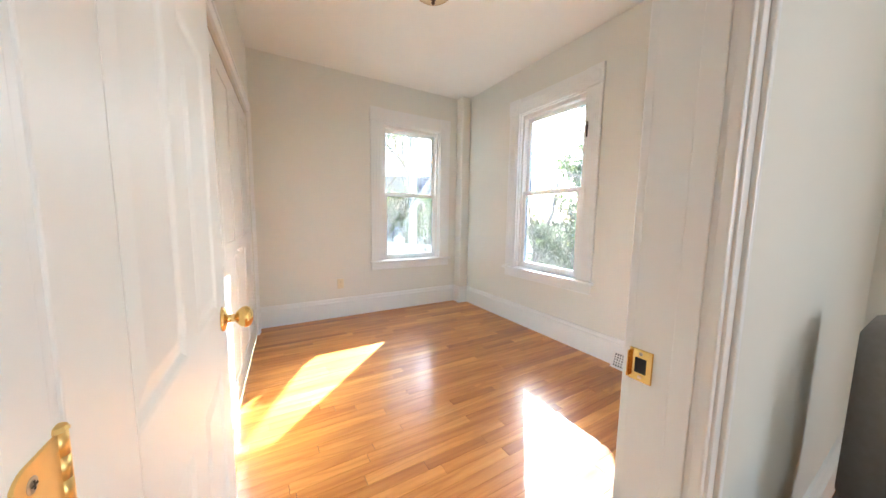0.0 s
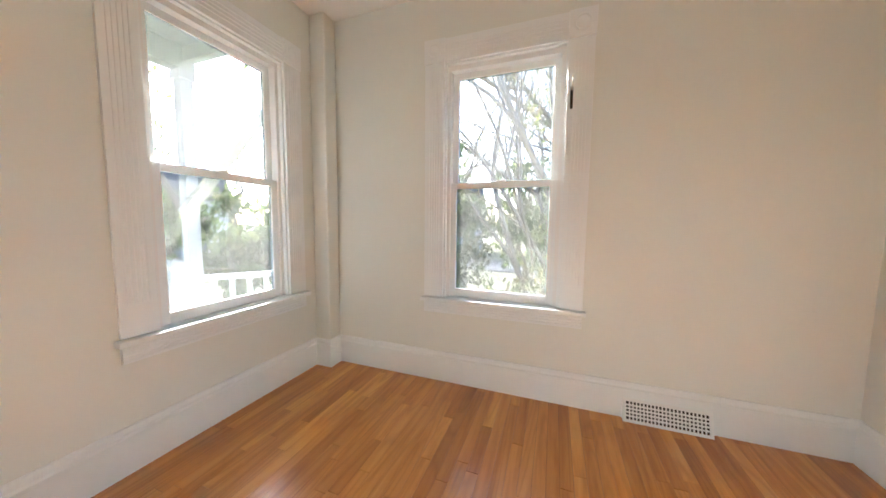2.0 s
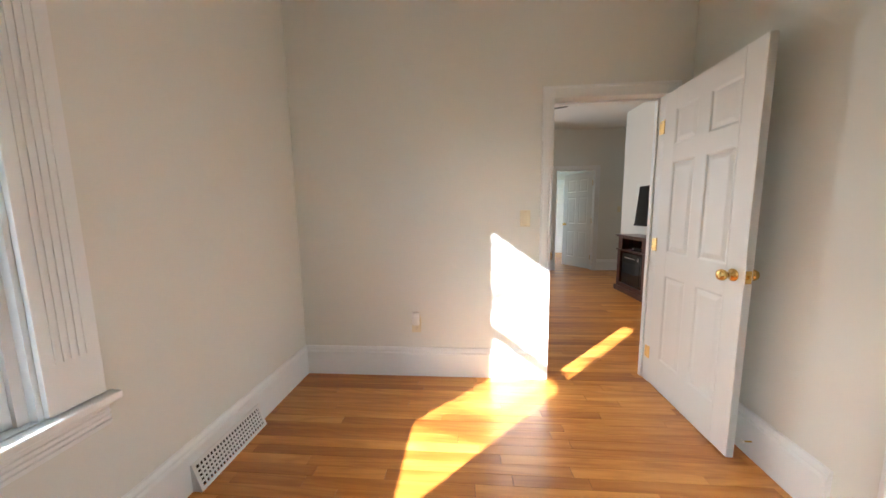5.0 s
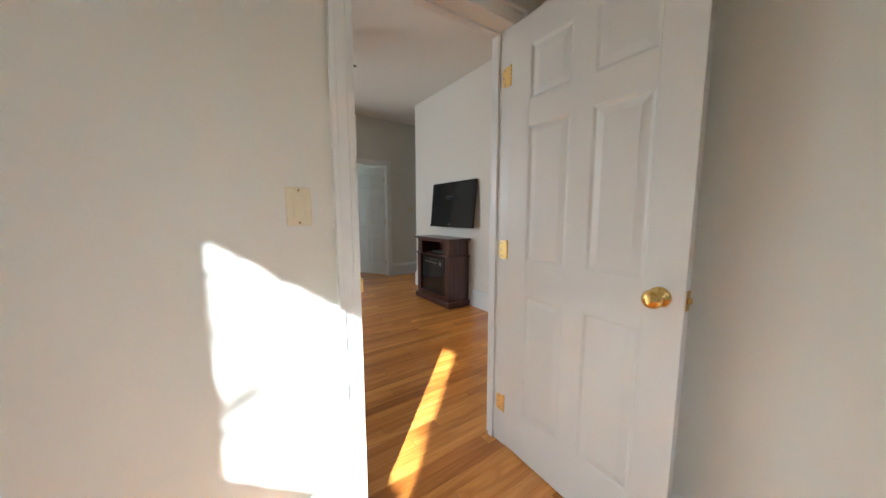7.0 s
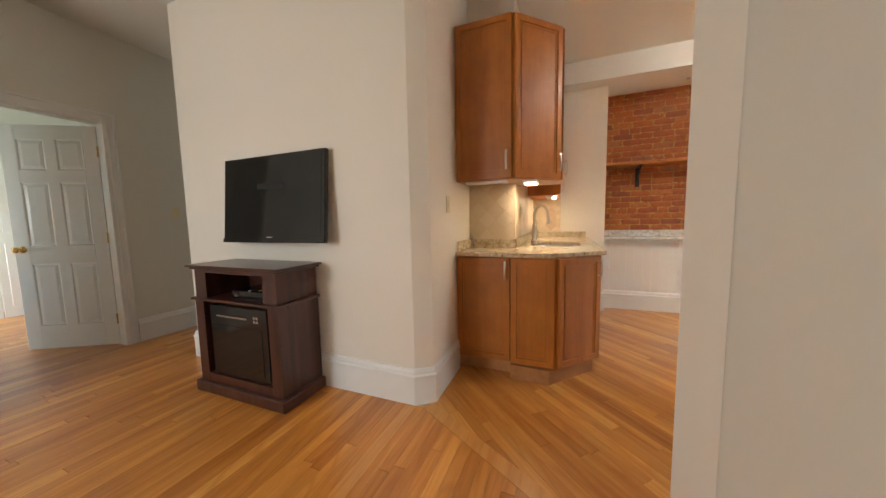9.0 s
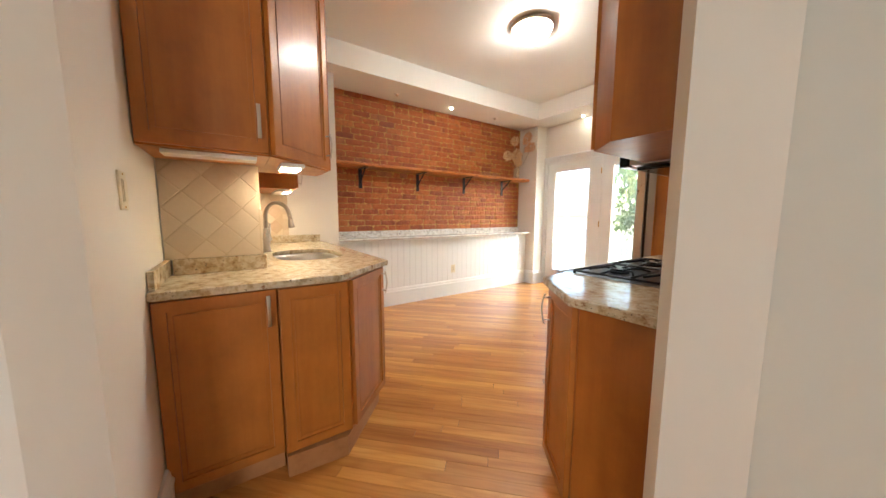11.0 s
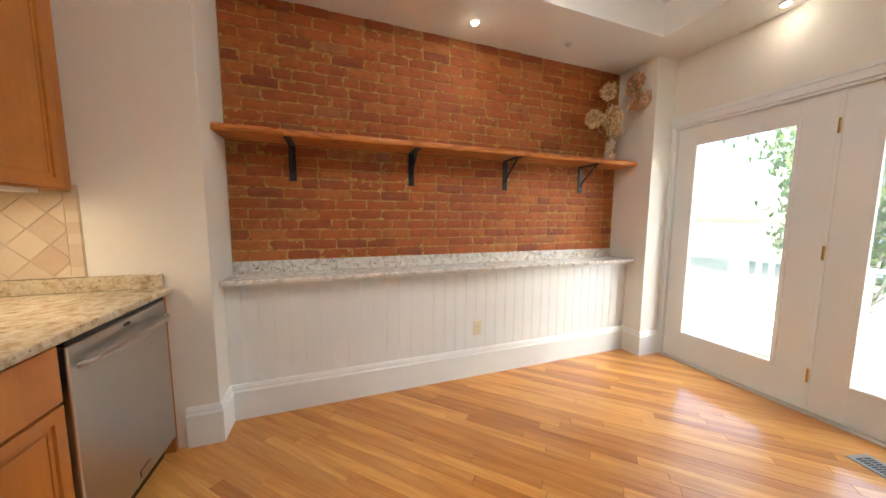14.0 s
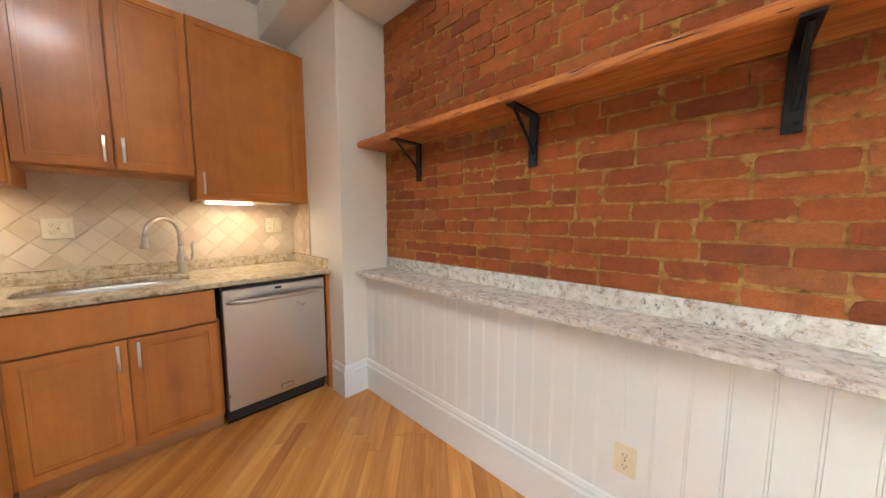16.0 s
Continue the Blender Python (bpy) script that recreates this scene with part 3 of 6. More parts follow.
def panel_door(name, wide, high, m, label, knob_z=0.93, hinges=(0.22, 1.0, 1.78), pin=-0.006):
    """Six-panel door; local x from the hinge to the latch, local y its thickness, at the pose m."""
    ob = thing(name, *m.translation, label=label, category="door", kind="structure")
    t = 0.035
    st = 0.105 * wide / 0.68
    mid = wide / 2
    bm = B()
    box(bm, 0, wide, 0.006, t - 0.006, 0, high)
    rails = ((0, 0.21), (0.80, 0.95), (1.53, 1.63), (high - 0.12, high))
    for a, b in rails:
        box(bm, st, wide - st, 0, t, a, b, 0.0)
    for a, b in ((0, st), (wide - st, wide)):
        box(bm, a, b, 0, t, 0, high, 0.002)
    for (a0, a1), (b0, b1) in zip(rails, rails[1:]):
        box(bm, mid - 0.04, mid + 0.04, 0, t, a1, b0)
    leaf = part("leaf", moved(bm, m), DOORW, ob)
    for (a0, a1), (b0, b1) in zip(rails, rails[1:]):
        for x0, x1 in ((st, mid - 0.04), (mid + 0.04, wide - st)):
            bm = B()
            for y0, out in ((0.006, -1), (t - 0.006, 1)):
                raised(bm, x0, x1, a1, b0, y0, out)
            part("panel", moved(bm, m), DOORW, leaf)
    for s in (-1, 1):
        y = 0 if s < 0 else t
        bm = lathe(B(), ((0.031, 0), (0.031, 0.004), (0.024, 0.009), (0.011, 0.012), (0.010, 0.028), (0.018, 0.034), (0.026, 0.043), (0.028, 0.052), (0.024, 0.062), (0.012, 0.068)), m @ pose(wide - 0.062, y, knob_z, 90 if s < 0 else -90), 28)
        part("knob", bm, BRASS, ob, "polished brass knob with round rose", True)
    bm = box(B(), wide - 0.001, wide + 0.002, 0.005, t - 0.005, knob_z - 0.03, knob_z + 0.03)
    box(bm, wide, wide + 0.011, 0.012, t - 0.012, knob_z - 0.008, knob_z + 0.008, 0.002)
    part("latch", moved(bm, m), BRASS, ob)
    for h in hinges:
        bm = box(B(), -0.003, 0.0, 0.0, t, h - 0.045, h + 0.045)
        tube(bm, ((-0.004, pin, h - 0.048), (-0.004, pin, h + 0.048)), 0.006, 10)
        part("hinge", moved(bm, m), BRASS, ob)
    return ob


# bedroom door: casings, jambs, strike plate, leaf
casing("door_casing_bedroom", at_wall(0, 0.30, 180), -0.587, 0.127, 1.985)
casing("door_casing_living", at_wall(0, 0.20, 0), -0.127, 0.587, 1.985)
jamb = thing("door_frame_1", 0.25, 0.25, 0, "white painted door jamb with stop and brass strike plate", "door frame", kind="structure")
for x0, x1, z0, z1 in ((-0.137, -0.127, 0, 1.985), (0.587, 0.597, 0, 1.985), (-0.137, 0.597, 1.985, 1.995)):
    part("jamb", box(B(), x0, x1, 0.198, 0.302, z0, z1), TRIM, jamb)
for x0, x1, z0, z1 in ((-0.127, -0.115, 0, 1.973), (0.582, 0.587, 0, 1.973), (-0.127, 0.587, 1.973, 1.985)):
    part("stop", box(B(), x0, x1, 0.205, 0.238, z0, z1, 0.002), TRIM, jamb)
bm = box(B(), 0.5835, 0.587, 0.265, 0.305, 0.892, 0.952, 0.001)
box(bm, 0.575, 0.5855, 0.3015, 0.3045, 0.897, 0.947, 0.001)
strike = part("strike_plate", bm, BRASS, jamb)
part("strike_hole", box(B(), 0.5825, 0.5836, 0.275, 0.294, 0.908, 0.936), DARK, strike)
bm = B()
for h in (0.90, 0.944):
    lathe(bm, ((0.0035, 0), (0.002, 0.001)), pose(0.5835, 0.285, h, 0, -90), 8)
part("screw", bm, NICKEL, strike)
for h in (0.22, 1.0, 1.78):
    corner = []
    for cz, a0 in ((h + 0.025, 90), (h - 0.029, 180)):
        corner += [(0.272 + 0.016 * math.cos(radians(a)), cz + 0.016 * math.sin(radians(a))) for a in range(a0, a0 + 91, 15)]
    outline = corner + [(0.302, h - 0.045), (0.302, h + 0.041)]
    bm = B()
    low = [bm.verts.new((-0.1272, y, z)) for y, z in outline]
    top = [bm.verts.new((-0.1250, y, z)) for y, z in outline]
    bm.faces.new(low[::-1])
    bm.faces.new(top)
    for k in range(len(outline)):
        bm.faces.new((low[k], low[(k + 1) % len(outline)], top[(k + 1) % len(outline)], top[k]))
    hinge = part("hinge_leaf", bm, BRASSM, jamb, "satin brass butt hinge leaf with rounded corners")
    for dy, dz in ((0.274, 0.028), (0.266, -0.002), (0.274, -0.032)):
        screw = part("screw", lathe(B(), ((0.0052, 0), (0.0052, 0.0004), (0.004, 0.0009), (0.001, 0.0011)), pose(-0.125, dy, h + dz, 0, 90), 14), NICKEL, hinge)
        slot = box(B(), -0.1245, -0.1236, dy - 0.0028, dy + 0.0028, h + dz - 0.0006, h + dz + 0.0006)
        box(slot, -0.1245, -0.12365, dy - 0.0006, dy + 0.0006, h + dz - 0.0028, h + dz + 0.0028)
        part("slot", slot, DARK, hinge)
    for k in range(5):
        z0 = h - 0.045 + k * 0.0172
        part("knuckle", tube(B(), ((-0.1268, 0.3065, z0 + 0.0004), (-0.1268, 0.3065, z0 + 0.0166)), 0.0050, 14), BRASSM, hinge, "", True)
    part("pin", lathe(B(), ((0.0045, 0), (0.0062, 0.001), (0.005, 0.004), (0.002, 0.005)), pose(-0.1268, 0.3065, h + 0.041), 12), BRASSM, hinge)
DOOR = pose(-0.125, 0.312, 0.008) @ pose(0, 0, 0, 0, 0, 88.2)
panel_door("door_1", 0.697, 1.972, DOOR, "open white six-panel bedroom door with brass knob", knob_z=0.912, hinges=())
stop = thing("door_stop", -0.24, 1.0, 0.09, "small brass door stop screwed to the baseboard", "door stop")
part("rod", tube(B(), ((-0.224, 1.0, 0.09), (-0.185, 1.0, 0.09)), 0.004, 10), BRASS, stop)
part("tip", lathe(B(), ((0.008, 0), (0.008, 0.012), (0.005, 0.014)), pose(-0.186, 1.0, 0.09, 0, 90), 12), WHITEP, stop)

# closet with two pairs of folding doors
casing("closet_casing", CLOSET @ pose(0, 0, 0) @ Matrix.Diagonal((1, 1, 1, 1)), 1.25, 3.12, 2.12, 0.08, 0.018, "white painted closet casing")
closet = thing("closet_doors", *(CLOSET @ Vector((2.18, 0, 0))), label="white folding closet doors, closed, in a dark-gapped track", category="closet doors", kind="structure")
part("track", moved(box(B(), 1.25, 3.12, 0.02, 0.06, 2.095, 2.12), CLOSET), RUST, closet)
for k in range(4):
    a = 1.255 + k * 0.4655
    bm = box(B(), a, a + 0.460, 0.014, 0.036, 0.012, 2.075)
    for z0, z1 in ((0.012, 0.17), (0.92, 1.02), (1.96, 2.075)):
        box(bm, a + 0.06, a + 0.40, 0.006, 0.02, z0, z1, 0.0015)
    for x0, x1 in ((a, a + 0.06), (a + 0.40, a + 0.46)):
        box(bm, x0, x1, 0.006, 0.02, 0.012, 2.075, 0.0015)
    leaf = part("folding_leaf", moved(bm, CLOSET), DOORW, closet)
    if k in (1, 2):
        part("pull", lathe(B(), ((0.006, 0), (0.006, 0.010), (0.013, 0.016), (0.013, 0.022), (0.006, 0.026)), CLOSET @ pose(a + (0.03 if k == 2 else 0.43), 0.006, 0.95, 90), 16), WHITEP, leaf)

# hall door, far room closet
casing("door_casing_hall", at_wall(0, -3.98, 180), 0.68, 1.43, 2.05, 0.09)
bm = box(B(), -1.44, -1.43, -4.10, -3.978, 0, 2.05)
box(bm, -0.68, -0.67, -4.10, -3.978, 0, 2.05)
box(bm, -1.43, -0.68, -4.10, -3.978, 2.05, 2.06)
solid("door_frame_2", bm, TRIM, "white painted jamb of the hall door", "door frame", "structure")
panel_door("door_2", 0.74, 2.03, pose(-1.425, -4.07, 0.008) @ pose(0, 0, 0, 0, 0, -60) @ pose(0, -0.035, 0), "open white six-panel hall door with brass hinges", hinges=(0.25, 1.02, 1.8), pin=0.041)
far = thing("far_closet", -0.9, -6.6, 0, "white folding closet doors in the far room", "closet doors", kind="structure")
for k in range(5):
    a = -2.2 + k * 0.42
    bm = box(B(), a, a + 0.41, -6.62, -6.59, 0.02, 2.0, 0.003)
    for z0, z1 in ((0.15, 0.95), (1.08, 1.88)):
        box(bm, a + 0.07, a + 0.34, -6.592, -6.585, z0, z1, 0.002)
    part("folding_leaf", bm, DOORW, far)
part("header", box(B(), -2.3, 0.0, -6.64, -6.58, 2.0, 2.12), TRIM, far)
boxes = thing("storage_box", -0.95, -6.6, 2.12, "beige cardboard box on top of the closet", "box")
part("carton", box(B(), -1.15, -0.75, -6.75, -6.56, 2.121, 2.40, 0.005), IVORY, boxes)
part("lid", box(B(), -1.16, -0.74, -6.76, -6.55, 2.40, 2.43, 0.004), IVORY, boxes)

# ---- windows ----


def sash(ob, m, x0, x1, z0, z1, y, rail=0.045, bottom=0.06, name="sash"):
    t = 0.032
    bm = B()
    box(bm, x0, x0 + rail, y, y + t, z0, z1, 0.003)
    box(bm, x1 - rail, x1, y, y + t, z0, z1, 0.003)
    box(bm, x0 + rail, x1 - rail, y, y + t, z0, z0 + bottom)
    box(bm, x0 + rail, x1 - rail, y, y + t, z1 - rail * 0.9, z1)
    s = part(name, moved(bm, m), TRIM, ob)
    pane = part("pane", moved(box(B(), x0 + rail, x1 - rail, y + 0.013, y + 0.018, z0 + bottom, z1 - rail * 0.9), m), GLASS, s, "window glass, tinted grey to dim the view outdoors")
    pane.visible_shadow = False
    return s


def window(name, m, label):
    """Double-hung window, its opening 0.80 wide from 0.64 to 2.30 up; local x 0 is its middle, y 0 the inner face of the wall."""
    ob = thing(name, *m.translation, label=label, category="window", kind="structure")
    for s in (-1, 1):
        bm = box(B(), s * 0.40 - (0.0 if s > 0 else 0.145), s * 0.40 + (0.145 if s > 0 else 0.0), -0.02, 0, 0.645, 2.30, 0.002)
        a = s * 0.40 + (0.03 if s > 0 else -0.115)
        for k in range(5):
            box(bm, a + k * 0.019, a + k * 0.019 + 0.009, -0.024, -0.019, 0.80, 2.26, 0.0015)
        part("side_casing", moved(bm, m), TRIM, ob, "fluted white side casing")
        bm = box(B(), s * 0.40 + (-0.002 if s > 0 else -0.15), s * 0.40 + (0.15 if s > 0 else 0.002), -0.027, 0, 2.30, 2.46, 0.003)
        lathe(bm, ((0.052, 0), (0.052, 0.004), (0.044, 0.006), (0.036, 0.003), (0.02, 0.006), (0.006, 0.007)), pose(s * 0.474, -0.027, 2.38, 90), 24)
        part("corner_block", moved(bm, m), TRIM, ob)
        part("jamb", moved(box(B(), s * 0.388 - (0.012 if s < 0 else 0), s * 0.388 + (0.012 if s > 0 else 0), 0, 0.158, 0.64, 2.30), m), TRIM, ob)
    bm = box(B(), -0.398, 0.398, -0.02, 0, 2.30, 2.455, 0.002)
    for k in range(4):
        box(bm, -0.396, 0.396, -0.024, -0.019, 2.335 + k * 0.024, 2.347 + k * 0.024, 0.0015)
    part("head_casing", moved(bm, m), TRIM, ob)
    part("head_jamb", moved(box(B(), -0.388, 0.388, 0, 0.158, 2.288, 2.30), m), TRIM, ob)
    bm = box(B(), -0.565, 0.565, -0.055, 0.0, 0.612, 0.640, 0.005)
    box(bm, -0.388, 0.388, 0.0, 0.158, 0.612, 0.642)
    part("window_sill", moved(bm, m), TRIM, ob)
    bm = box(B(), -0.545, 0.545, -0.020, 0, 0.525, 0.612, 0.003)
    for k in range(4):
        box(bm, -0.545, 0.545, -0.026 + 0.001 * k, -0.018, 0.535 + k * 0.018, 0.545 + k * 0.018, 0.002)
    part("apron", moved(bm, m), TRIM, ob)
    for s in (-1, 1):
        part("track", moved(box(B(), s * 0.376 - 0.012, s * 0.376 + 0.012, 0.03, 0.12, 0.642, 2.288), m), WHITEP, ob)
    part("head_stop", moved(box(B(), -0.364, 0.364, 0.03, 0.12, 2.255, 2.288), m), WHITEP, ob)
    sash(ob, m, -0.366, 0.366, 0.643, 1.478, 0.045, name="lower_sash")
    sash(ob, m, -0.366, 0.366, 1.440, 2.256, 0.085, bottom=0.038, name="upper_sash")
    lock = box(B(), -0.03, 0.03, 0.05, 0.075, 1.478, 1.487, 0.002)
    tube(lock, ((0, 0.06, 1.484), (0.028, 0.052, 1.494)), 0.005, 8)
    part("sash_lock", moved(lock, m), WHITEP, ob)
    return ob


window("window_1", at_wall(1.65, 3.62, 0), "white double-hung window with fluted casing, overlooking the porch")
window("window_2", at_wall(2.44, 2.14, -90), "white double-hung window with fluted casing, overlooking the trees")
win = thing("window_3", 2.52, -2.67, 0.7, "white framed living room window", "window", kind="structure")
sash(win, at_wall(2.44, -2.67, -90), -0.45, 0.45, 0.70, 1.48, 0.05, name="lower_sash")
sash(win, at_wall(2.44, -2.67, -90), -0.45, 0.45, 1.44, 2.25, 0.085, name="upper_sash")
# curtain rod holder on the casing of the tree window
hook = thing("curtain_hook", 2.43, 1.715, 1.97, "dark curled metal curtain rod bracket on the casing", "curtain bracket")
part("back_plate", box(B(), 2.412, 2.416, 1.706, 1.722, 1.89, 2.02, 0.0015), IRON, hook)
part("arm", tube(B(), [(2.414, 1.714, 2.0), (2.395, 1.714, 2.012), (2.37, 1.714, 2.017), (2.345, 1.714, 2.015), (2.332, 1.714, 2.026), (2.330, 1.714, 2.045), (2.342, 1.714, 2.055), (2.352, 1.714, 2.048)], 0.004, 8), NICKEL, hook)

# ---- kitchen cabinets ----


def bar_pull(m, parent, length=0.13):
    """Arched nickel pull, local z along its length, local -y out of the door."""
    bm = B()
    rings = []
    for k in range(11):
        u = k / 10
        y, z = -0.024 - 0.011 * math.sin(math.pi * u), length * (u - 0.5)
        w = 0.0062 + 0.0010 * abs(2 * u - 1)
        rings.append([bm.verts.new((sx * w, y + sy * 0.0024, z)) for sx, sy in ((-1, -0.6), (-0.7, -1), (0.7, -1), (1, -0.6), (1, 0.8), (-1, 0.8))])
    for a, b in zip(rings, rings[1:]):
        for k in range(6):
            bm.faces.new((a[k], a[(k + 1) % 6], b[(k + 1) % 6], b[k]))
    bm.faces.new(rings[0][::-1])
    bm.faces.new(rings[-1])
    for s in (-1, 1):
        tube(bm, ((0, 0, s * length * 0.38), (0, -0.027, s * length * 0.38)), 0.0035, 8)
    return part("handle", moved(bm, m), NICKEL, parent, "brushed nickel arched strap pull")


def shaker(parent, m, x0, x1, z0, z1, pull=None, flip=False, name="door"):
    """Recessed-panel front on the plane y 0 of m, facing negative y."""
    w = 0.055 if z1 - z0 > 0.25 else 0.0
    bm = box(B(), x0, x1, -0.020, 0, z0, z1)
    face = [f for f in bm.faces if f.normal.y < -0.9]
    bmesh.ops.bevel(bm, geom=list(face[0].edges), offset=0.003, segments=2, affect="EDGES", profile=0.5)
    if w:
        face = [f for f in bm.faces if f.normal.y < -0.9 and f.calc_area() > 0.005]
        bmesh.ops.inset_region(bm, faces=face, thickness=w - 0.003)
        bmesh.ops.inset_region(bm, faces=face, thickness=0.002, depth=-0.009)
    d = part(name, moved(bm, m), CHERRY, parent)
    if w:
        bm = B()
        e = 0.004
        for a, b, c0, c1 in ((x0 + w, x0 + w + e, z0 + w, z1 - w), (x1 - w - e, x1 - w, z0 + w, z1 - w), (x0 + w + e, x1 - w - e, z0 + w, z0 + w + e), (x0 + w + e, x1 - w - e, z1 - w - e, z1 - w)):
            box(bm, a, b, -0.0135, -0.0105, c0, c1)
        part("bead", moved(bm, m), CHERRY, d)
    if pull:
        side, h = pull
        bar_pull(m @ pose(x0 + 0.032 if side < 0 else x1 - 0.032, -0.020, h), d)
    return d


def front(p, q):
    """A pose whose local x runs from p to q along a cabinet front, local y into the cabinet."""
    return at_wall(p[0], p[1], math.degrees(math.atan2(q[1] - p[1], q[0] - p[0])))


def run(p, q):
    return math.hypot(q[0] - p[0], q[1] - p[1])


CAB = "warm brown maple cabinet with recessed-panel doors and nickel pulls"


def base_unit(pts, faces, toe, label=CAB, top=0.862):
    """pts: outline of the body; faces: (p, q, fronts) with fronts (x0, x1, z0, z1, pull) in shares of the run."""
    cx, cy = sum(p[0] for p in pts) / len(pts), sum(p[1] for p in pts) / len(pts)
    ob = thing("base_cabinet", cx, cy, 0, label, "cabinet", "kitchen base cabinets")
    part("body", prism(B(), pts, 0.10, top), CHERRY, ob)
    part("toe_kick", prism(B(), toe, 0.0, 0.10), TOEK, ob)
    for p, q, fronts in faces:
        m, n = front(p, q), run(p, q)
        for x0, x1, z0, z1, pull in fronts:
            shaker(ob, m, x0 * n + 0.003, x1 * n - 0.003, z0, z1, pull, name="door" if z1 - z0 > 0.25 else "drawer_front")
    return ob


base_unit(((-2.08, -0.858), (-2.08, -0.462), (-2.418, -0.462), (-2.418, -0.858)), (((-2.08, -0.858), (-2.08, -0.462), ((0, 1, 0.11, 0.855, (1, 0.77)),)),),
          ((-2.12, -0.858), (-2.12, -0.462), (-2.41, -0.462), (-2.41, -0.858)))
base_unit(((-2.06, -0.460), (-2.06, -0.165), (-2.355, 0.130), (-2.60, 0.130), (-2.60, -0.485), (-2.416, -0.485), (-2.416, -0.460)),
          (((-2.06, -0.460), (-2.06, -0.165), ((0, 1, 0.11, 0.855, None),)), ((-2.06, -0.165), (-2.355, 0.130), ((0.03, 0.97, 0.11, 0.855, (1, 0.77)),))),
          ((-2.035, -0.46), (-2.015, -0.20), (-2.34, 0.09), (-2.59, 0.09), (-2.59, -0.44), (-2.40, -0.44)), "angled corner base cabinet in warm brown maple")
base_unit(((-2.602, 0.130), (-3.335, 0.130), (-3.335, -0.485), (-2.602, -0.485)),
          (((-2.602, 0.130), (-3.335, 0.130), ((0.015, 0.5, 0.11, 0.665, (1, 0.585)), (0.5, 0.985, 0.11, 0.665, (-1, 0.585)), (0.015, 0.985, 0.675, 0.855, None))),),
          ((-2.602, 0.07), (-3.335, 0.07), (-3.335, -0.4), (-2.602, -0.4)), "maple sink cabinet with two doors under the sink", 0.675)
panel = thing("end_panel", -3.985, 0.0, 0, "maple end panel beside the dishwasher", "cabinet panel")
part("board", box(B(), -3.998, -3.972, -0.48, 0.135, 0.0, 0.862, 0.001), CHERRY, panel)

# uppers on the sink side


def upper_unit(pts, faces, z0, z1, label=CAB, group="kitchen wall cabinets"):
    cx, cy = sum(p[0] for p in pts) / len(pts), sum(p[1] for p in pts) / len(pts)
    ob = thing("wall_cabinet", cx, cy, z0, label, "cabinet", group)
    part("body", prism(B(), pts, z0, z1), CHERRY, ob)
    for p, q, fronts in faces:
        m, n = front(p, q), run(p, q)
        for x0, x1, a, b, pull in fronts:
            shaker(ob, m, x0 * n + 0.003, x1 * n - 0.003, a, b, pull)
    return ob


upper_unit(((-2.10, -0.858), (-2.10, -0.455), (-2.418, -0.455), (-2.418, -0.858)), (((-2.10, -0.858), (-2.10, -0.455), ((0, 1, 1.412, 2.475, (1, 1.53)),)),), 1.405, 2.48)
upper_unit(((-2.10, -0.453), (-2.40, -0.153), (-2.655, -0.153), (-2.655, -0.488), (-2.416, -0.488), (-2.416, -0.453)),
           (((-2.10, -0.453), (-2.40, -0.153), ((0.01, 0.99, 1.412, 2.475, (1, 1.53)),)), ((-2.40, -0.153), (-2.655, -0.153), ((0.02, 0.98, 1.412, 2.475, (1, 1.53)),))), 1.405, 2.48, "angled corner wall cabinet in warm brown maple")
upper_unit(((-2.657, -0.176), (-3.318, -0.176), (-3.318, -0.488), (-2.657, -0.488)), (((-2.657, -0.176), (-3.318, -0.176), ((0, 0.5, 1.512, 2.435, (1, 1.61)), (0.5, 1, 1.512, 2.435, (-1, 1.61)))),), 1.50, 2.44, "maple wall cabinet with two doors above the sink")
upper_unit(((-3.320, -0.176), (-3.998, -0.176), (-3.998, -0.488), (-3.320, -0.488)), (((-3.320, -0.176), (-3.93, -0.176), ((0, 1, 1.38, 2.44, (-1, 1.47)),)),), 1.37, 2.45, "maple wall cabinet beside the wall projection")
strip = thing("under_cabinet_lamp", -3.62, -0.28, 1.35, "white strip lamp glowing under the cabinet", "under-cabinet light")
part("housing", box(B(), -3.88, -3.36, -0.30, -0.21, 1.353, 1.369, 0.002), WHITEP, strip)
part("lens", box(B(), -3.62, -3.37, -0.235, -0.20, 1.349, 1.353, 0.001), STRIP, strip, "lit warm lens")
strip = thing("under_cabinet_lamp", -2.32, -0.33, 1.38, "white strip lamp glowing under the angled cabinet", "under-cabinet light")
part("housing", box(B(), -2.40, -2.22, -0.40, -0.30, 1.388, 1.404, 0.002), WHITEP, strip)
part("lens", box(B(), -2.39, -2.28, -0.39, -0.31, 1.384, 1.388, 0.001), STRIP, strip, "lit warm lens")
strip = thing("under_cabinet_lamp", -2.3, -0.66, 1.38, "white unlit strip lamp under the end cabinet", "under-cabinet light")
part("housing", box(B(), -2.22, -2.13, -0.80, -0.50, 1.388, 1.404, 0.002), WHITEP, strip)

# ---- worktops ----


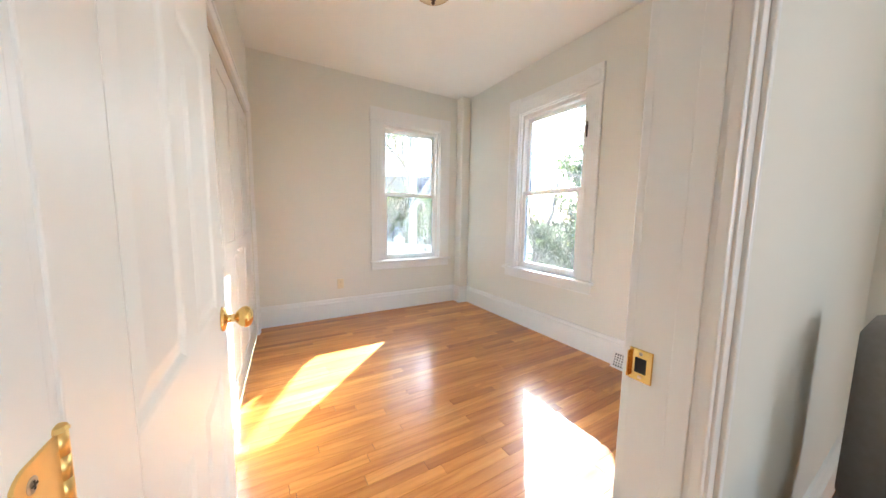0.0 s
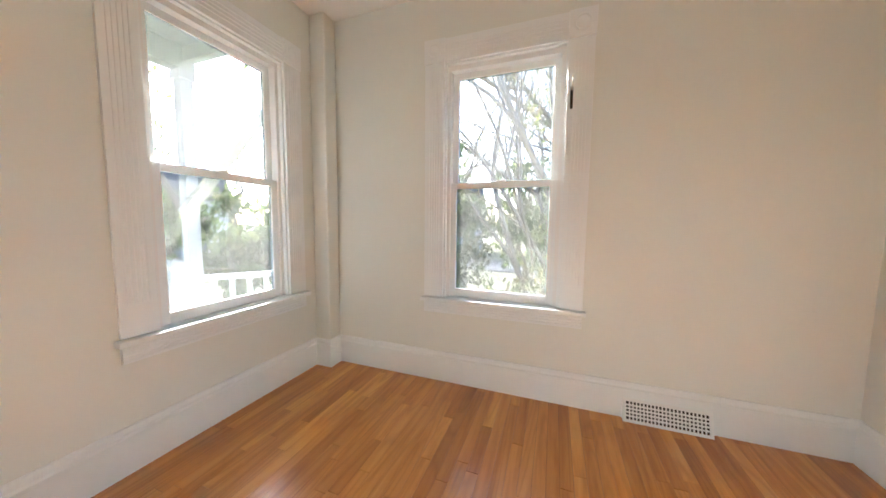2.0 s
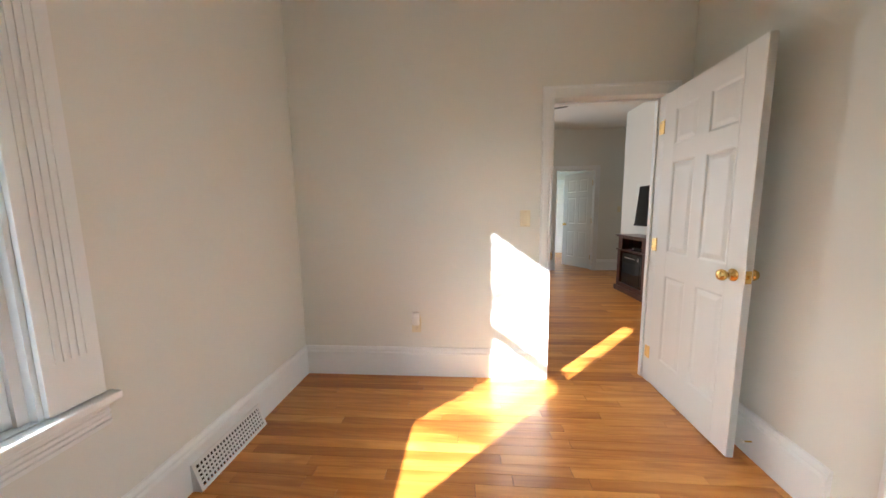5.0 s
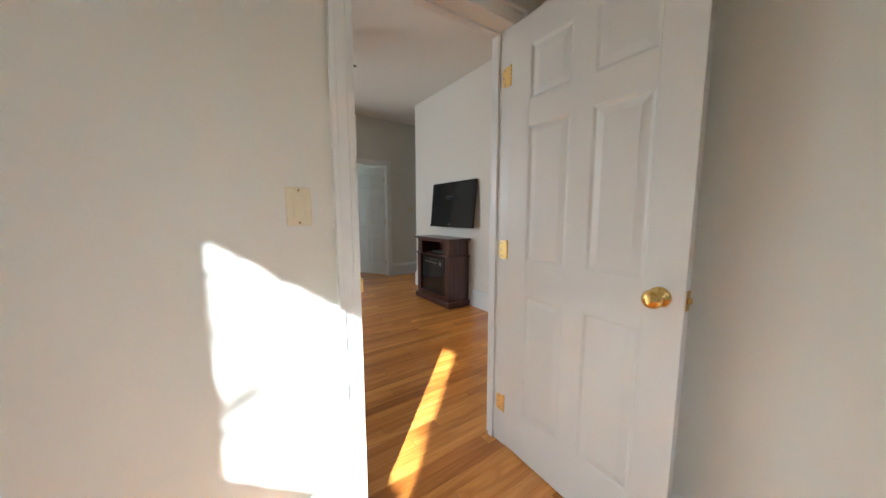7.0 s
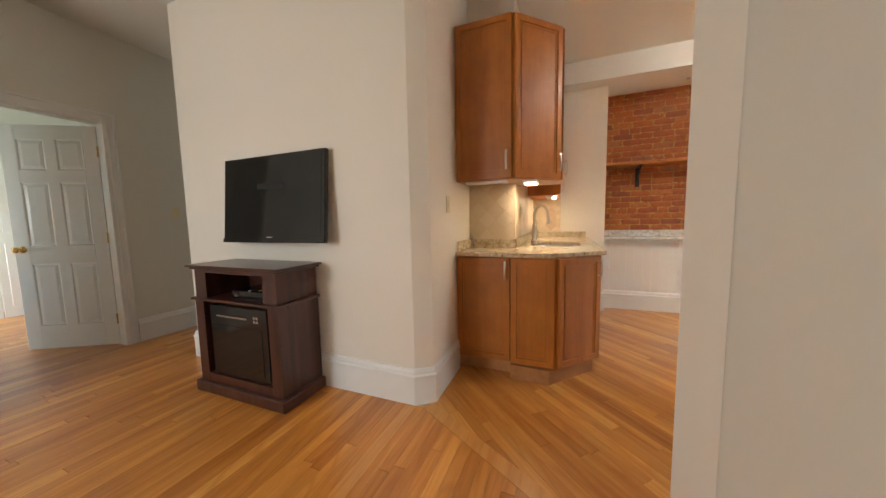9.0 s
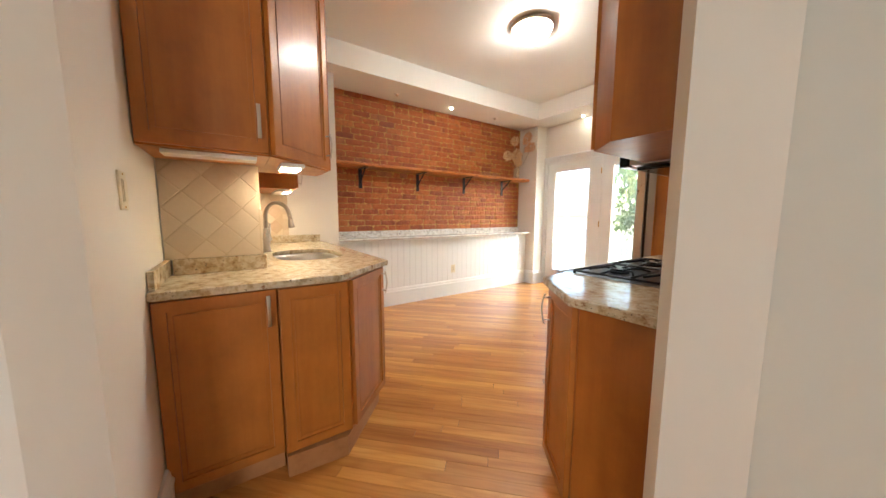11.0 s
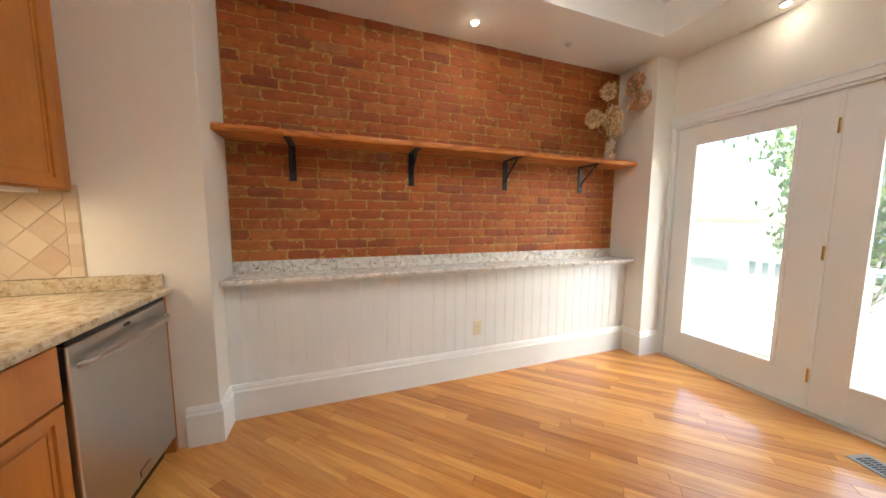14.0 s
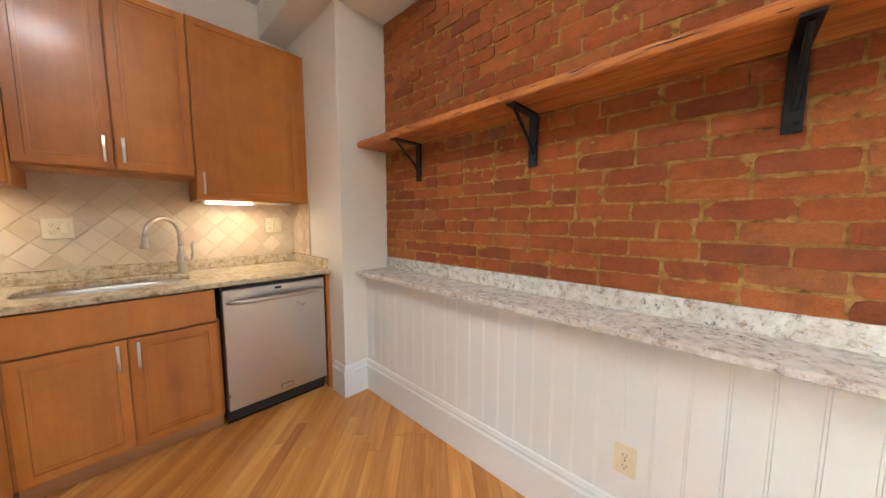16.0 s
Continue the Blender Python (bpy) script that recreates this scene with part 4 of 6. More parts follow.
def slab(name, outline, hole, z0, z1, material, label):
    bm = B()
    rings = []
    for pts in (outline, hole):
        if pts:
            vs = [bm.verts.new((x, y, z1)) for x, y in pts]
            rings.append([bm.edges.new((vs[i], vs[(i + 1) % len(vs)])) for i in range(len(vs))])
    bmesh.ops.triangle_fill(bm, use_beauty=True, edges=[e for r in rings for e in r])
    r = bmesh.ops.extrude_face_region(bm, geom=list(bm.faces))
    bmesh.ops.translate(bm, verts=[v for v in r["geom"] if isinstance(v, bmesh.types.BMVert)], vec=(0, 0, z0 - z1))
    bmesh.ops.recalc_face_normals(bm, faces=bm.faces)
    sharp = [e for e in bm.edges if len(e.link_faces) == 2 and e.calc_face_angle(0) > 1.2 and abs(e.verts[0].co.z - e.verts[1].co.z) < 1e-4]
    bmesh.ops.bevel(bm, geom=sharp, offset=0.006, segments=2, affect="EDGES", profile=0.5)
    ob = thing(name, outline[0][0], outline[0][1], z0, label, "worktop")
    part("slab", bm, material, ob)
    return ob


SX, SY = -2.93, -0.185
HOLE = [(SX + 0.322 * math.copysign(abs(math.cos(a)) ** 0.62, math.cos(a)), SY + 0.205 * math.copysign(abs(math.sin(a)) ** 0.62, math.sin(a))) for a in [2 * math.pi * k / 40 for k in range(40)]]
top = slab("countertop", [(-3.998, 0.165), (-3.998, -0.488), (-2.422, -0.488), (-2.422, -0.858), (-2.045, -0.858), (-2.02, -0.20), (-2.335, 0.165)], HOLE, 0.863, 0.895, GRANITE, "polished beige and brown speckled granite worktop")
for x0, x1, y0, y1 in ((-3.998, -2.4, -0.488, -0.468), (-3.998, -3.978, -0.468, 0.135), (-2.42, -2.40, -0.83, -0.468), (-2.42, -2.075, -0.858, -0.838)):
    part("backsplash", box(B(), x0, x1, y0, y1, 0.896, 0.966, 0.002), GRANITE, top)
sink = thing("kitchen_sink", SX, SY, 0.863, "undermounted stainless steel sink bowl", "sink")
bm = B()
rings = []
for f, z in ((1.06, 0.8615), (1.0, 0.8615), (0.985, 0.84), (0.95, 0.72), (0.90, 0.70), (0.12, 0.69)):
    rings.append([bm.verts.new((SX + (x - SX) * f, SY + (y - SY) * f, z)) for x, y in HOLE])
for a, b in zip(rings, rings[1:]):
    for k in range(len(a)):
        bm.faces.new((a[k], a[(k + 1) % len(a)], b[(k + 1) % len(a)], b[k]))
bm.faces.new(rings[-1])
part("bowl", bm, SINKM, sink, "", True)
part("drain", lathe(B(), ((0.045, 0), (0.045, 0.004), (0.03, 0.002), (0.02, -0.004)), pose(SX, SY, 0.691), 24), NICKEL, sink)
fx, fy = -3.245, -0.405
AIM = pose(fx, fy, 0, 0, 0, 40.5)
tap = thing("kitchen_faucet", fx, fy, 0.896, "brushed nickel gooseneck faucet with pull-down spray head", "faucet")
part("base", lathe(B(), ((0.030, 0), (0.030, 0.006), (0.024, 0.016), (0.022, 0.05), (0.027, 0.085), (0.026, 0.11), (0.019, 0.13), (0.0165, 0.16), (0.0165, 0.175)), pose(fx, fy, 0.896), 24), NICKEL, tap, "", True)
neck = [(0, 0, 1.06), (0, 0, 1.13)] + [(0.11 - 0.11 * math.cos(a), 0, 1.145 + 0.11 * math.sin(a)) for a in [math.pi * k / 14 for k in range(14)]] + [(0.223, 0, 1.135)]
part("neck", moved(tube(B(), neck, 0.0140, 16), AIM), NICKEL, tap, "", True)
part("spray_head", lathe(B(), ((0.0135, 0.004), (0.016, -0.012), (0.0165, -0.03), (0.022, -0.058), (0.020, -0.066)), AIM @ pose(0.223, 0, 1.140, 0, -8), 20), NICKEL, tap, "", True)
bm = tube(B(), [(fx - 0.012, fy + 0.010, 0.985), (fx - 0.048, fy + 0.026, 0.985)], [0.016, 0.018], 14)
tube(bm, [(fx - 0.048, fy + 0.026, 0.985), (fx - 0.058, fy + 0.030, 1.03), (fx - 0.056, fy + 0.030, 1.075), (fx - 0.065, fy + 0.034, 1.102)], [0.010, 0.008, 0.009, 0.006], 10)
part("lever", bm, NICKEL, tap, "", True)

# dishwasher
dw = thing("dishwasher", -3.655, -0.15, 0, "stainless steel dishwasher with a bowed bar handle", "dishwasher")
part("tub", box(B(), -3.955, -3.350, -0.45, 0.095, 0.02, 0.860), DARK, dw)
door = part("door", box(B(), -3.952, -3.352, 0.096, 0.150, 0.105, 0.838, 0.006), STEEL, dw)
part("control_strip", box(B(), -3.952, -3.352, 0.096, 0.145, 0.840, 0.858, 0.002), BLACK, dw)
part("kick_plate", box(B(), -3.955, -3.350, 0.06, 0.09, 0.0, 0.10), BLACK, dw)
hb = [(-3.372 - 0.56 * k / 12, 0.163 + 0.038 * math.sin(math.pi * k / 12) ** 0.6, 0.765) for k in range(13)]
part("handle", tube(B(), hb, [0.010] + [0.014] * 11 + [0.010], 12, 1.0), STEEL, dw, "bowed steel handle", True)
badge = part("badge", box(B(), -3.715, -3.640, 0.150, 0.153, 0.135, 0.165, 0.001), IRON, dw, "small dark maker's plate in a bright rim")
part("badge_plate", box(B(), -3.712, -3.643, 0.153, 0.1538, 0.138, 0.162), STEEL, badge)
part("display", box(B(), -3.67, -3.63, 0.1505, 0.1515, 0.808, 0.822), BLACK, dw)

# ---- range side ----
base_unit(((-1.45, 0.712), (-1.44, 0.545), (-1.19, 0.350), (-0.885, 0.335), (-0.885, 0.712)), (((-1.45, 0.712), (-1.44, 0.545), ((0.05, 0.95, 0.11, 0.855, None),)), ((-1.44, 0.545), (-1.19, 0.350), ((0.04, 0.96, 0.11, 0.855, (-1, 0.77)),))),
          ((-1.40, 0.708), (-1.40, 0.56), (-1.20, 0.40), (-0.9, 0.40), (-0.9, 0.708)), "narrow angled maple base cabinet beside the range")
slab("countertop", [(-1.495, 0.716), (-1.48, 0.530), (-1.21, 0.310), (-0.92, 0.318), (-0.884, 0.318), (-0.884, 0.716)], None, 0.863, 0.895, GRANITE, "small polished granite worktop beside the range")
rg = thing("gas_range", -1.19, 1.05, 0, "stainless gas range with black cooktop and grates", "range")
part("body", box(B(), -1.47, -0.885, 0.672, 1.425, 0.06, 0.872, 0.004), STEEL, rg)
part("cooktop", box(B(), -1.521, -0.96, 0.668, 1.43, 0.874, 0.905, 0.006), ENAMEL, rg, "black enamel cooktop")
bm = B()
box(bm, -1.54, -1.5215, 0.668, 1.43, 0.835, 0.906, 0.007)
box(bm, -1.5215, -1.471, 0.668, 1.43, 0.835, 0.8725)
part("front_trim", bm, STEEL, rg)
part("drawer", box(B(), -1.51, -1.47, 0.68, 1.42, 0.07, 0.24, 0.005), STEEL, rg)
od = part("oven_door", box(B(), -1.52, -1.47, 0.68, 1.42, 0.25, 0.76, 0.006), STEEL, rg)
part("oven_window", box(B(), -1.522, -1.519, 0.80, 1.30, 0.36, 0.62), BLACK, od)
part("handle", tube(B(), [(-1.52, 0.73, 0.72), (-1.555, 0.74, 0.72), (-1.575, 0.85, 0.72), (-1.58, 1.05, 0.72), (-1.575, 1.25, 0.72), (-1.555, 1.36, 0.72), (-1.52, 1.37, 0.72)], 0.011, 10), STEEL, od, "", True)
part("handle", tube(B(), [(-1.51, 0.73, 0.205), (-1.545, 0.74, 0.205), (-1.565, 1.05, 0.205), (-1.545, 1.36, 0.205), (-1.51, 1.37, 0.205)], 0.010, 10), STEEL, rg, "", True)
for k in range(5):
    bm = lathe(B(), ((0.030, 0), (0.030, 0.010), (0.024, 0.014), (0.022, 0.036), (0.018, 0.040)), pose(-1.538, 0.76 + k * 0.142, 0.862, 0, -70), 20)
    box(bm, -0.011, 0.011, -0.027, 0.027, 0.014, 0.054, 0.004, pose(-1.538, 0.76 + k * 0.142, 0.862, 0, -70))
    part("knob", bm, BLACK, rg)
for gy in (0.69, 1.06):
    bm = B()
    x0, x1, y0, y1 = -1.46, -0.98, gy, gy + 0.35
    for a, b in (((x0, y0), (x1, y0)), ((x1, y0), (x1, y1)), ((x1, y1), (x0, y1)), ((x0, y1), (x0, y0)), (((x0 + x1) / 2, y0), ((x0 + x1) / 2, y1))):
        tube(bm, ((*a, 0.917), (*b, 0.917)), 0.0052, 6)
    for cx in (x0 + 0.12, x1 - 0.12):
        cy = (y0 + y1) / 2
        for k in range(6):
            a = math.pi / 6 + k * math.pi / 3
            ca, sa = math.cos(a), math.sin(a)
            ex, ey = cx + 0.116 * ca, cy + 0.172 * sa
            tube(bm, [(ex, ey, 0.917), (cx + 0.085 * ca - 0.012 * sa, cy + 0.11 * sa + 0.012 * ca, 0.926), (cx + 0.055 * ca + 0.008 * sa, cy + 0.065 * sa - 0.008 * ca, 0.929), (cx + 0.026 * ca, cy + 0.026 * sa, 0.924)], 0.0050, 6)
    for cx in (x0, x1):
        for cy in (y0, y1):
            tube(bm, ((cx, cy, 0.904), (cx, cy, 0.919)), 0.007, 6)
    part("grate", bm, IRON, rg, "black cast iron grate", True)
    for cx in (x0 + 0.12, x1 - 0.12):
        part("burner", lathe(B(), ((0.045, 0), (0.045, 0.010), (0.032, 0.012), (0.032, 0.02), (0.01, 0.022)), pose(cx, (y0 + y1) / 2, 0.905), 20), IRON, rg)
part("base_plinth", box(B(), -1.44, -0.90, 0.69, 1.41, 0.012, 0.06), BLACK, rg)
bg = part("backguard", box(B(), -0.955, -0.885, 0.672, 1.425, 0.90, 1.09, 0.012), STEEL, rg)
part("display", box(B(), -0.9565, -0.9545, 0.93, 1.17, 0.97, 1.06, 0.0005), BLACK, bg)
rg.location += Vector((0, 0.052, -0.012))
mw = thing("microwave", -1.08, 1.05, 1.36, "stainless over-the-range microwave with a bowed handle", "microwave")
part("case", box(B(), -1.235, -0.885, 0.668, 1.428, 1.37, 1.795, 0.004), STEEL, mw)
mdoor = part("door", box(B(), -1.278, -1.237, 0.70, 1.425, 1.365, 1.795, 0.008), STEEL, mw)
part("door_window", box(B(), -1.281, -1.277, 0.86, 1.36, 1.42, 1.74), BLACK, mdoor)
part("control_panel", box(B(), -1.276, -1.237, 0.668, 0.699, 1.365, 1.795, 0.004), BLACK, mw)
part("handle", tube(B(), [(-1.278, 0.755, 1.44 + 0.33 * k / 10) if k in (0, 10) else (-1.285 - 0.06 * math.sin(math.pi * k / 10) ** 0.7, 0.755, 1.44 + 0.33 * k / 10) for k in range(11)], 0.013, 12), STEEL, mdoor, "thick bowed steel handle", True)
part("vent_grille", box(B(), -1.22, -0.92, 0.70, 1.40, 1.350, 1.366, 0.003), BLACK, mw)
mw.location += Vector((-0.018, 0.090, 0.0))
upper_unit(((-1.20, 0.752), (-1.20, 0.40), (-1.10, 0.305), (-0.885, 0.305), (-0.885, 0.752)), (((-1.20, 0.752), (-1.20, 0.40), ((0.02, 0.98, 1.385, 2.475, None),)),), 1.375, 2.48, "narrow maple wall cabinet beside the microwave")
upper_unit(((-1.20, 1.52), (-1.20, 0.756), (-0.885, 0.756), (-0.885, 1.52)), (((-1.20, 1.52), (-1.20, 0.756), ((0, 0.5, 1.81, 2.475, (1, 1.88)), (0.5, 1, 1.81, 2.475, (-1, 1.88)))),), 1.80, 2.48, "maple wall cabinet above the microwave")
base_unit(((-1.48, 1.855), (-1.48, 1.49), (-0.885, 1.49), (-0.885, 1.855)), (((-1.48, 1.855), (-1.48, 1.49), ((0.03, 0.97, 0.11, 0.665, (1, 0.585)), (0.03, 0.97, 0.675, 0.855, None))),),
          ((-1.42, 1.855), (-1.42, 1.49), (-0.9, 1.49), (-0.9, 1.855)), "maple base cabinet between range and refrigerator")
slab("countertop", [(-1.525, 1.856), (-1.525, 1.486), (-0.884, 1.486), (-0.884, 1.856)], None, 0.863, 0.895, GRANITE, "polished granite worktop between range and tall panel")
tp = thing("tall_panel", -1.24, 1.465, 0, "tall maple panel enclosing the refrigerator", "cabinet panel")
part("board", box(B(), -1.565, -0.885, 1.860, 1.880, 0, 2.48, 0.001), CHERRY, tp)
part("edge_band", box(B(), -1.572, -1.5655, 1.858, 1.882, 0, 2.48, 0.001), CHERRY, tp)
upper_unit(((-1.56, 2.81), (-1.56, 1.884), (-0.885, 1.884), (-0.885, 2.81)), (((-1.56, 2.81), (-1.56, 1.884), ((0, 0.5, 1.79, 2.475, (1, 1.87)), (0.5, 1, 1.79, 2.475, (-1, 1.87)))),), 1.78, 2.48, "deep maple cabinet above the refrigerator")
fr = thing("refrigerator", -1.28, 2.35, 0, "stainless french-door refrigerator with bowed handles", "refrigerator")
part("case", box(B(), -1.635, -0.89, 1.897, 2.797, 0.02, 1.705, 0.004), CASEG, fr, "grey painted steel case")
part("gasket", box(B(), -1.652, -1.6355, 1.902, 2.792, 0.07, 1.690), DARK, fr)
for y0, y1, hy in ((1.895, 2.345, 2.305), (2.351, 2.801, 2.39)):
    d = part("door", box(B(), -1.714, -1.6525, y0, y1, 0.72, 1.700, 0.008), STEEL, fr)
    part("handle", tube(B(), [(-1.714, hy, 0.86), (-1.752, hy, 0.885)] + [(-1.762 - 0.045 * math.sin(math.pi * k / 8), hy, 0.91 + 0.54 * k / 8) for k in range(9)] + [(-1.752, hy, 1.475), (-1.714, hy, 1.50)], 0.013, 12), STEEL, d, "", True)
d = part("freezer_drawer", box(B(), -1.714, -1.6525, 1.895, 2.801, 0.075, 0.712, 0.008), STEEL, fr)
part("handle", tube(B(), [(-1.714, 1.97, 0.62), (-1.757, 1.98, 0.62), (-1.785, 2.16, 0.62), (-1.792, 2.348, 0.62), (-1.785, 2.54, 0.62), (-1.757, 2.72, 0.62), (-1.714, 2.73, 0.62)], 0.012, 12), STEEL, d, "", True)
for y0 in (1.905, 2.735):
    hc = box(B(), -1.70, -1.58, y0, y0 + 0.055, 1.7055, 1.722, 0.004)
    lathe(hc, ((0.020, 0), (0.020, 0.012), (0.012, 0.016)), pose(-1.675, y0 + 0.028, 1.716), 16)
    part("hinge_cover", hc, CASEG, fr)
part("base_grille", box(B(), -1.69, -1.62, 1.91, 2.79, 0.0, 0.065, 0.008), BLACK, fr)

# ---- french doors ----
fd = thing("door_3", -3.04, 3.86, 0, "pair of white glazed french doors, closed", "french doors", kind="structure")
for side, x0, x1, g0, g1 in (("l", -3.955, -3.045, -3.815, -3.22), ("r", -3.035, -2.118, -2.875, -2.29)):
    bm = B()
    box(bm, x0, g0, 3.845, 3.890, 0.015, 2.03, 0.002)
    box(bm, g1, x1, 3.845, 3.890, 0.015, 2.03, 0.002)
    box(bm, g0, g1, 3.845, 3.890, 0.015, 0.255)
    box(bm, g0, g1, 3.845, 3.890, 1.878, 2.03)
    for a, b, c0, c1 in ((g0 - 0.018, g0 + 0.006, 0.237, 1.896), (g1 - 0.006, g1 + 0.018, 0.237, 1.896), (g0 + 0.006, g1 - 0.006, 0.237, 0.261), (g0 + 0.006, g1 - 0.006, 1.872, 1.896)):
        box(bm, a, b, 3.838, 3.846, c0, c1, 0.002)
    leaf = part("door_leaf", bm, DOORW, fd)
    pane = part("pane", box(B(), g0, g1, 3.864, 3.870, 0.255, 1.878), DOORGLASS, leaf, "door glass, tinted light grey to cut the daylight")
    pane.visible_shadow = False
part("astragal", box(B(), -3.052, -3.028, 3.838, 3.846, 0.02, 2.03, 0.003), DOORW, fd)
bm = lathe(B(), ((0.026, 0), (0.026, 0.006), (0.014, 0.012), (0.011, 0.040)), pose(-2.185, 3.845, 0.86, 90), 20)
tube(bm, [(-2.185, 3.808, 0.86), (-2.22, 3.803, 0.863), (-2.265, 3.806, 0.855), (-2.295, 3.812, 0.858)], [0.008, 0.007, 0.007, 0.005], 10)
part("lever_handle", bm, BRASS, fd, "brass lever handle", True)
part("deadbolt", lathe(B(), ((0.028, 0), (0.028, 0.008), (0.018, 0.014), (0.005, 0.024)), pose(-2.185, 3.845, 1.0, 90), 20), BRASS, fd, "", True)
for h in (0.25, 1.05, 1.82):
    part("hinge", tube(B(), ((-3.04, 3.834, h - 0.045), (-3.04, 3.834, h + 0.045)), 0.007, 8), BRASS, fd)
bm = B()
box(bm, -3.975, -3.957, 3.815, 3.95, 0, 2.048)
box(bm, -2.116, -2.095, 3.815, 3.95, 0, 2.048)
box(bm, -3.957, -2.116, 3.815, 3.95, 2.032, 2.048)
part("jamb", bm, TRIM, fd)
part("threshold", box(B(), -3.957, -2.116, 3.80, 3.97, 0.0, 0.014, 0.003), DECK, fd)
kc = thing("door_casing_kitchen", -3.04, 3.82, 0, "white moulded casing round the french doors", "door casing", kind="structure")
for a, b, c0, c1 in ((-3.998, -3.975, 0, 2.05), (-2.095, -2.01, 0, 2.13), (-3.998, -2.095, 2.05, 2.13)):
    bm = box(B(), a, b, 3.798, 3.82, c0, c1, 0.003)
    if b - a > 0.5:
        box(bm, a, b, 3.788, 3.80, 2.10, 2.13, 0.004)
    part("board", bm, TRIM, kc)
rod = thing("curtain_rod_bracket", -2.09, 3.79, 2.10, "slim white rod with a nickel end bracket above the doors", "curtain rod")
part("bracket", box(B(), -2.075, -2.03, 3.776, 3.797, 2.075, 2.125, 0.002), NICKEL, rod)
part("rod", tube(B(), ((-2.30, 3.780, 2.10), (-2.05, 3.780, 2.10)), 0.008, 10), WHITEP, rod)

# floor and wall registers


def register(name, m, nx, ny, wide, high, label, slope=0.0, material=WHITEP):
    """A grille in the plane of local x and z, with real openings; slope leans its top back."""
    ob = thing(name, *m.translation, label=label, category="vent")
    mm = m @ pose(0, 0, 0, slope)
    bm = B()
    mg = 0.016
    cw, ch = (wide - 2 * mg) / nx, (high - 2 * mg) / ny
    box(bm, 0, wide, 0, 0.004, 0, mg)
    box(bm, 0, wide, 0, 0.004, high - mg, high)
    box(bm, 0, mg, 0, 0.004, mg, high - mg)
    box(bm, wide - mg, wide, 0, 0.004, mg, high - mg)
    for k in range(1, ny):
        box(bm, mg, wide - mg, 0, 0.004, mg + k * ch - 0.0045, mg + k * ch + 0.0045)
    for k in range(1, nx):
        box(bm, mg + k * cw - 0.0035, mg + k * cw + 0.0035, 0.0003, 0.0037, mg, high - mg)
    part("grille", moved(bm, mm), material, ob)
    # dark sheet in place of the unlit depth behind the grille
    part("duct", moved(box(B(), mg, wide - mg, 0.010, 0.014, mg, high - mg), mm), DARK, ob)
    return ob, mm


ob, mm = register("baseboard_register", pose(2.372, 1.345, 0.003) @ pose(0, 0, 0, 0, 0, -90), 22, 5, 0.445, 0.135, "white metal baseboard register with square openings", -17)
for y in (0.900, 1.342):
    bm = B()
    vs = [bm.verts.new(p) for p in ((2.374, y, 0.002), (2.419, y, 0.002), (2.419, y, 0.132), (2.412, y, 0.132))]
    ws = [bm.verts.new((v.co.x, y + 0.003, v.co.z)) for v in vs]
    bm.faces.new(vs)
    bm.faces.new(ws[::-1])
    for i in range(4):
        bm.faces.new((vs[i], ws[i], ws[(i + 1) % 4], vs[(i + 1) % 4]))
    part("cheek", bm, WHITEP, ob)


def floor_grille(name, x, y, turn, wide, deep, slots, material, label):
    m = pose(x, y, 0, 0, 0, turn)
    ob = thing(name, x, y, 0, label, "vent")
    bm = B()
    box(bm, -wide / 2, wide / 2, -deep / 2, -deep / 2 + 0.02, 0.001, 0.006, 0.001)
    box(bm, -wide / 2, wide / 2, deep / 2 - 0.02, deep / 2, 0.001, 0.006, 0.001)
    for s in (-1, 1):
        box(bm, s * (wide / 2 - 0.01) - 0.01, s * (wide / 2 - 0.01) + 0.01, -deep / 2 + 0.02, deep / 2 - 0.02, 0.001, 0.006)
    for k in range(slots + 1):
        x0 = -wide / 2 + 0.02 + (wide - 0.04) * k / slots
        box(bm, x0 - 0.0022, x0 + 0.0022, -deep / 2 + 0.02, deep / 2 - 0.02, 0.001, 0.005)
    box(bm, -wide / 2 + 0.02, wide / 2 - 0.02, -0.004, 0.004, 0.001, 0.0055)
    part("grille", moved(bm, m), material, ob)
    # dark sheet in place of the unlit depth below the slots
    part("duct", moved(box(B(), -wide / 2 + 0.02, wide / 2 - 0.02, -deep / 2 + 0.02, deep / 2 - 0.02, 0.0008, 0.0016), m), DARK, ob)


floor_grille("floor_register", -2.59, 3.52, -15, 0.31, 0.13, 20, VENTG, "white metal floor register with slots near the doors")
floor_grille("floor_register", 0.22, -3.22, 0, 0.38, 0.17, 24, IRON, "dark metal floor register by the living room wall")

# ---- brick recess: shelf, brackets, ledge, wainscot ----
led = thing("ledge_shelf", -4.23, 1.96, 0.86, "narrow grey speckled granite ledge under the brick", "ledge")
part("slab", box(B(), -4.362, -4.095, 0.338, 3.582, 0.860, 0.886, 0.005), GRANITEG, led)
part("backsplash", box(B(), -4.384, -4.363, 0.338, 3.582, 0.8605, 0.966, 0.002), GRANITEG, led)
sh = thing("wall_shelf", -4.25, 1.96, 1.735, "long reclaimed wooden plank shelf with rough edges", "shelf")
part("plank", box(B(), -4.372, -4.158, 0.338, 3.582, 1.738, 1.781), PINE, sh)
bm = B()
n = 90
random.seed(5)
prof = []
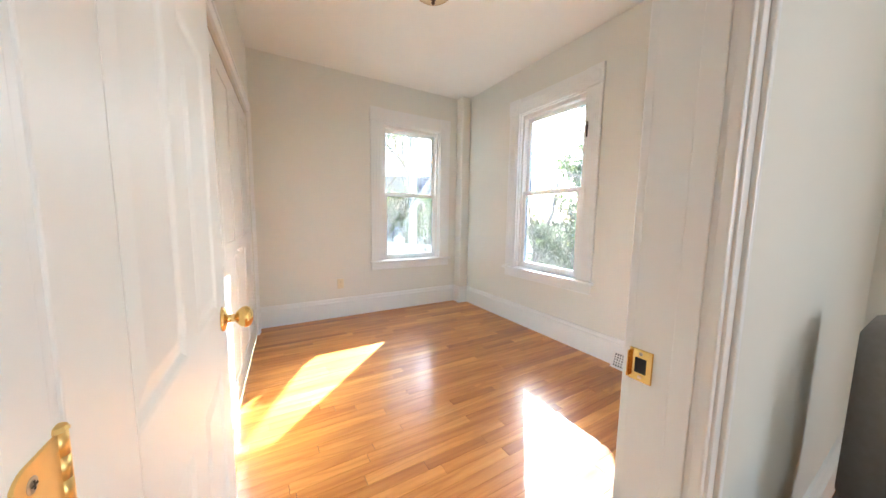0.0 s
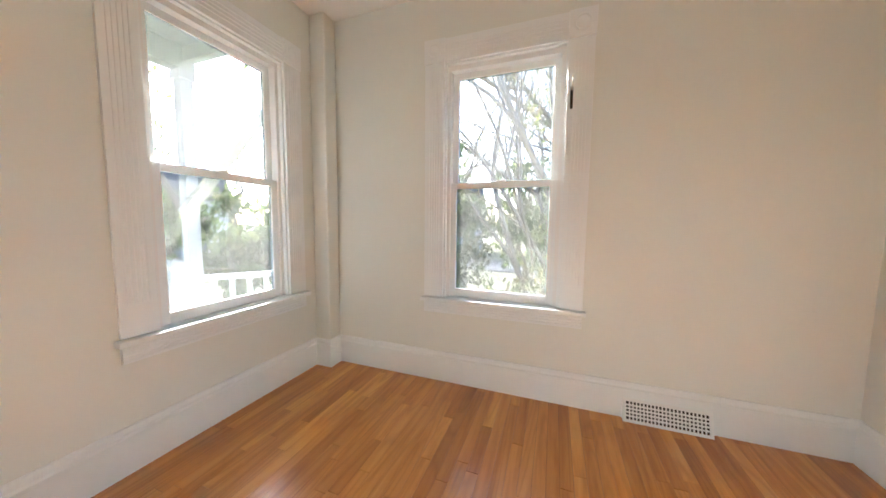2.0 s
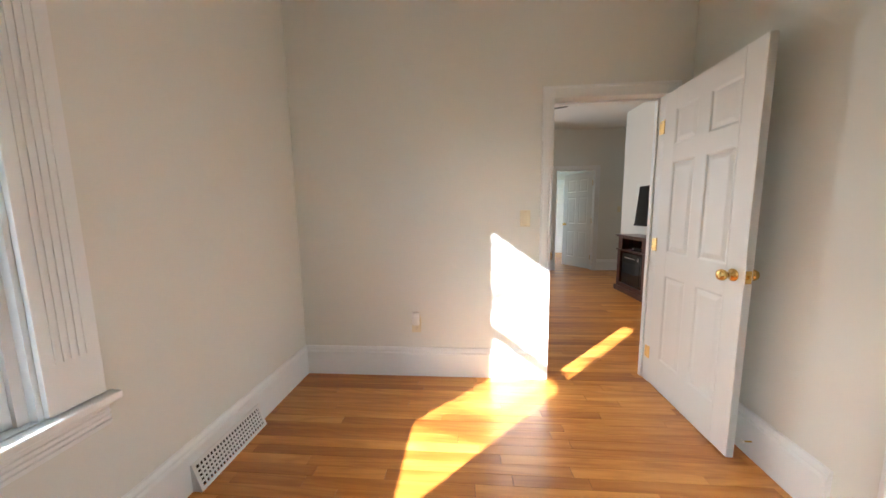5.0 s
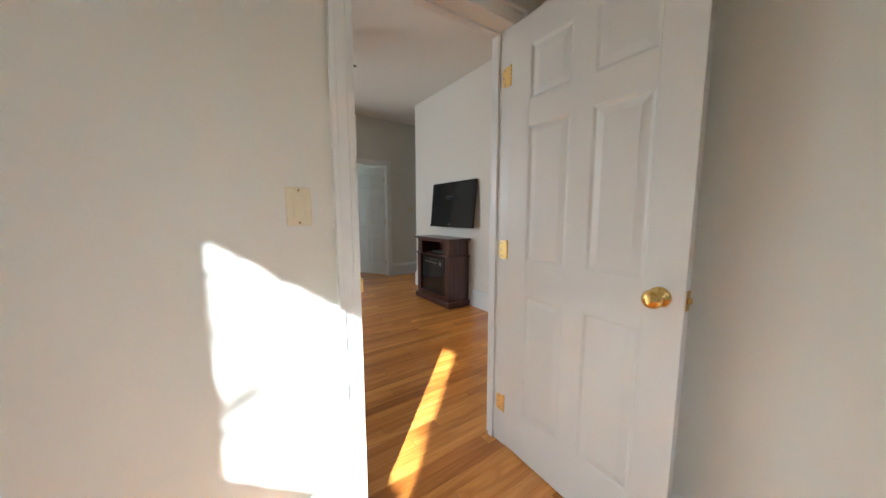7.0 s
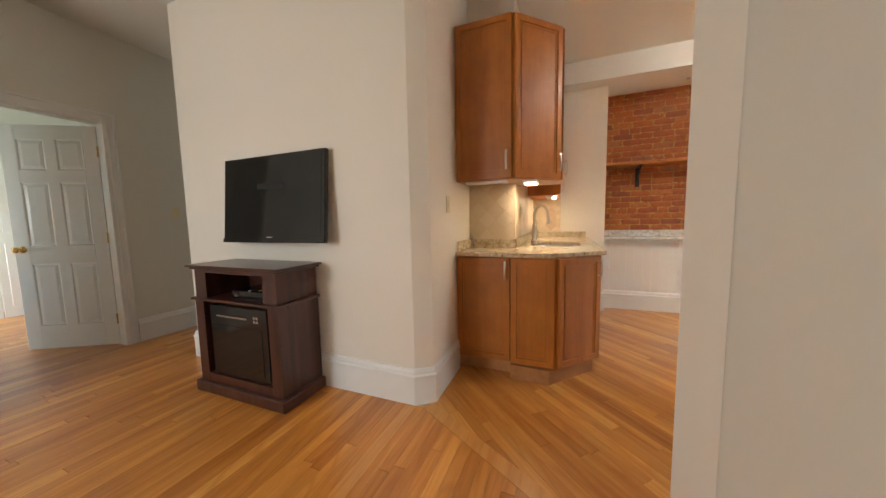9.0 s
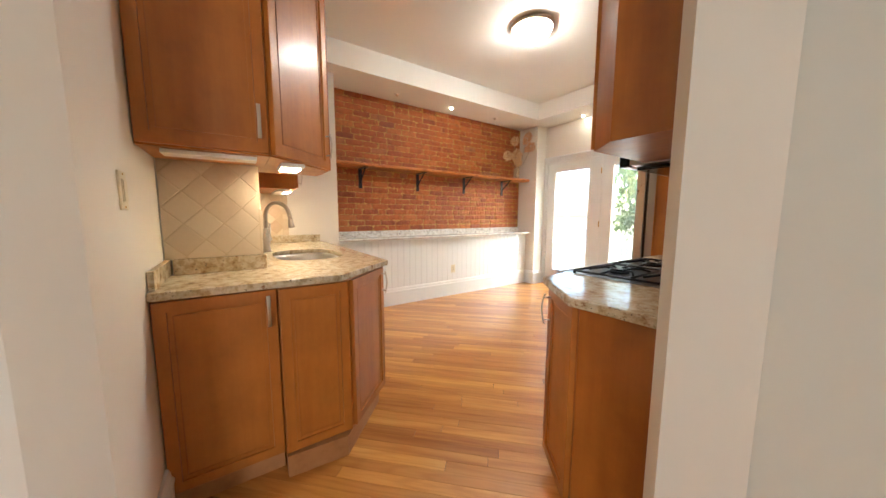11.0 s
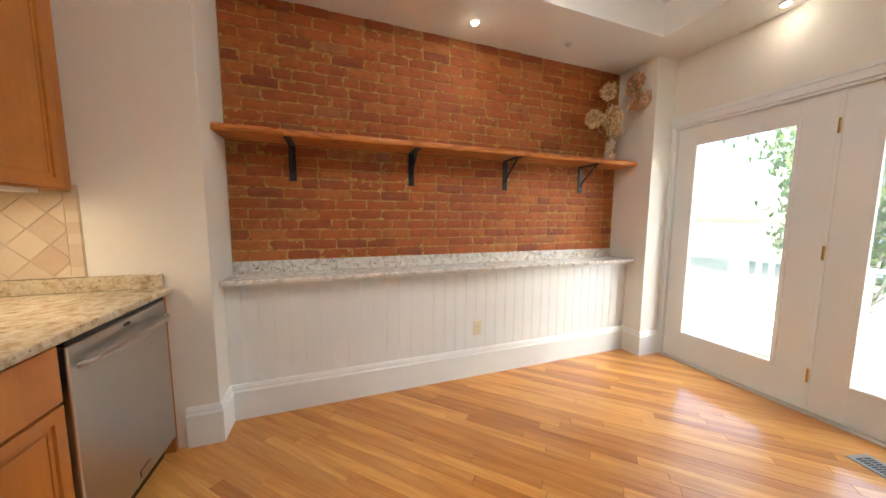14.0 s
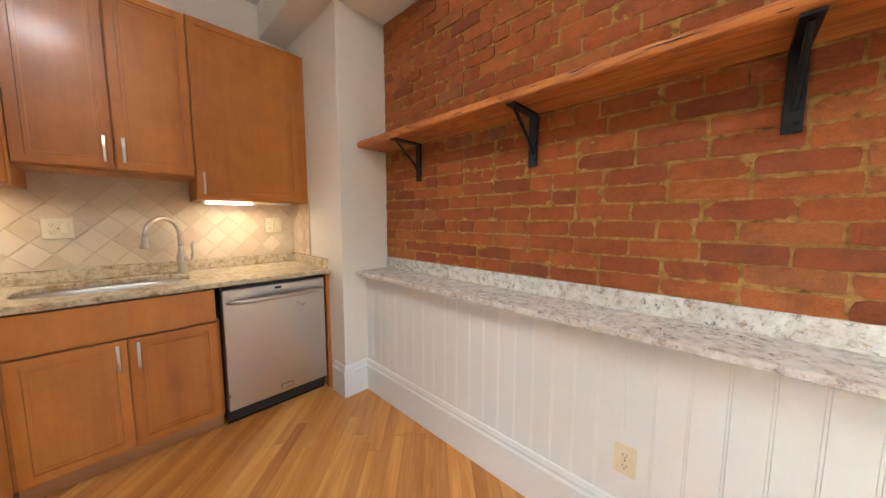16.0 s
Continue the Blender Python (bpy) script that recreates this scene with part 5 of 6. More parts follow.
for k in range(n + 1):
    y = 0.338 + 3.244 * k / n
    e = 0.005 * noise.noise(Vector((y * 5, 0, 0))) + 0.0025 * random.uniform(-1, 1)
    dent = 0.006 * max(0.0, noise.noise(Vector((y * 3.1, 4, 0))) - 0.15)
    prof.append([bm.verts.new(p) for p in ((-4.1578, y, 1.7376), (-4.142 + e * 0.6, y, 1.738 + abs(e)), (-4.134 + e - dent, y, 1.745), (-4.131 + e * 1.4 - dent, y, 1.758), (-4.136 + e * 1.4, y, 1.772), (-4.143 + e, y, 1.7805 - abs(e)), (-4.1578, y, 1.7814))])
for a, b in zip(prof, prof[1:]):
    for k in range(7):
        bm.faces.new((a[k], a[(k + 1) % 7], b[(k + 1) % 7], b[k]))
bm.faces.new(prof[0][::-1])
bm.faces.new(prof[-1])
part("front_edge", bm, PINE, sh, "rough weathered front edge")
random.seed(8)
for k in range(16):
    y, h, w = 0.4 + 3.05 * (k + random.random() * 0.7) / 16, random.uniform(1.748, 1.772), random.uniform(0.04, 0.16)
    bm = tube(B(), [(-4.1345, y, h), (-4.1325, y + w * 0.5, h + random.uniform(-0.004, 0.004)), (-4.1345, y + w, h + random.uniform(-0.006, 0.006))], [0.0008, 0.0022, 0.0006], 5)
    part("check", bm, DARK, sh, "dark drying crack")
for y in (0.717, 1.527, 2.340, 3.150):
    br = thing("shelf_bracket", -4.36, y, 1.5, "black forged iron shelf bracket bolted to the brick", "bracket", "brackets under the shelf")
    part("wall_plate", box(B(), -4.362, -4.352, y - 0.022, y + 0.022, 1.497, 1.733, 0.002), IRON, br)
    part("arm", box(B(), -4.351, -4.145, y - 0.022, y + 0.022, 1.727, 1.7365, 0.002), IRON, br)
    part("brace", tube(B(), [(-4.353, y, 1.560), (-4.320, y, 1.605), (-4.175, y, 1.727)], 0.008, 8), IRON, br)
    for h in (1.525, 1.600, 1.675):
        part("bolt", lathe(B(), ((0.007, 0), (0.005, 0.004)), pose(-4.352, y + 0.010, h, 0, 90), 8), IRON, br)
wain = thing("wainscot", -4.18, 1.96, 0, "white painted vertical beadboard wainscot", "wainscot", kind="structure")
part("backing", box(B(), -4.385, -4.190, 0.336, 3.584, 0, 0.858), TRIM, wain)
part("cap", box(B(), -4.186, -4.168, 0.338, 3.582, 0.835, 0.859, 0.003), TRIM, wain)
nb = 37
bw = (3.584 - 0.336) / nb
bm = box(B(), -0.010, 0.0, 0.0002, bw - 0.0082, 0.0, 0.66, 0.0014)
box(bm, -0.010, -0.0003, bw - 0.0080, bw - 0.0002, 0.0, 0.66, 0.0022)
me = mesh_of("plank", bm, TRIM)
for k in range(nb):
    o = new("plank", me)
    o.parent, o.location = wain, (-0.000, 0.336 + k * bw - 1.96, 0.19)
plate("wall_outlet", pose(-4.180, 2.012, 0.39, 0, 0, 90), "outlet", "ivory duplex outlet on the beadboard")

# vase with dried hydrangeas
vx, vy = -4.22, 3.34
vase = thing("flower_vase", vx, vy, 1.782, "clear glass vase of corks with dried hydrangeas", "vase")
part("glass", lathe(B(), ((0.040, 0), (0.048, 0.006), (0.050, 0.05), (0.042, 0.10), (0.038, 0.15), (0.046, 0.20), (0.044, 0.20), (0.036, 0.15), (0.040, 0.10), (0.047, 0.05), (0.03, 0.008)), pose(vx, vy, 1.783), 24), VGLASS, vase, "clear glass", True)
random.seed(11)
corks = B()
for k in range(60):
    a, r, h = random.uniform(0, 6.28), 0.034 * random.random() ** 0.5, 1.795 + 0.165 * random.random()
    lathe(corks, ((0.0095, -0.017), (0.0095, 0.017)), pose(vx + r * math.cos(a), vy + r * math.sin(a), h, random.uniform(40, 140), random.uniform(-60, 60), random.uniform(0, 180)), 8)
part("corks", corks, TILE, vase, "wine corks filling the vase")


def flower_head(center, rx, ry, rz, tilt, count, material, name):
    """A clump of many small petals, with an uneven outline."""
    bm = B()
    m = Matrix.Translation(center) @ tilt
    for _ in range(count):
        v = Vector((random.gauss(0, 1), random.gauss(0, 1), random.gauss(0, 1))).normalized()
        rr = random.uniform(0.72, 1.06) * (1 + 0.18 * noise.noise(v * 2.4))
        p = m @ Vector((v.x * rx * rr, v.y * ry * rr, v.z * rz * rr))
        s = random.uniform(0.008, 0.015)
        r = Euler((random.uniform(0, 6), random.uniform(0, 6), random.uniform(0, 6))).to_matrix()
        q = [bm.verts.new(p + r @ Vector((a * s, b * s, c * s))) for a, b, c in ((-1, 0, 0.3), (0, -0.8, 0), (1, 0, 0.3), (0, 0.8, 0))]
        bm.faces.new(q)
    return part(name, bm, material, vase, "dried papery flower head")


I = Matrix()
flower_head((-4.25, 3.17, 2.14), 0.065, 0.085, 0.075, I, 420, PETAL, "flower_head")
flower_head((-4.22, 3.35, 2.15), 0.075, 0.085, 0.105, I, 520, PETAL, "flower_head")
flower_head((-4.24, 3.31, 2.39), 0.065, 0.068, 0.075, I, 360, PETAL, "flower_head")
T = pose(0, 0, 0, 28).to_3x3().to_4x4()
flower_head((-4.10, 3.58, 2.31), 0.07, 0.19, 0.07, T, 800, PETALP, "flower_head")
flower_head((-4.14, 3.50, 2.44), 0.06, 0.12, 0.065, pose(0, 0, 0, 55).to_3x3().to_4x4(), 480, PETALP, "flower_head")
flower_head((-4.22, 3.38, 2.05), 0.06, 0.07, 0.06, I, 300, PETAL, "flower_head")
bm = B()
for tx, ty, tz in ((-4.25, 3.17, 2.1), (-4.22, 3.35, 2.1), (-4.24, 3.31, 2.35), (-4.11, 3.55, 2.28), (-4.15, 3.48, 2.4)):
    tube(bm, [(vx, vy, 1.93), ((vx + tx) / 2, (vy + ty) / 2, 2.02), (tx, ty, tz)], 0.003, 6)
part("stems", bm, BARK, vase)

# ---- lamps ----


def dome_lamp(x, y, z, r, label, glow):
    ob = thing("ceiling_lamp", x, y, z, label, "ceiling lamp")
    part("ring", lathe(B(), ((r * 0.9, 0), (r + 0.012, 0), (r + 0.012, -0.030), (r, -0.036), (r - 0.008, -0.030), (r - 0.008, -0.004)), pose(x, y, z), 40), NICKEL if glow == GLOW else BRASS, ob, "", True)
    part("dome", lathe(B(), [((r - 0.01) * math.cos(a), -0.028 - 0.095 * math.sin(a)) for a in [math.pi / 2 * k / 10 for k in range(10)]] + [(0.004, -0.124)], pose(x, y, z), 40), glow, ob, "frosted glass dome", True)
    if glow != GLOW:
        part("finial", lathe(B(), ((0.018, 0.01), (0.020, 0), (0.010, -0.012), (0.013, -0.024), (0.004, -0.034)), pose(x, y, z - 0.124), 16), ESPRESSO, ob, "dark metal finial", True)
    return ob


dome_lamp(-2.60, 1.72, 2.858, 0.18, "flush nickel-ringed ceiling lamp, lit warm", GLOW)
dome_lamp(1.04, 1.96, 2.768, 0.16, "flush glass dome lamp with brass rim and dark finial", GLOWDIM)
for x, y, lit in ((-4.13, 1.118, 0), (-4.13, 1.933, 1), (-4.12, 2.735, 0), (-3.284, 3.70, 1), (-2.432, 3.69, 0)):
    ob = thing("recessed_lamp", x, y, 2.62, "small lit recessed spot in the soffit" if lit else "small unlit recessed spot in the soffit", "recessed light", "spots in the soffit")
    part("trim", lathe(B(), ((0.036, 0), (0.036, -0.006), (0.028, -0.010), (0.022, -0.006), (0.020, -0.002)), pose(x, y, 2.6235), 24), WHITEP, ob)
    part("bulb", lathe(B(), ((0.017, 0), (0.017, -0.010), (0.010, -0.014)), pose(x, y, 2.617), 16), SPOTGLOW if lit else NICKEL, ob)

# backsplash sockets, switches
plate("wall_outlet", pose(-2.742, -0.472, 1.197, 0, 0, 180), "double", "ivory outlet and switch plate on the tiles")
plate("wall_switch", pose(-3.83, -0.472, 1.20, 0, 0, 180), "double", "ivory switch and outlet plate on the tiles")
plate("wall_switch", pose(-1.91, -0.861, 1.235, 0, 0, 180), "switch", "ivory rocker switch beside the cabinet")
plate("wall_switch", pose(0.765, 0.301, 1.19, 0, 0, 180), "switch", "ivory rocker switch beside the bedroom door")
plate("wall_outlet", pose(1.557, 0.301, 0.40, 0, 0, 180), "outlet", "ivory duplex outlet near the floor")
plate("wall_outlet", pose(0.735, 3.619, 0.395, 0, 0, 0), "outlet", "ivory duplex outlet under the window wall")
plate("wall_switch", pose(-1.93, -3.979, 1.26, 0, 0, 180), "switch", "ivory light switch in the hall")
pl = thing("plug_in_device", 1.557, 0.33, 0.45, "white rounded plug-in device in the outlet", "plug-in device")
part("shell", box(B(), 1.528, 1.586, 0.312, 0.345, 0.405, 0.51, 0.013), WHITEP, pl, "", True)

# ---- living room things ----
tv = thing("television", -1.47, -1.975, 1.0, "black flat television tilted on a wall mount", "television")
TV = pose(-1.425, -1.975, 0.997) @ pose(0, 0, 0, 0, -5.0, 0)
part("case", moved(box(B(), -0.032, 0.0, -0.47, 0.47, 0, 0.598, 0.006), TV), BLACK, tv)
part("screen", moved(box(B(), 0.0004, 0.002, -0.44, 0.44, 0.055, 0.568), TV), SCREEN, tv, "dark glossy screen")
part("lower_bezel", moved(box(B(), 0.0, 0.006, -0.47, 0.47, 0.0, 0.030, 0.002), TV), BLACK, tv)
part("mark", moved(box(B(), 0.0062, 0.0068, -0.028, 0.028, 0.034, 0.040), TV), NICKEL, tv)
part("wall_mount", box(B(), -1.528, -1.455, -2.1, -1.85, 1.15, 1.40), IRON, tv)
fp = thing("electric_fireplace", -1.35, -2.04, 0, "dark espresso media cabinet with an electric fireplace", "fireplace cabinet")
part("plinth", box(B(), -1.508, -1.165, -2.45, -1.63, 0.0, 0.075, 0.010), ESPRESSO, fp)
for y0, y1 in ((-2.42, -2.335), (-1.745, -1.66)):
    part("side_panel", box(B(), -1.505, -1.19, y0, y1, 0.075, 0.63, 0.002), ESPRESSO, fp)
part("back_panel", box(B(), -1.505, -1.30, -2.335, -1.745, 0.075, 0.63), ESPRESSO, fp)
part("bottom_rail", box(B(), -1.30, -1.192, -2.335, -1.745, 0.075, 0.13), ESPRESSO, fp)
part("moulding", box(B(), -1.508, -1.172, -2.44, -1.64, 0.63, 0.648, 0.006), ESPRESSO, fp)
for y0, y1 in ((-2.41, -2.30), (-1.78, -1.67)):
    part("shelf_side", box(B(), -1.505, -1.195, y0, y1, 0.648, 0.835), ESPRESSO, fp)
part("shelf_back", box(B(), -1.505, -1.49, -2.30, -1.78, 0.648, 0.835), ESPRESSO, fp)
part("shelf_top", box(B(), -1.49, -1.195, -2.30, -1.78, 0.815, 0.835), ESPRESSO, fp)
bm = box(B(), -1.51, -1.180, -2.44, -1.64, 0.835, 0.850, 0.004)
box(bm, -1.515, -1.165, -2.46, -1.62, 0.850, 0.866, 0.005)
part("top", bm, ESPRESSO, fp)
fb = part("firebox", box(B(), -1.298, -1.205, -2.30, -1.78, 0.135, 0.60, 0.003), BLACK, fp, "black firebox insert")
part("fire_window", box(B(), -1.206, -1.201, -2.255, -1.825, 0.17, 0.475, 0.001), SCREEN, fb, "dark glass front")
part("vent_bar", tube(B(), ((-1.200, -2.22, 0.535), (-1.200, -1.95, 0.535)), 0.006, 8), NICKEL, fb)
bm = B()
for dy in (-0.012, 0.012):
    for dz in (-0.012, 0.012):
        box(bm, -1.204, -1.201, -1.87 + dy - 0.008, -1.87 + dy + 0.008, 0.535 + dz - 0.008, 0.535 + dz + 0.008, 0.001)
part("buttons", bm, NICKEL, fb)
md = thing("media_box", -1.36, -2.0, 0.65, "black media box in the open shelf", "media player")
part("case", box(B(), -1.48, -1.24, -2.12, -1.84, 0.6485, 0.70, 0.003), BLACK, md)
part("knob", lathe(B(), ((0.010, 0), (0.010, 0.012)), pose(-1.24, -2.07, 0.675, 0, 90), 14), NICKEL, md)
cable = thing("coiled_cable", -1.23, -1.9, 0.70, "loose brass-tipped black cable on the media box", "cable")
part("cord", tube(B(), [(-1.25 + 0.03 * math.cos(k * 0.7), -1.93 + 0.012 * k, 0.709 + 0.006 * math.sin(k * 1.1)) for k in range(9)], 0.004, 6), BLACK, cable)
part("plug", tube(B(), [(-1.235, -1.86, 0.712), (-1.235, -1.83, 0.718)], 0.006, 8), BRASS, cable)
ps = thing("power_strip", -1.40, -2.49, 0, "white power adapter standing beside the cabinet", "power adapter")
part("case", box(B(), -1.42, -1.37, -2.50, -2.465, 0.001, 0.20, 0.006), WHITEP, ps)

# ceiling fan
FX, FY, FZ = 0.375, -1.86, 2.55
fan = thing("ceiling_fan", FX, FY, FZ, "dark wooden five-blade ceiling fan at rest with a white glass bowl", "ceiling fan")
part("canopy", lathe(B(), ((0.065, 0), (0.065, -0.03), (0.03, -0.06)), pose(FX, FY, 2.858), 24), ESPRESSO, fan, "", True)
part("downrod", tube(B(), ((FX, FY, 2.80), (FX, FY, 2.62)), 0.012, 12), ESPRESSO, fan)
part("hub", lathe(B(), ((0.03, 0.08), (0.085, 0.06), (0.105, 0.02), (0.10, -0.03), (0.075, -0.05)), pose(FX, FY, FZ), 28), ESPRESSO, fan, "", True)
part("bowl", lathe(B(), [(0.115 * math.cos(a), -0.052 - 0.075 * math.sin(a)) for a in [math.pi / 2 * k / 9 for k in range(9)]] + [(0.004, -0.127)], pose(FX, FY, FZ), 32), WHITEP, fan, "white glass bowl", True)
part("finial", lathe(B(), ((0.026, 0.004), (0.022, -0.004), (0.010, -0.010), (0.012, -0.020), (0.004, -0.028)), pose(FX, FY, FZ - 0.127), 16), ESPRESSO, fan, "dark metal finial", True)
for k in range(5):
    m = pose(FX, FY, FZ, 0, 0, 156 + 72 * k) @ pose(0, 0, 0, 9)
    pts = ((0.13, -0.055), (0.22, -0.062), (0.34, -0.054), (0.46, -0.038), (0.515, -0.026), (0.535, -0.006), (0.530, 0.014), (0.50, 0.026), (0.36, 0.046), (0.22, 0.060), (0.13, 0.055))
    blade = part("blade", moved(prism(B(), pts, -0.004, 0.004), m), FANW, fan)
    part("blade_iron", moved(box(B(), 0.085, 0.20, -0.018, 0.018, 0.004, 0.012, 0.002), m), ESPRESSO, blade)

# built-in wooden steps in the alcove
st = thing("built_in_bench", 1.6, -4.2, 0, "white built-in steps with varnished wooden tops", "built-in bench", kind="structure")
part("lower_riser", box(B(), 0.91, 2.43, -4.895, -3.58, 0, 0.26), TRIM, st)
part("lower_tread", box(B(), 0.905, 2.435, -4.05, -3.55, 0.26, 0.30, 0.006), PINE, st)
part("upper_riser", box(B(), 0.91, 2.43, -4.895, -4.06, 0.262, 0.64), TRIM, st)
part("upper_tread", box(B(), 0.905, 2.435, -4.893, -4.03, 0.641, 0.681, 0.006), PINE, st)
toy = thing("red_bag", 1.0, -3.85, 0.30, "small crumpled pinkish red bag on the step", "bag")
part("bag", lathe(B(), ((0.03, 0), (0.06, 0.01), (0.07, 0.06), (0.05, 0.12), (0.02, 0.15)), pose(1.02, -3.85, 0.301), 14), RED, toy, "", True)
plate("wall_outlet", pose(1.32, -4.061, 0.45, 0, 0, 180), "outlet", "white outlet on the bench riser")
# dark padded chair just inside the living room
sf = thing("armchair", 0.98, -0.10, 0, "grey upholstered chair with dark wooden frame by the wall", "armchair")
part("seat", box(B(), 0.80, 1.45, -0.42, 0.12, 0.30, 0.46, 0.04), GREY, sf, "", True)
part("arm", prism(B(), ((0.78, 0.14), (0.90, 0.14), (0.98, -0.40), (0.86, -0.42)), 0.50, 0.62, 0.02), GREY, sf)
part("backrest", box(B(), 1.30, 1.50, -0.42, 0.12, 0.40, 0.95, 0.05), GREY, sf, "", True)
part("frame", box(B(), 0.84, 1.44, -0.40, 0.10, 0.14, 0.30, 0.01), ESPRESSO, sf)
for x in (0.87, 1.40):
    for y in (-0.36, 0.07):
        part("leg", box(B(), x - 0.02, x + 0.02, y - 0.02, y + 0.02, 0, 0.14, 0.003), ESPRESSO, sf)

# ---- outdoors ----
bm = B()
n = 40
grid = {}
for i in range(n + 1):
    for j in range(n + 1):
        u, v = (i / n - 0.5) * 2, (j / n - 0.5) * 2
        x, y = 400 * u * abs(u) ** 1.5, 400 * v * abs(v) ** 1.5
        grid[i, j] = bm.verts.new((x, y, -1.6 + 0.15 * noise.noise(Vector((x * 0.2, y * 0.2, 0))) - 0.02 * max(0, min(60, math.hypot(x, y) - 6)) * 0.6))
for i in range(n):
    for j in range(n):
        bm.faces.new((grid[i, j], grid[i + 1, j], grid[i + 1, j + 1], grid[i, j + 1]))
solid("ground", bm, GROUND, "autumn grass and leaf litter falling away from the house", "ground", "structure", True)
solid("road", box(B(), 19, 24, -60, 60, -2.2, -1.72), ROAD, "grey asphalt road past the trees", "road", "structure")
deck = thing("porch_deck", 0, 5, -0.2, "weathered white porch deck boards", "porch deck", kind="structure")
part("frame", box(B(), -6.0, 2.55, 3.99, 6.3, -0.35, -0.155), PORCH, deck)
k, y = 0, 3.99
while y < 6.28:
    part("deck_board", box(B(), -6.0, 2.55, y, y + 0.134, -0.153, -0.125, 0.003), DECK, deck)
    y += 0.14
rf = thing("porch_roof", -1.5, 5.6, 2.82, "painted porch roof with exposed beams, deepened out of view to block kitchen sun", "porch roof", kind="structure")
# the part past y 5.62 is unseen, added to keep sun off the kitchen floor
part("boards", prism(B(), ((-6.0, 3.80), (2.62, 3.80), (2.62, 5.62), (1.95, 5.62), (1.95, 8.3), (-6.0, 8.3)), 2.98, 3.04), PORCH, rf)
bm = B()
for k in range(32):
    box(bm, -6.0, 2.6, 3.99 + k * 0.045, 3.99 + k * 0.045 + 0.006, 2.972, 2.981)
part("battens", bm, PORCH, rf)
for x in (-5.9, -4.4, -2.9, -1.4, 0.1, 1.15, 1.85, 2.5):
    part("beam", box(B(), x, x + 0.09, 3.99, 5.448, 2.83, 2.970, 0.003), PORCH, rf)
part("beam", box(B(), -6.0, 2.62, 5.45, 5.60, 2.75, 2.970, 0.004), PORCH, rf)


def porch_post(x, y, z0, z1, w, label, cap):
    ob = thing("porch_post", x, y, z0, label, "porch post", "porch posts" if not cap else "")
    part("shaft", box(B(), x - w, x + w, y - w, y + w, z0, z1, 0.006), SIDING, ob)
    part("base", box(B(), x - w - 0.015, x + w + 0.015, y - w - 0.015, y + w + 0.015, z0, z0 + 0.12, 0.005), SIDING, ob)
    bm = box(B(), x - w - 0.02, x + w + 0.02, y - w - 0.02, y + w + 0.02, z1 - 0.02 if cap else z1 - 0.10, z1 + 0.01 if cap else z1 - 0.02, 0.005)
    if cap:
        lathe(bm, ((w * 1.5, 0.01), (w * 1.2, 0.03), (0.01, 0.06)), pose(x, y, z1, 0, 0, 45), 4)
    part("capital", bm, SIDING, ob)
    return ob


for x in (2.52, -1.6, -5.6):
    porch_post(x, 5.5, -0.125, 2.75, 0.06, "square white porch post under the roof", False)
porch_post(1.87, 4.62, -0.125, 0.82, 0.055, "white newel post with a pyramid cap", True)
porch_post(-4.6, 6.15, -0.125, 0.85, 0.055, "white newel post with a pyramid cap", True)
porch_post(1.8, 6.15, -0.125, 0.85, 0.055, "white newel post with a pyramid cap", True)
ob = thing("porch_brace", 2.6, 5.2, 1.6, "pale diagonal timber brace beside the porch post", "brace")
part("timber", tube(B(), [(2.40, 5.4, 1.25), (3.45, 5.3, 2.75)], 0.07, 4), IVORY, ob)


def railing(p, q, z0, z1, label):
    ob = thing("porch_railing", (p[0] + q[0]) / 2, (p[1] + q[1]) / 2, z0, label, "railing", "porch railings")
    m, n = front(p, q), run(p, q)
    part("top_rail", moved(box(B(), 0, n, -0.045, 0.045, z1 - 0.04, z1, 0.006), m), SIDING, ob)
    part("bottom_rail", moved(box(B(), 0, n, -0.025, 0.025, z0 + 0.08, z0 + 0.13, 0.004), m), SIDING, ob)
    c = max(1, int(n / 0.125))
    for k in range(c):
        x = (k + 0.5) * n / c
        part("baluster", moved(box(B(), x - 0.02, x + 0.02, -0.016, 0.016, z0 + 0.13, z1 - 0.04), m), SIDING, ob)
    return ob


railing((1.925, 4.60), (2.52, 4.12), -0.125, 0.73, "white wooden porch railing with square balusters")
railing((1.87, 4.675), (1.80, 6.09), -0.125, 0.73, "white wooden porch railing with square balusters")
railing((-4.545, 6.15), (1.745, 6.15), -0.125, 0.76, "white wooden porch railing with square balusters")
tub = thing("garden_tub", -3.5, 4.45, -0.12, "low green plastic tub on the deck", "tub")
part("tub", lathe(B(), ((0.17, 0), (0.22, 0.16), (0.235, 0.165), (0.235, 0.18), (0.215, 0.175), (0.16, 0.02)), pose(-3.55, 4.35, -0.124), 28), GREEN, tub, "", True)


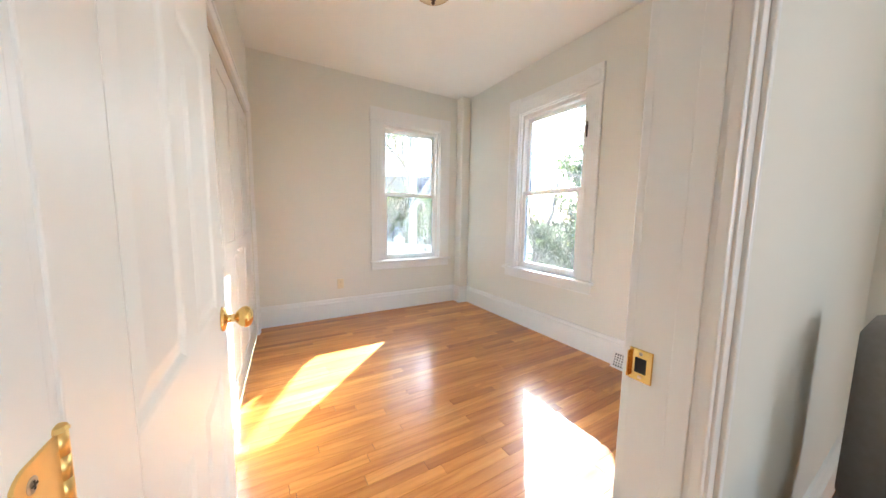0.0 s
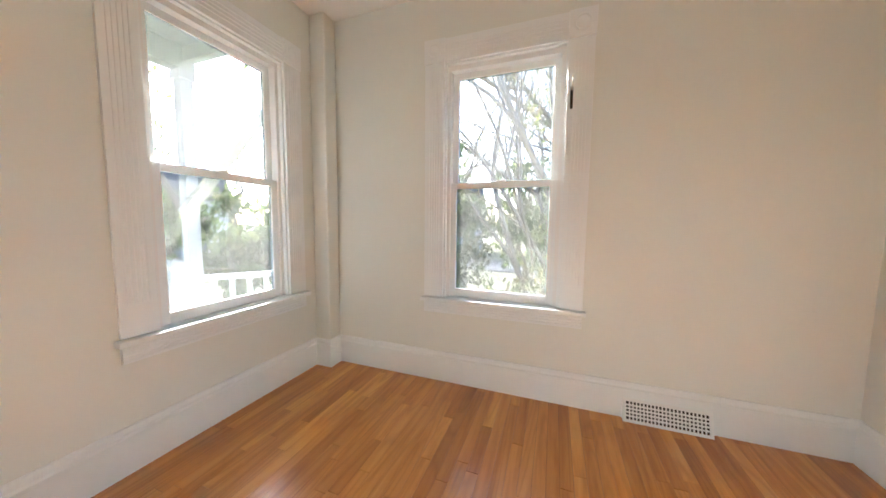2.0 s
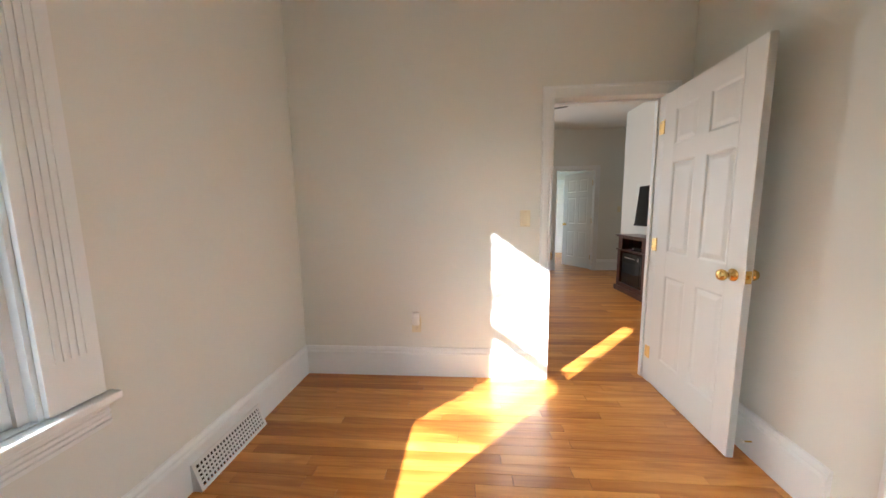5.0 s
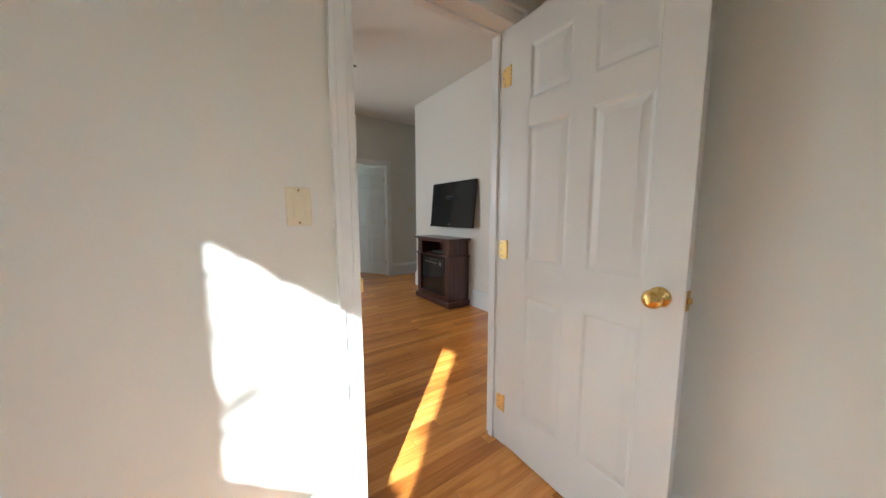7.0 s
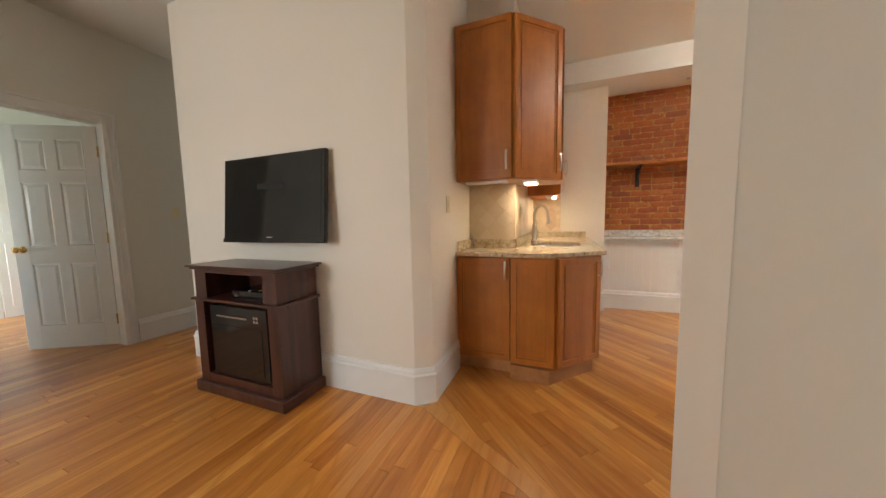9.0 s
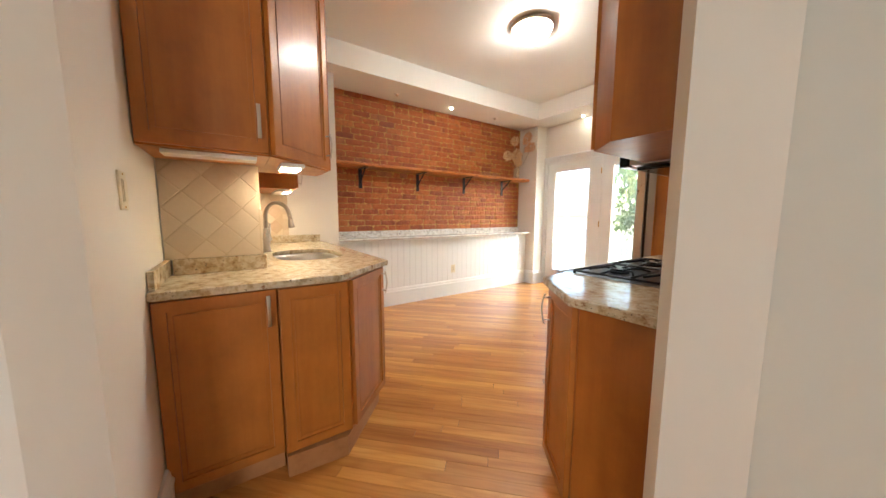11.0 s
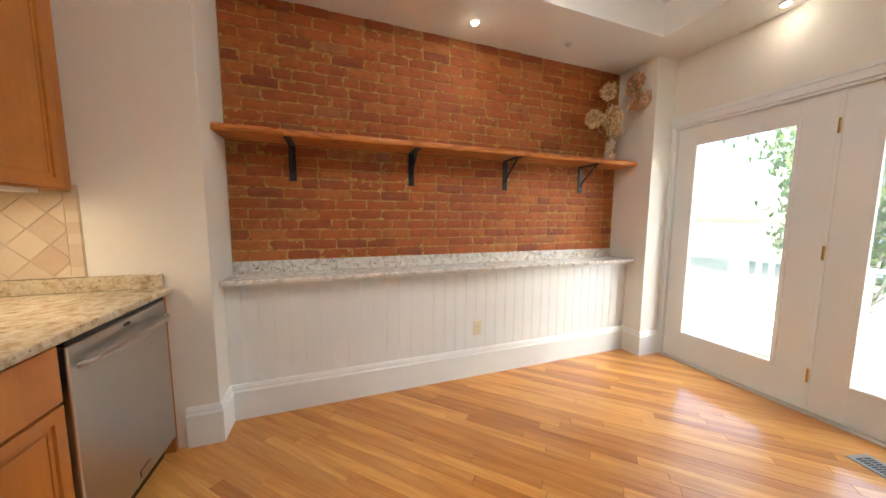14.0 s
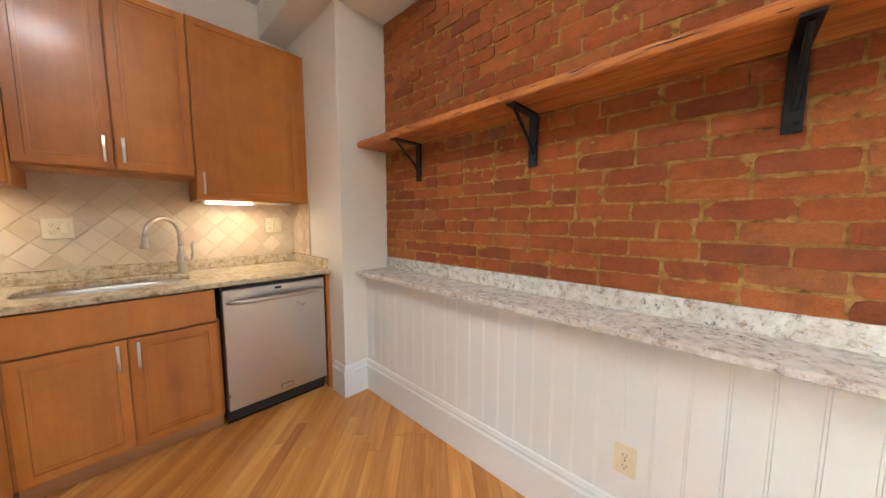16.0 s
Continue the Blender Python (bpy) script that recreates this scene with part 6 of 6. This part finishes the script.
def tree(name, x, y, z, spec, label, leaves=0, leaf_mat=None, leaf_size=0.05, seed=1, spread=0.9, depth=4):
    """Tapered limbs that fork; leaves sit near the last twigs."""
    rnd = random.Random(seed)
    ob = thing(name, x, y, z, label, "tree")
    verts, faces, tips = [], [], []

    def limb(p, d, r, length, level):
        seg = 5 if level > 1 else 4
        pts, q, dd = [p.copy()], p.copy(), d.copy()
        for k in range(seg):
            dd = (dd + Vector((rnd.gauss(0, 0.10), rnd.gauss(0, 0.10), rnd.gauss(0.03, 0.08)))).normalized()
            q = q + dd * (length / seg)
            pts.append(q.copy())
        if any(v.x < 2.85 and v.y < 4.0 for v in pts):  # no limb grows into the house
            return
        sides = 8 if level >= depth - 1 else (5 if level > 1 else 3)
        side = d.orthogonal().normalized()
        start = len(verts)
        for i, pt in enumerate(pts):
            rr = r * (1 - 0.45 * i / seg) if level else r * (1 - 0.8 * i / seg)
            dn = (pts[min(i + 1, seg)] - pts[max(i - 1, 0)]).normalized()
            side = (side - dn * side.dot(dn)).normalized()
            up = dn.cross(side)
            for s in range(sides):
                a = 2 * math.pi * s / sides
                verts.append(pt + rr * (math.cos(a) * side + math.sin(a) * up))
        for i in range(seg):
            for s in range(sides):
                a = start + i * sides
                faces.append((a + s, a + (s + 1) % sides, a + sides + (s + 1) % sides, a + sides + s))
        if level <= 1:
            tips.extend(pts[1:])
        if level == 0:
            return
        for k in range(rnd.choice((3, 4)) if level > 1 else 4):
            i = rnd.randint(2, seg) if k else seg
            nd = (dd if i == seg else (pts[i] - pts[i - 1]).normalized()) + Vector((rnd.gauss(0, spread * 0.55), rnd.gauss(0, spread * 0.55), rnd.gauss(0.12, spread * 0.35)))
            limb(pts[i], nd.normalized(), r * rnd.uniform(0.42, 0.62), length * rnd.uniform(0.55, 0.8), level - 1)

    for p, d, r, length in spec:
        limb(Vector(p), Vector(d).normalized(), r, length, depth)
    me = bpy.data.meshes.new("trunk")
    me.from_pydata([v - Vector((x, y, z)) for v in verts], [], faces)
    me.materials.append(BARK)
    o = new("trunk", me)
    o.parent = ob
    if leaves:
        lv, lf = [], []
        for k in range(leaves):
            c = rnd.choice(tips) + Vector((rnd.gauss(0, 0.12), rnd.gauss(0, 0.12), rnd.gauss(0, 0.12)))
            e = Euler((rnd.uniform(0, 6), rnd.uniform(0, 6), rnd.uniform(0, 6))).to_matrix()
            s = leaf_size * rnd.uniform(0.5, 1.2)
            b = len(lv)
            lv.extend(c - Vector((x, y, z)) + e @ Vector(v) * s for v in ((-1, 0, 0), (-0.2, -0.5, 0.1), (1, 0, 0), (-0.2, 0.5, 0.1)))
            lf.append((b, b + 1, b + 2, b + 3))
        me = bpy.data.meshes.new("crown")
        me.from_pydata(lv, [], lf)
        me.materials.append(leaf_mat)
        o = new("crown", me)
        o.parent = ob
    return ob


tree("bare_tree", 3.7, 0.15, -1.8, (((3.70, 0.15, -1.8), (0.30, 0.58, 1), 0.058, 5.8),), "pale leaning tree close to the house, nearly bare", 1500, LEAF, 0.055, 17, 0.6, 4)
tree("bare_tree", 5.2, 2.6, -1.8, (((6.6, 0.3, -1.8), (0.1, 0.36, 1), 0.13, 4.4), ((6.4, 1.5, -1.8), (0.25, 0.35, 1), 0.08, 4.2), ((7.4, -1.0, -1.8), (0.0, 0.40, 1), 0.12, 5.2), ((6.9, 1.0, -1.8), (-0.05, 0.22, 1), 0.07, 5.0), ((7.0, -0.3, -1.8), (0.05, 0.45, 1), 0.055, 5.6), ((6.2, 0.9, -1.8), (0.12, 0.40, 1), 0.05, 5.0), ((7.8, 0.2, -1.8), (-0.1, 0.32, 1), 0.06, 5.6)), "leaning autumn tree with nearly bare limbs", 9000, LEAF, 0.06, 3, 0.9, 5)
tree("bare_tree", 6.5, 5.5, -1.8, (((7.5, 4.2, -1.8), (0.0, -0.25, 1), 0.11, 3.2), ((7.0, 6.5, -1.8), (0.1, 0.1, 1), 0.10, 3.0)), "slender tree with sparse yellow-green leaves", 5000, LEAF, 0.05, 8)
tree("bare_tree", 5.5, 10.5, -1.8, (((5.5, 10.5, -1.8), (0.0, 0.1, 1), 0.16, 3.4), ((3.6, 9.8, -1.8), (0.1, -0.1, 1), 0.12, 3.0)), "bare tree beyond the porch with sparse leaves", 2600, LEAF, 0.06, 21)
for k, (x, y, s, seed) in enumerate(((7.5, -1.8, 1.0, 31), (8.6, 1.6, 1.1, 32), (8.4, 6.2, 0.9, 33), (6.4, 8.2, 0.8, 34), (4.6, 12.5, 1.0, 35), (-1.6, 11.5, 1.2, 36), (-4.5, 12.0, 1.2, 37), (1.8, 11.0, 0.9, 38))):
    tree("evergreen_tree", x, y, -1.8, (((x, y, -1.8), (0.05, 0.05, 1), 0.10 * s, 2.3 * s), ((x + 0.5, y + 0.4, -1.8), (0.2, 0.1, 1), 0.07 * s, 1.9 * s), ((x - 0.6, y - 0.3, -1.8), (-0.15, -0.2, 1), 0.07 * s, 1.8 * s)), "dense green shrubby tree behind the house", 7000, EVERG, 0.115, seed, 1.3, 3)
tree("low_shrub", 4.4, 0.9, -1.7, [((4.9 + 0.5 * math.cos(k), 0.9 + 1.4 * math.sin(k * 1.7), -1.7), (0.3 * math.cos(k * 2), 0.4 * math.sin(k * 3), 1), 0.014, 0.95) for k in range(9)], "tangled low shrub with yellow leaves and thin stems", 4200, LEAF, 0.07, 44, 0.9, 3)


def house(x, y, z, wide, deep, high, turn, label):
    ob = thing("far_house", x, y, z, label, "house", "houses across the road")
    m = pose(x, y, z, 0, 0, turn)
    part("walls", moved(box(B(), -wide / 2, wide / 2, 0, deep, 0, high), m), SIDING, ob)
    bm = B()
    vs = [bm.verts.new(p) for p in ((-wide / 2 - 0.3, -0.3, high), (wide / 2 + 0.3, -0.3, high), (wide / 2 + 0.3, deep + 0.3, high), (-wide / 2 - 0.3, deep + 0.3, high), (-wide / 2 - 0.3, deep / 2, high + deep * 0.4), (wide / 2 + 0.3, deep / 2, high + deep * 0.4))]
    for f in ((0, 1, 5, 4), (2, 3, 4, 5), (1, 2, 5), (3, 0, 4), (3, 2, 1, 0)):
        bm.faces.new([vs[i] for i in f])
    part("roof", moved(bm, m), ROOF, ob)
    rows = 2 if high > 4 else 1
    for r in range(rows):
        for k in range(int(wide / 1.7)):
            a = -wide / 2 + 0.8 + k * 1.7
            fr = part("window", moved(box(B(), a - 0.08, a + 0.88, -0.06, 0, 0.9 + r * 2.6, 2.4 + r * 2.6, 0.02), m), TRIM, ob)
            part("pane", moved(box(B(), a, a + 0.8, -0.075, -0.062, 0.98 + r * 2.6, 2.32 + r * 2.6), m), BLUEG, fr)


house(30, 13, -2.6, 9, 7, 5.4, -70, "white two-storey clapboard house across the road")
house(33, -2, -2.6, 10, 8, 5.2, -90, "pale clapboard house across the road")
house(14, 30, -2.6, 10, 8, 5.4, -25, "grey roofed clapboard house beyond the yard")
house(-8, 30, -2.6, 10, 8, 5.4, 5, "pale clapboard house behind the trees")

# ---- tiles ----


def clip(poly, x0, x1, z0, z1):
    for axis, lim, keep in ((0, x0, 1), (0, x1, -1), (1, z0, 1), (1, z1, -1)):
        out = []
        for i, a in enumerate(poly):
            b = poly[(i + 1) % len(poly)]
            ia, ib = (a[axis] - lim) * keep >= 0, (b[axis] - lim) * keep >= 0
            if ia:
                out.append(a)
            if ia != ib:
                s = (lim - a[axis]) / (b[axis] - a[axis])
                out.append((a[0] + s * (b[0] - a[0]), a[1] + s * (b[1] - a[1])))
        poly = out
        if len(poly) < 3:
            return []
    return poly


def tile_field(name, m, wide, z0, z1, border=False, label="tumbled travertine tiles laid diagonally"):
    """Diagonal tiles on local x and z; local -y faces the room."""
    ob = thing(name, *m.translation, label=label, category="tiles", kind="structure")
    part("grout_bed", moved(box(B(), 0, wide, -0.006, 0, z0, z1), m), GROUT, ob)
    h, gap = 0.0735, 0.0022
    if border:
        z = z0
        while z < z1 - 0.02:
            e = min(z + 0.052, z1)
            part("tile", moved(box(B(), wide - 0.05 + gap, wide - gap, -0.012, -0.006, z + gap, e - gap, 0.0), m), TILE, ob)
            z = e
    limit = wide - (0.05 if border else 0)
    for i in range(-1, int(wide / h) + 2):
        for j in range(-1, int((z1 - z0) / h) + 2):
            if (i + j) % 2:
                continue
            cx, cz, r = i * h, z0 + 0.01 + j * h, h - gap * 1.41
            poly = clip([(cx - r, cz), (cx, cz - r), (cx + r, cz), (cx, cz + r)], gap, limit - gap, z0 + gap, z1 - gap)
            if len(poly) < 3:
                continue
            area = abs(sum(a[0] * b[1] - b[0] * a[1] for a, b in zip(poly, poly[1:] + poly[:1]))) / 2
            if area < 2e-4:
                continue
            bm = B()
            fr = [bm.verts.new((x, -0.0098, z)) for x, z in [(cx + (x - cx) * 0.965, cz + (z - cz) * 0.965) for x, z in poly]]
            md = [bm.verts.new((x, -0.0088, z)) for x, z in poly]
            bk = [bm.verts.new((x, -0.006, z)) for x, z in poly]
            bm.faces.new(fr)
            for a, b in ((fr, md), (md, bk)):
                for k in range(len(poly)):
                    bm.faces.new((a[k], b[k], b[(k + 1) % len(poly)], a[(k + 1) % len(poly)]))
            part("tile", moved(bm, m), TILE, ob)


tile_field("backsplash_tiles", at_wall(-2.42, -0.49, 180), 1.58, 0.967, 1.52)
tile_field("backsplash_tiles", at_wall(-2.42, -0.855, 90), 0.365, 0.967, 1.404)
tile_field("backsplash_tiles", at_wall(-4.0, -0.485, 90), 0.33, 0.967, 1.40, True)

# ---- brick wall ----
rnd = random.Random(4)
brick_wall = thing("wall_brick", -4.38, 1.96, 0.966, "old exposed red brick wall with rough sandy mortar", "brick wall", kind="structure")


def brick_mesh(length, height, seed):
    """A hand-made brick: wavy edges, rounded and chipped corners, an uneven face."""
    r = random.Random(seed)
    bm = B()
    cols, rows = 7, 3
    fr = {}
    bow = [r.uniform(-0.0022, 0.0022) for _ in range(4)]
    chips = {(i, j): r.uniform(0.003, 0.010) if r.random() < 0.18 else r.uniform(0.0003, 0.0018) for i in (0, cols) for j in (0, rows)}
    for i in range(cols + 1):
        for j in range(rows + 1):
            u, v = i / cols, j / rows
            y, z = -length / 2 + length * u, -height / 2 + height * v
            z += bow[0] * math.sin(math.pi * u) if j == 0 else bow[1] * math.sin(math.pi * u) if j == rows else 0
            y += bow[2] * math.sin(math.pi * v) if i == 0 else bow[3] * math.sin(math.pi * v) if i == cols else 0
            edge = i in (0, cols) or j in (0, rows)
            jig = 0.0022 if edge else 0.0014
            dx = r.uniform(-1, 1) * 0.0016 - (0.0022 if edge else 0)
            if (i, j) in chips:
                k = chips[i, j]
                y += k if i == 0 else -k
                z += 0.6 * k if j == 0 else -0.6 * k
                dx -= 0.003
            fr[i, j] = bm.verts.new((0.012 + dx, y + r.uniform(-jig, jig), z + r.uniform(-jig, jig)))
    for i in range(cols):
        for j in range(rows):
            bm.faces.new((fr[i, j], fr[i + 1, j], fr[i + 1, j + 1], fr[i, j + 1]))
    rim = [fr[i, 0] for i in range(cols + 1)] + [fr[cols, j] for j in range(1, rows + 1)] + [fr[i, rows] for i in range(cols - 1, -1, -1)] + [fr[0, j] for j in range(rows - 1, 0, -1)]
    back = [bm.verts.new((-0.012, v.co.y * 1.01, v.co.z * 1.03)) for v in rim]
    for k in range(len(rim)):
        bm.faces.new((rim[k], back[k], back[(k + 1) % len(rim)], rim[(k + 1) % len(rim)]))
    return mesh_of("brick", bm, BRICK)


# uneven mortar between the bricks
bm = B()
ny, nz = 360, 180
vs = []
for j in range(nz + 1):
    row = []
    for i in range(ny + 1):
        y, z = 0.336 + 3.248 * i / ny, 0.960 + 1.68 * j / nz
        d = 0.0020 * noise.noise(Vector((y * 9, z * 9, 1))) + 0.0050 * noise.noise(Vector((y * 38, z * 38, 5)))
        row.append(bm.verts.new((-4.3724 + d, y, z)))
    vs.append(row)
for j in range(nz):
    for i in range(ny):
        bm.faces.new((vs[j][i], vs[j][i + 1], vs[j + 1][i + 1], vs[j + 1][i]))
part("mortar", bm, MORTAR, brick_wall, "rough sandy yellow mortar", True)

FULL = [brick_mesh(0.203, 0.0605, s) for s in range(16)]
HALF = [brick_mesh(0.098, 0.0605, s + 50) for s in range(9)]
spots = []
course = 0.0695
for c in range(24):
    z = 0.966 + course * (c + 0.5) - 0.002
    header = c % 7 == 3
    y = 0.336 + (0.0 if c % 2 else -0.11) + (0.0 if not header else -0.04)
    while y < 3.58:
        n = 0.1095 if header and rnd.random() < 0.6 or rnd.random() < 0.07 else 0.2145
        mid = y + n / 2
        if mid - n / 2 > 0.33 and mid + n / 2 < 3.59:
            spots.append((z, mid, n > 0.15, n))
        elif mid > 0.33 and mid < 3.59:
            a, b = max(mid - n / 2, 0.337), min(mid + n / 2, 3.583)
            if b - a > 0.05:
                spots.append((z, (a + b) / 2, n > 0.15, b - a))
        y += n
for k, (z, y, full, n) in enumerate(spots):
    o = new("brick", rnd.choice(FULL if full else HALF))
    o.parent = brick_wall
    o.matrix_basis = pose(rnd.uniform(-0.002, 0.005), y - 1.96, z - 0.966 + rnd.uniform(-0.002, 0.002), rnd.uniform(-1.1, 1.1), rnd.uniform(-1.1, 1.1), rnd.uniform(-0.7, 0.7)) @ Matrix.Diagonal((1, (n - rnd.uniform(0.006, 0.012)) / (0.203 if full else 0.098), 1, 1))

# ---- plank floors ----


def inside(poly, x, y):
    hit = False
    for (x0, y0), (x1, y1) in zip(poly, poly[1:] + poly[:1]):
        if (y0 > y) != (y1 > y) and x < (x1 - x0) * (y - y0) / (y1 - y0) + x0:
            hit = not hit
    return hit


def cut(poly, p, n):
    """The part of a convex polygon on the side of p that n points to."""
    out = []
    for i, a in enumerate(poly):
        b = poly[(i + 1) % len(poly)]
        da, db = (a[0] - p[0]) * n[0] + (a[1] - p[1]) * n[1], (b[0] - p[0]) * n[0] + (b[1] - p[1]) * n[1]
        if da >= 0:
            out.append(a)
        if (da >= 0) != (db >= 0):
            s = da / (da - db)
            out.append((a[0] + s * (b[0] - a[0]), a[1] + s * (b[1] - a[1])))
    return out


def plank_floor(name, poly, turn, material, label, seed, wide=0.0605, most=10000):
    """Strip floor over a convex outline (counter-clockwise); boards run along the direction turn."""
    r = random.Random(seed)
    ob = thing(name, poly[0][0], poly[0][1], 0, label, "floor", kind="structure")
    part("bed", prism(B(), poly, -0.12, -0.006), SUBF, ob)
    c, s = math.cos(radians(turn)), math.sin(radians(turn))
    loc = [(x * c + y * s, -x * s + y * c) for x, y in poly]
    u0, u1 = min(p[0] for p in loc), max(p[0] for p in loc)
    v0, v1 = min(p[1] for p in loc), max(p[1] for p in loc)
    v, made = v0, 0
    while v < v1:
        u = u0 - r.uniform(0, 1.0)
        while u < u1:
            e = u + r.choice((0.35, 0.6, 0.8, 1.05, 1.3, 1.7))
            piece = [(u, v), (e, v), (e, v + wide), (u, v + wide)]
            for i, a in enumerate(loc):
                b = loc[(i + 1) % len(loc)]
                piece = cut(piece, a, (-(b[1] - a[1]), b[0] - a[0]))
                if len(piece) < 3:
                    break
            if len(piece) >= 3:
                mx, my = sum(p[0] for p in piece) / len(piece), sum(p[1] for p in piece) / len(piece)
                out = [(mx + (p[0] - mx) * (1 - 0.0010 / max(0.03, abs(p[0] - mx))), my + (p[1] - my) * (1 - 0.0006 / max(0.01, abs(p[1] - my)))) for p in piece]
                z = r.uniform(-0.0004, 0.0004)
                bm = prism(B(), [(p[0] * c - p[1] * s, p[0] * s + p[1] * c) for p in out], -0.006, z)
                part("plank", bm, material, ob)
                made += 1
            u = e
        v += wide


plank_floor("floor_bedroom", [(-0.285, 0.20), (2.44, 0.20), (2.44, 3.62), (-0.10, 3.62)], 0, OAK, "glossy honey oak strip floor", 1)
solid("floor_closet", box(B(), -0.72, -0.29, 0.30, 3.62, -0.12, -0.001), OAK, "oak floor inside the closet", "floor", "structure")
plank_floor("floor_living", [(-1.53, -3.98), (2.44, -3.98), (2.44, 0.20), (-0.70, 0.20), (-0.91, 0.20), (-1.53, -0.90)], 0, OAK, "glossy honey oak strip floor of the living room", 2)
plank_floor("floor_kitchen", [(-4.38, -0.88), (-1.575, -0.88), (-0.80, 0.42), (-0.80, 3.90), (-4.38, 3.90)], 45, OAKK, "glossy honey oak strip floor laid diagonally", 3)
plank_floor("floor_hall", [(-2.69, -3.98), (-1.532, -3.98), (-1.532, -3.05), (-2.69, -3.05)], 0, OAK, "oak strip floor of the hall", 4)
plank_floor("floor_far_room", [(-2.69, -7.2), (0.9, -7.2), (0.9, -3.982), (-2.69, -3.982)], 0, OAK, "oak strip floor of the far room", 5, 0.08)
solid("floor_border_strip", prism(B(), ((-1.511, -0.90), (-0.826, 0.25), (-0.894, 0.29), (-1.579, -0.86)), 0.0006, 0.0025), OAKL, "oak border strip at the kitchen opening", "floor", "structure")
solid("floor_border_strip", box(B(), -1.50, -0.50, -1.005, -0.94, 0.0006, 0.0022), OAKL, "oak border strip from the wall corner", "floor", "structure")
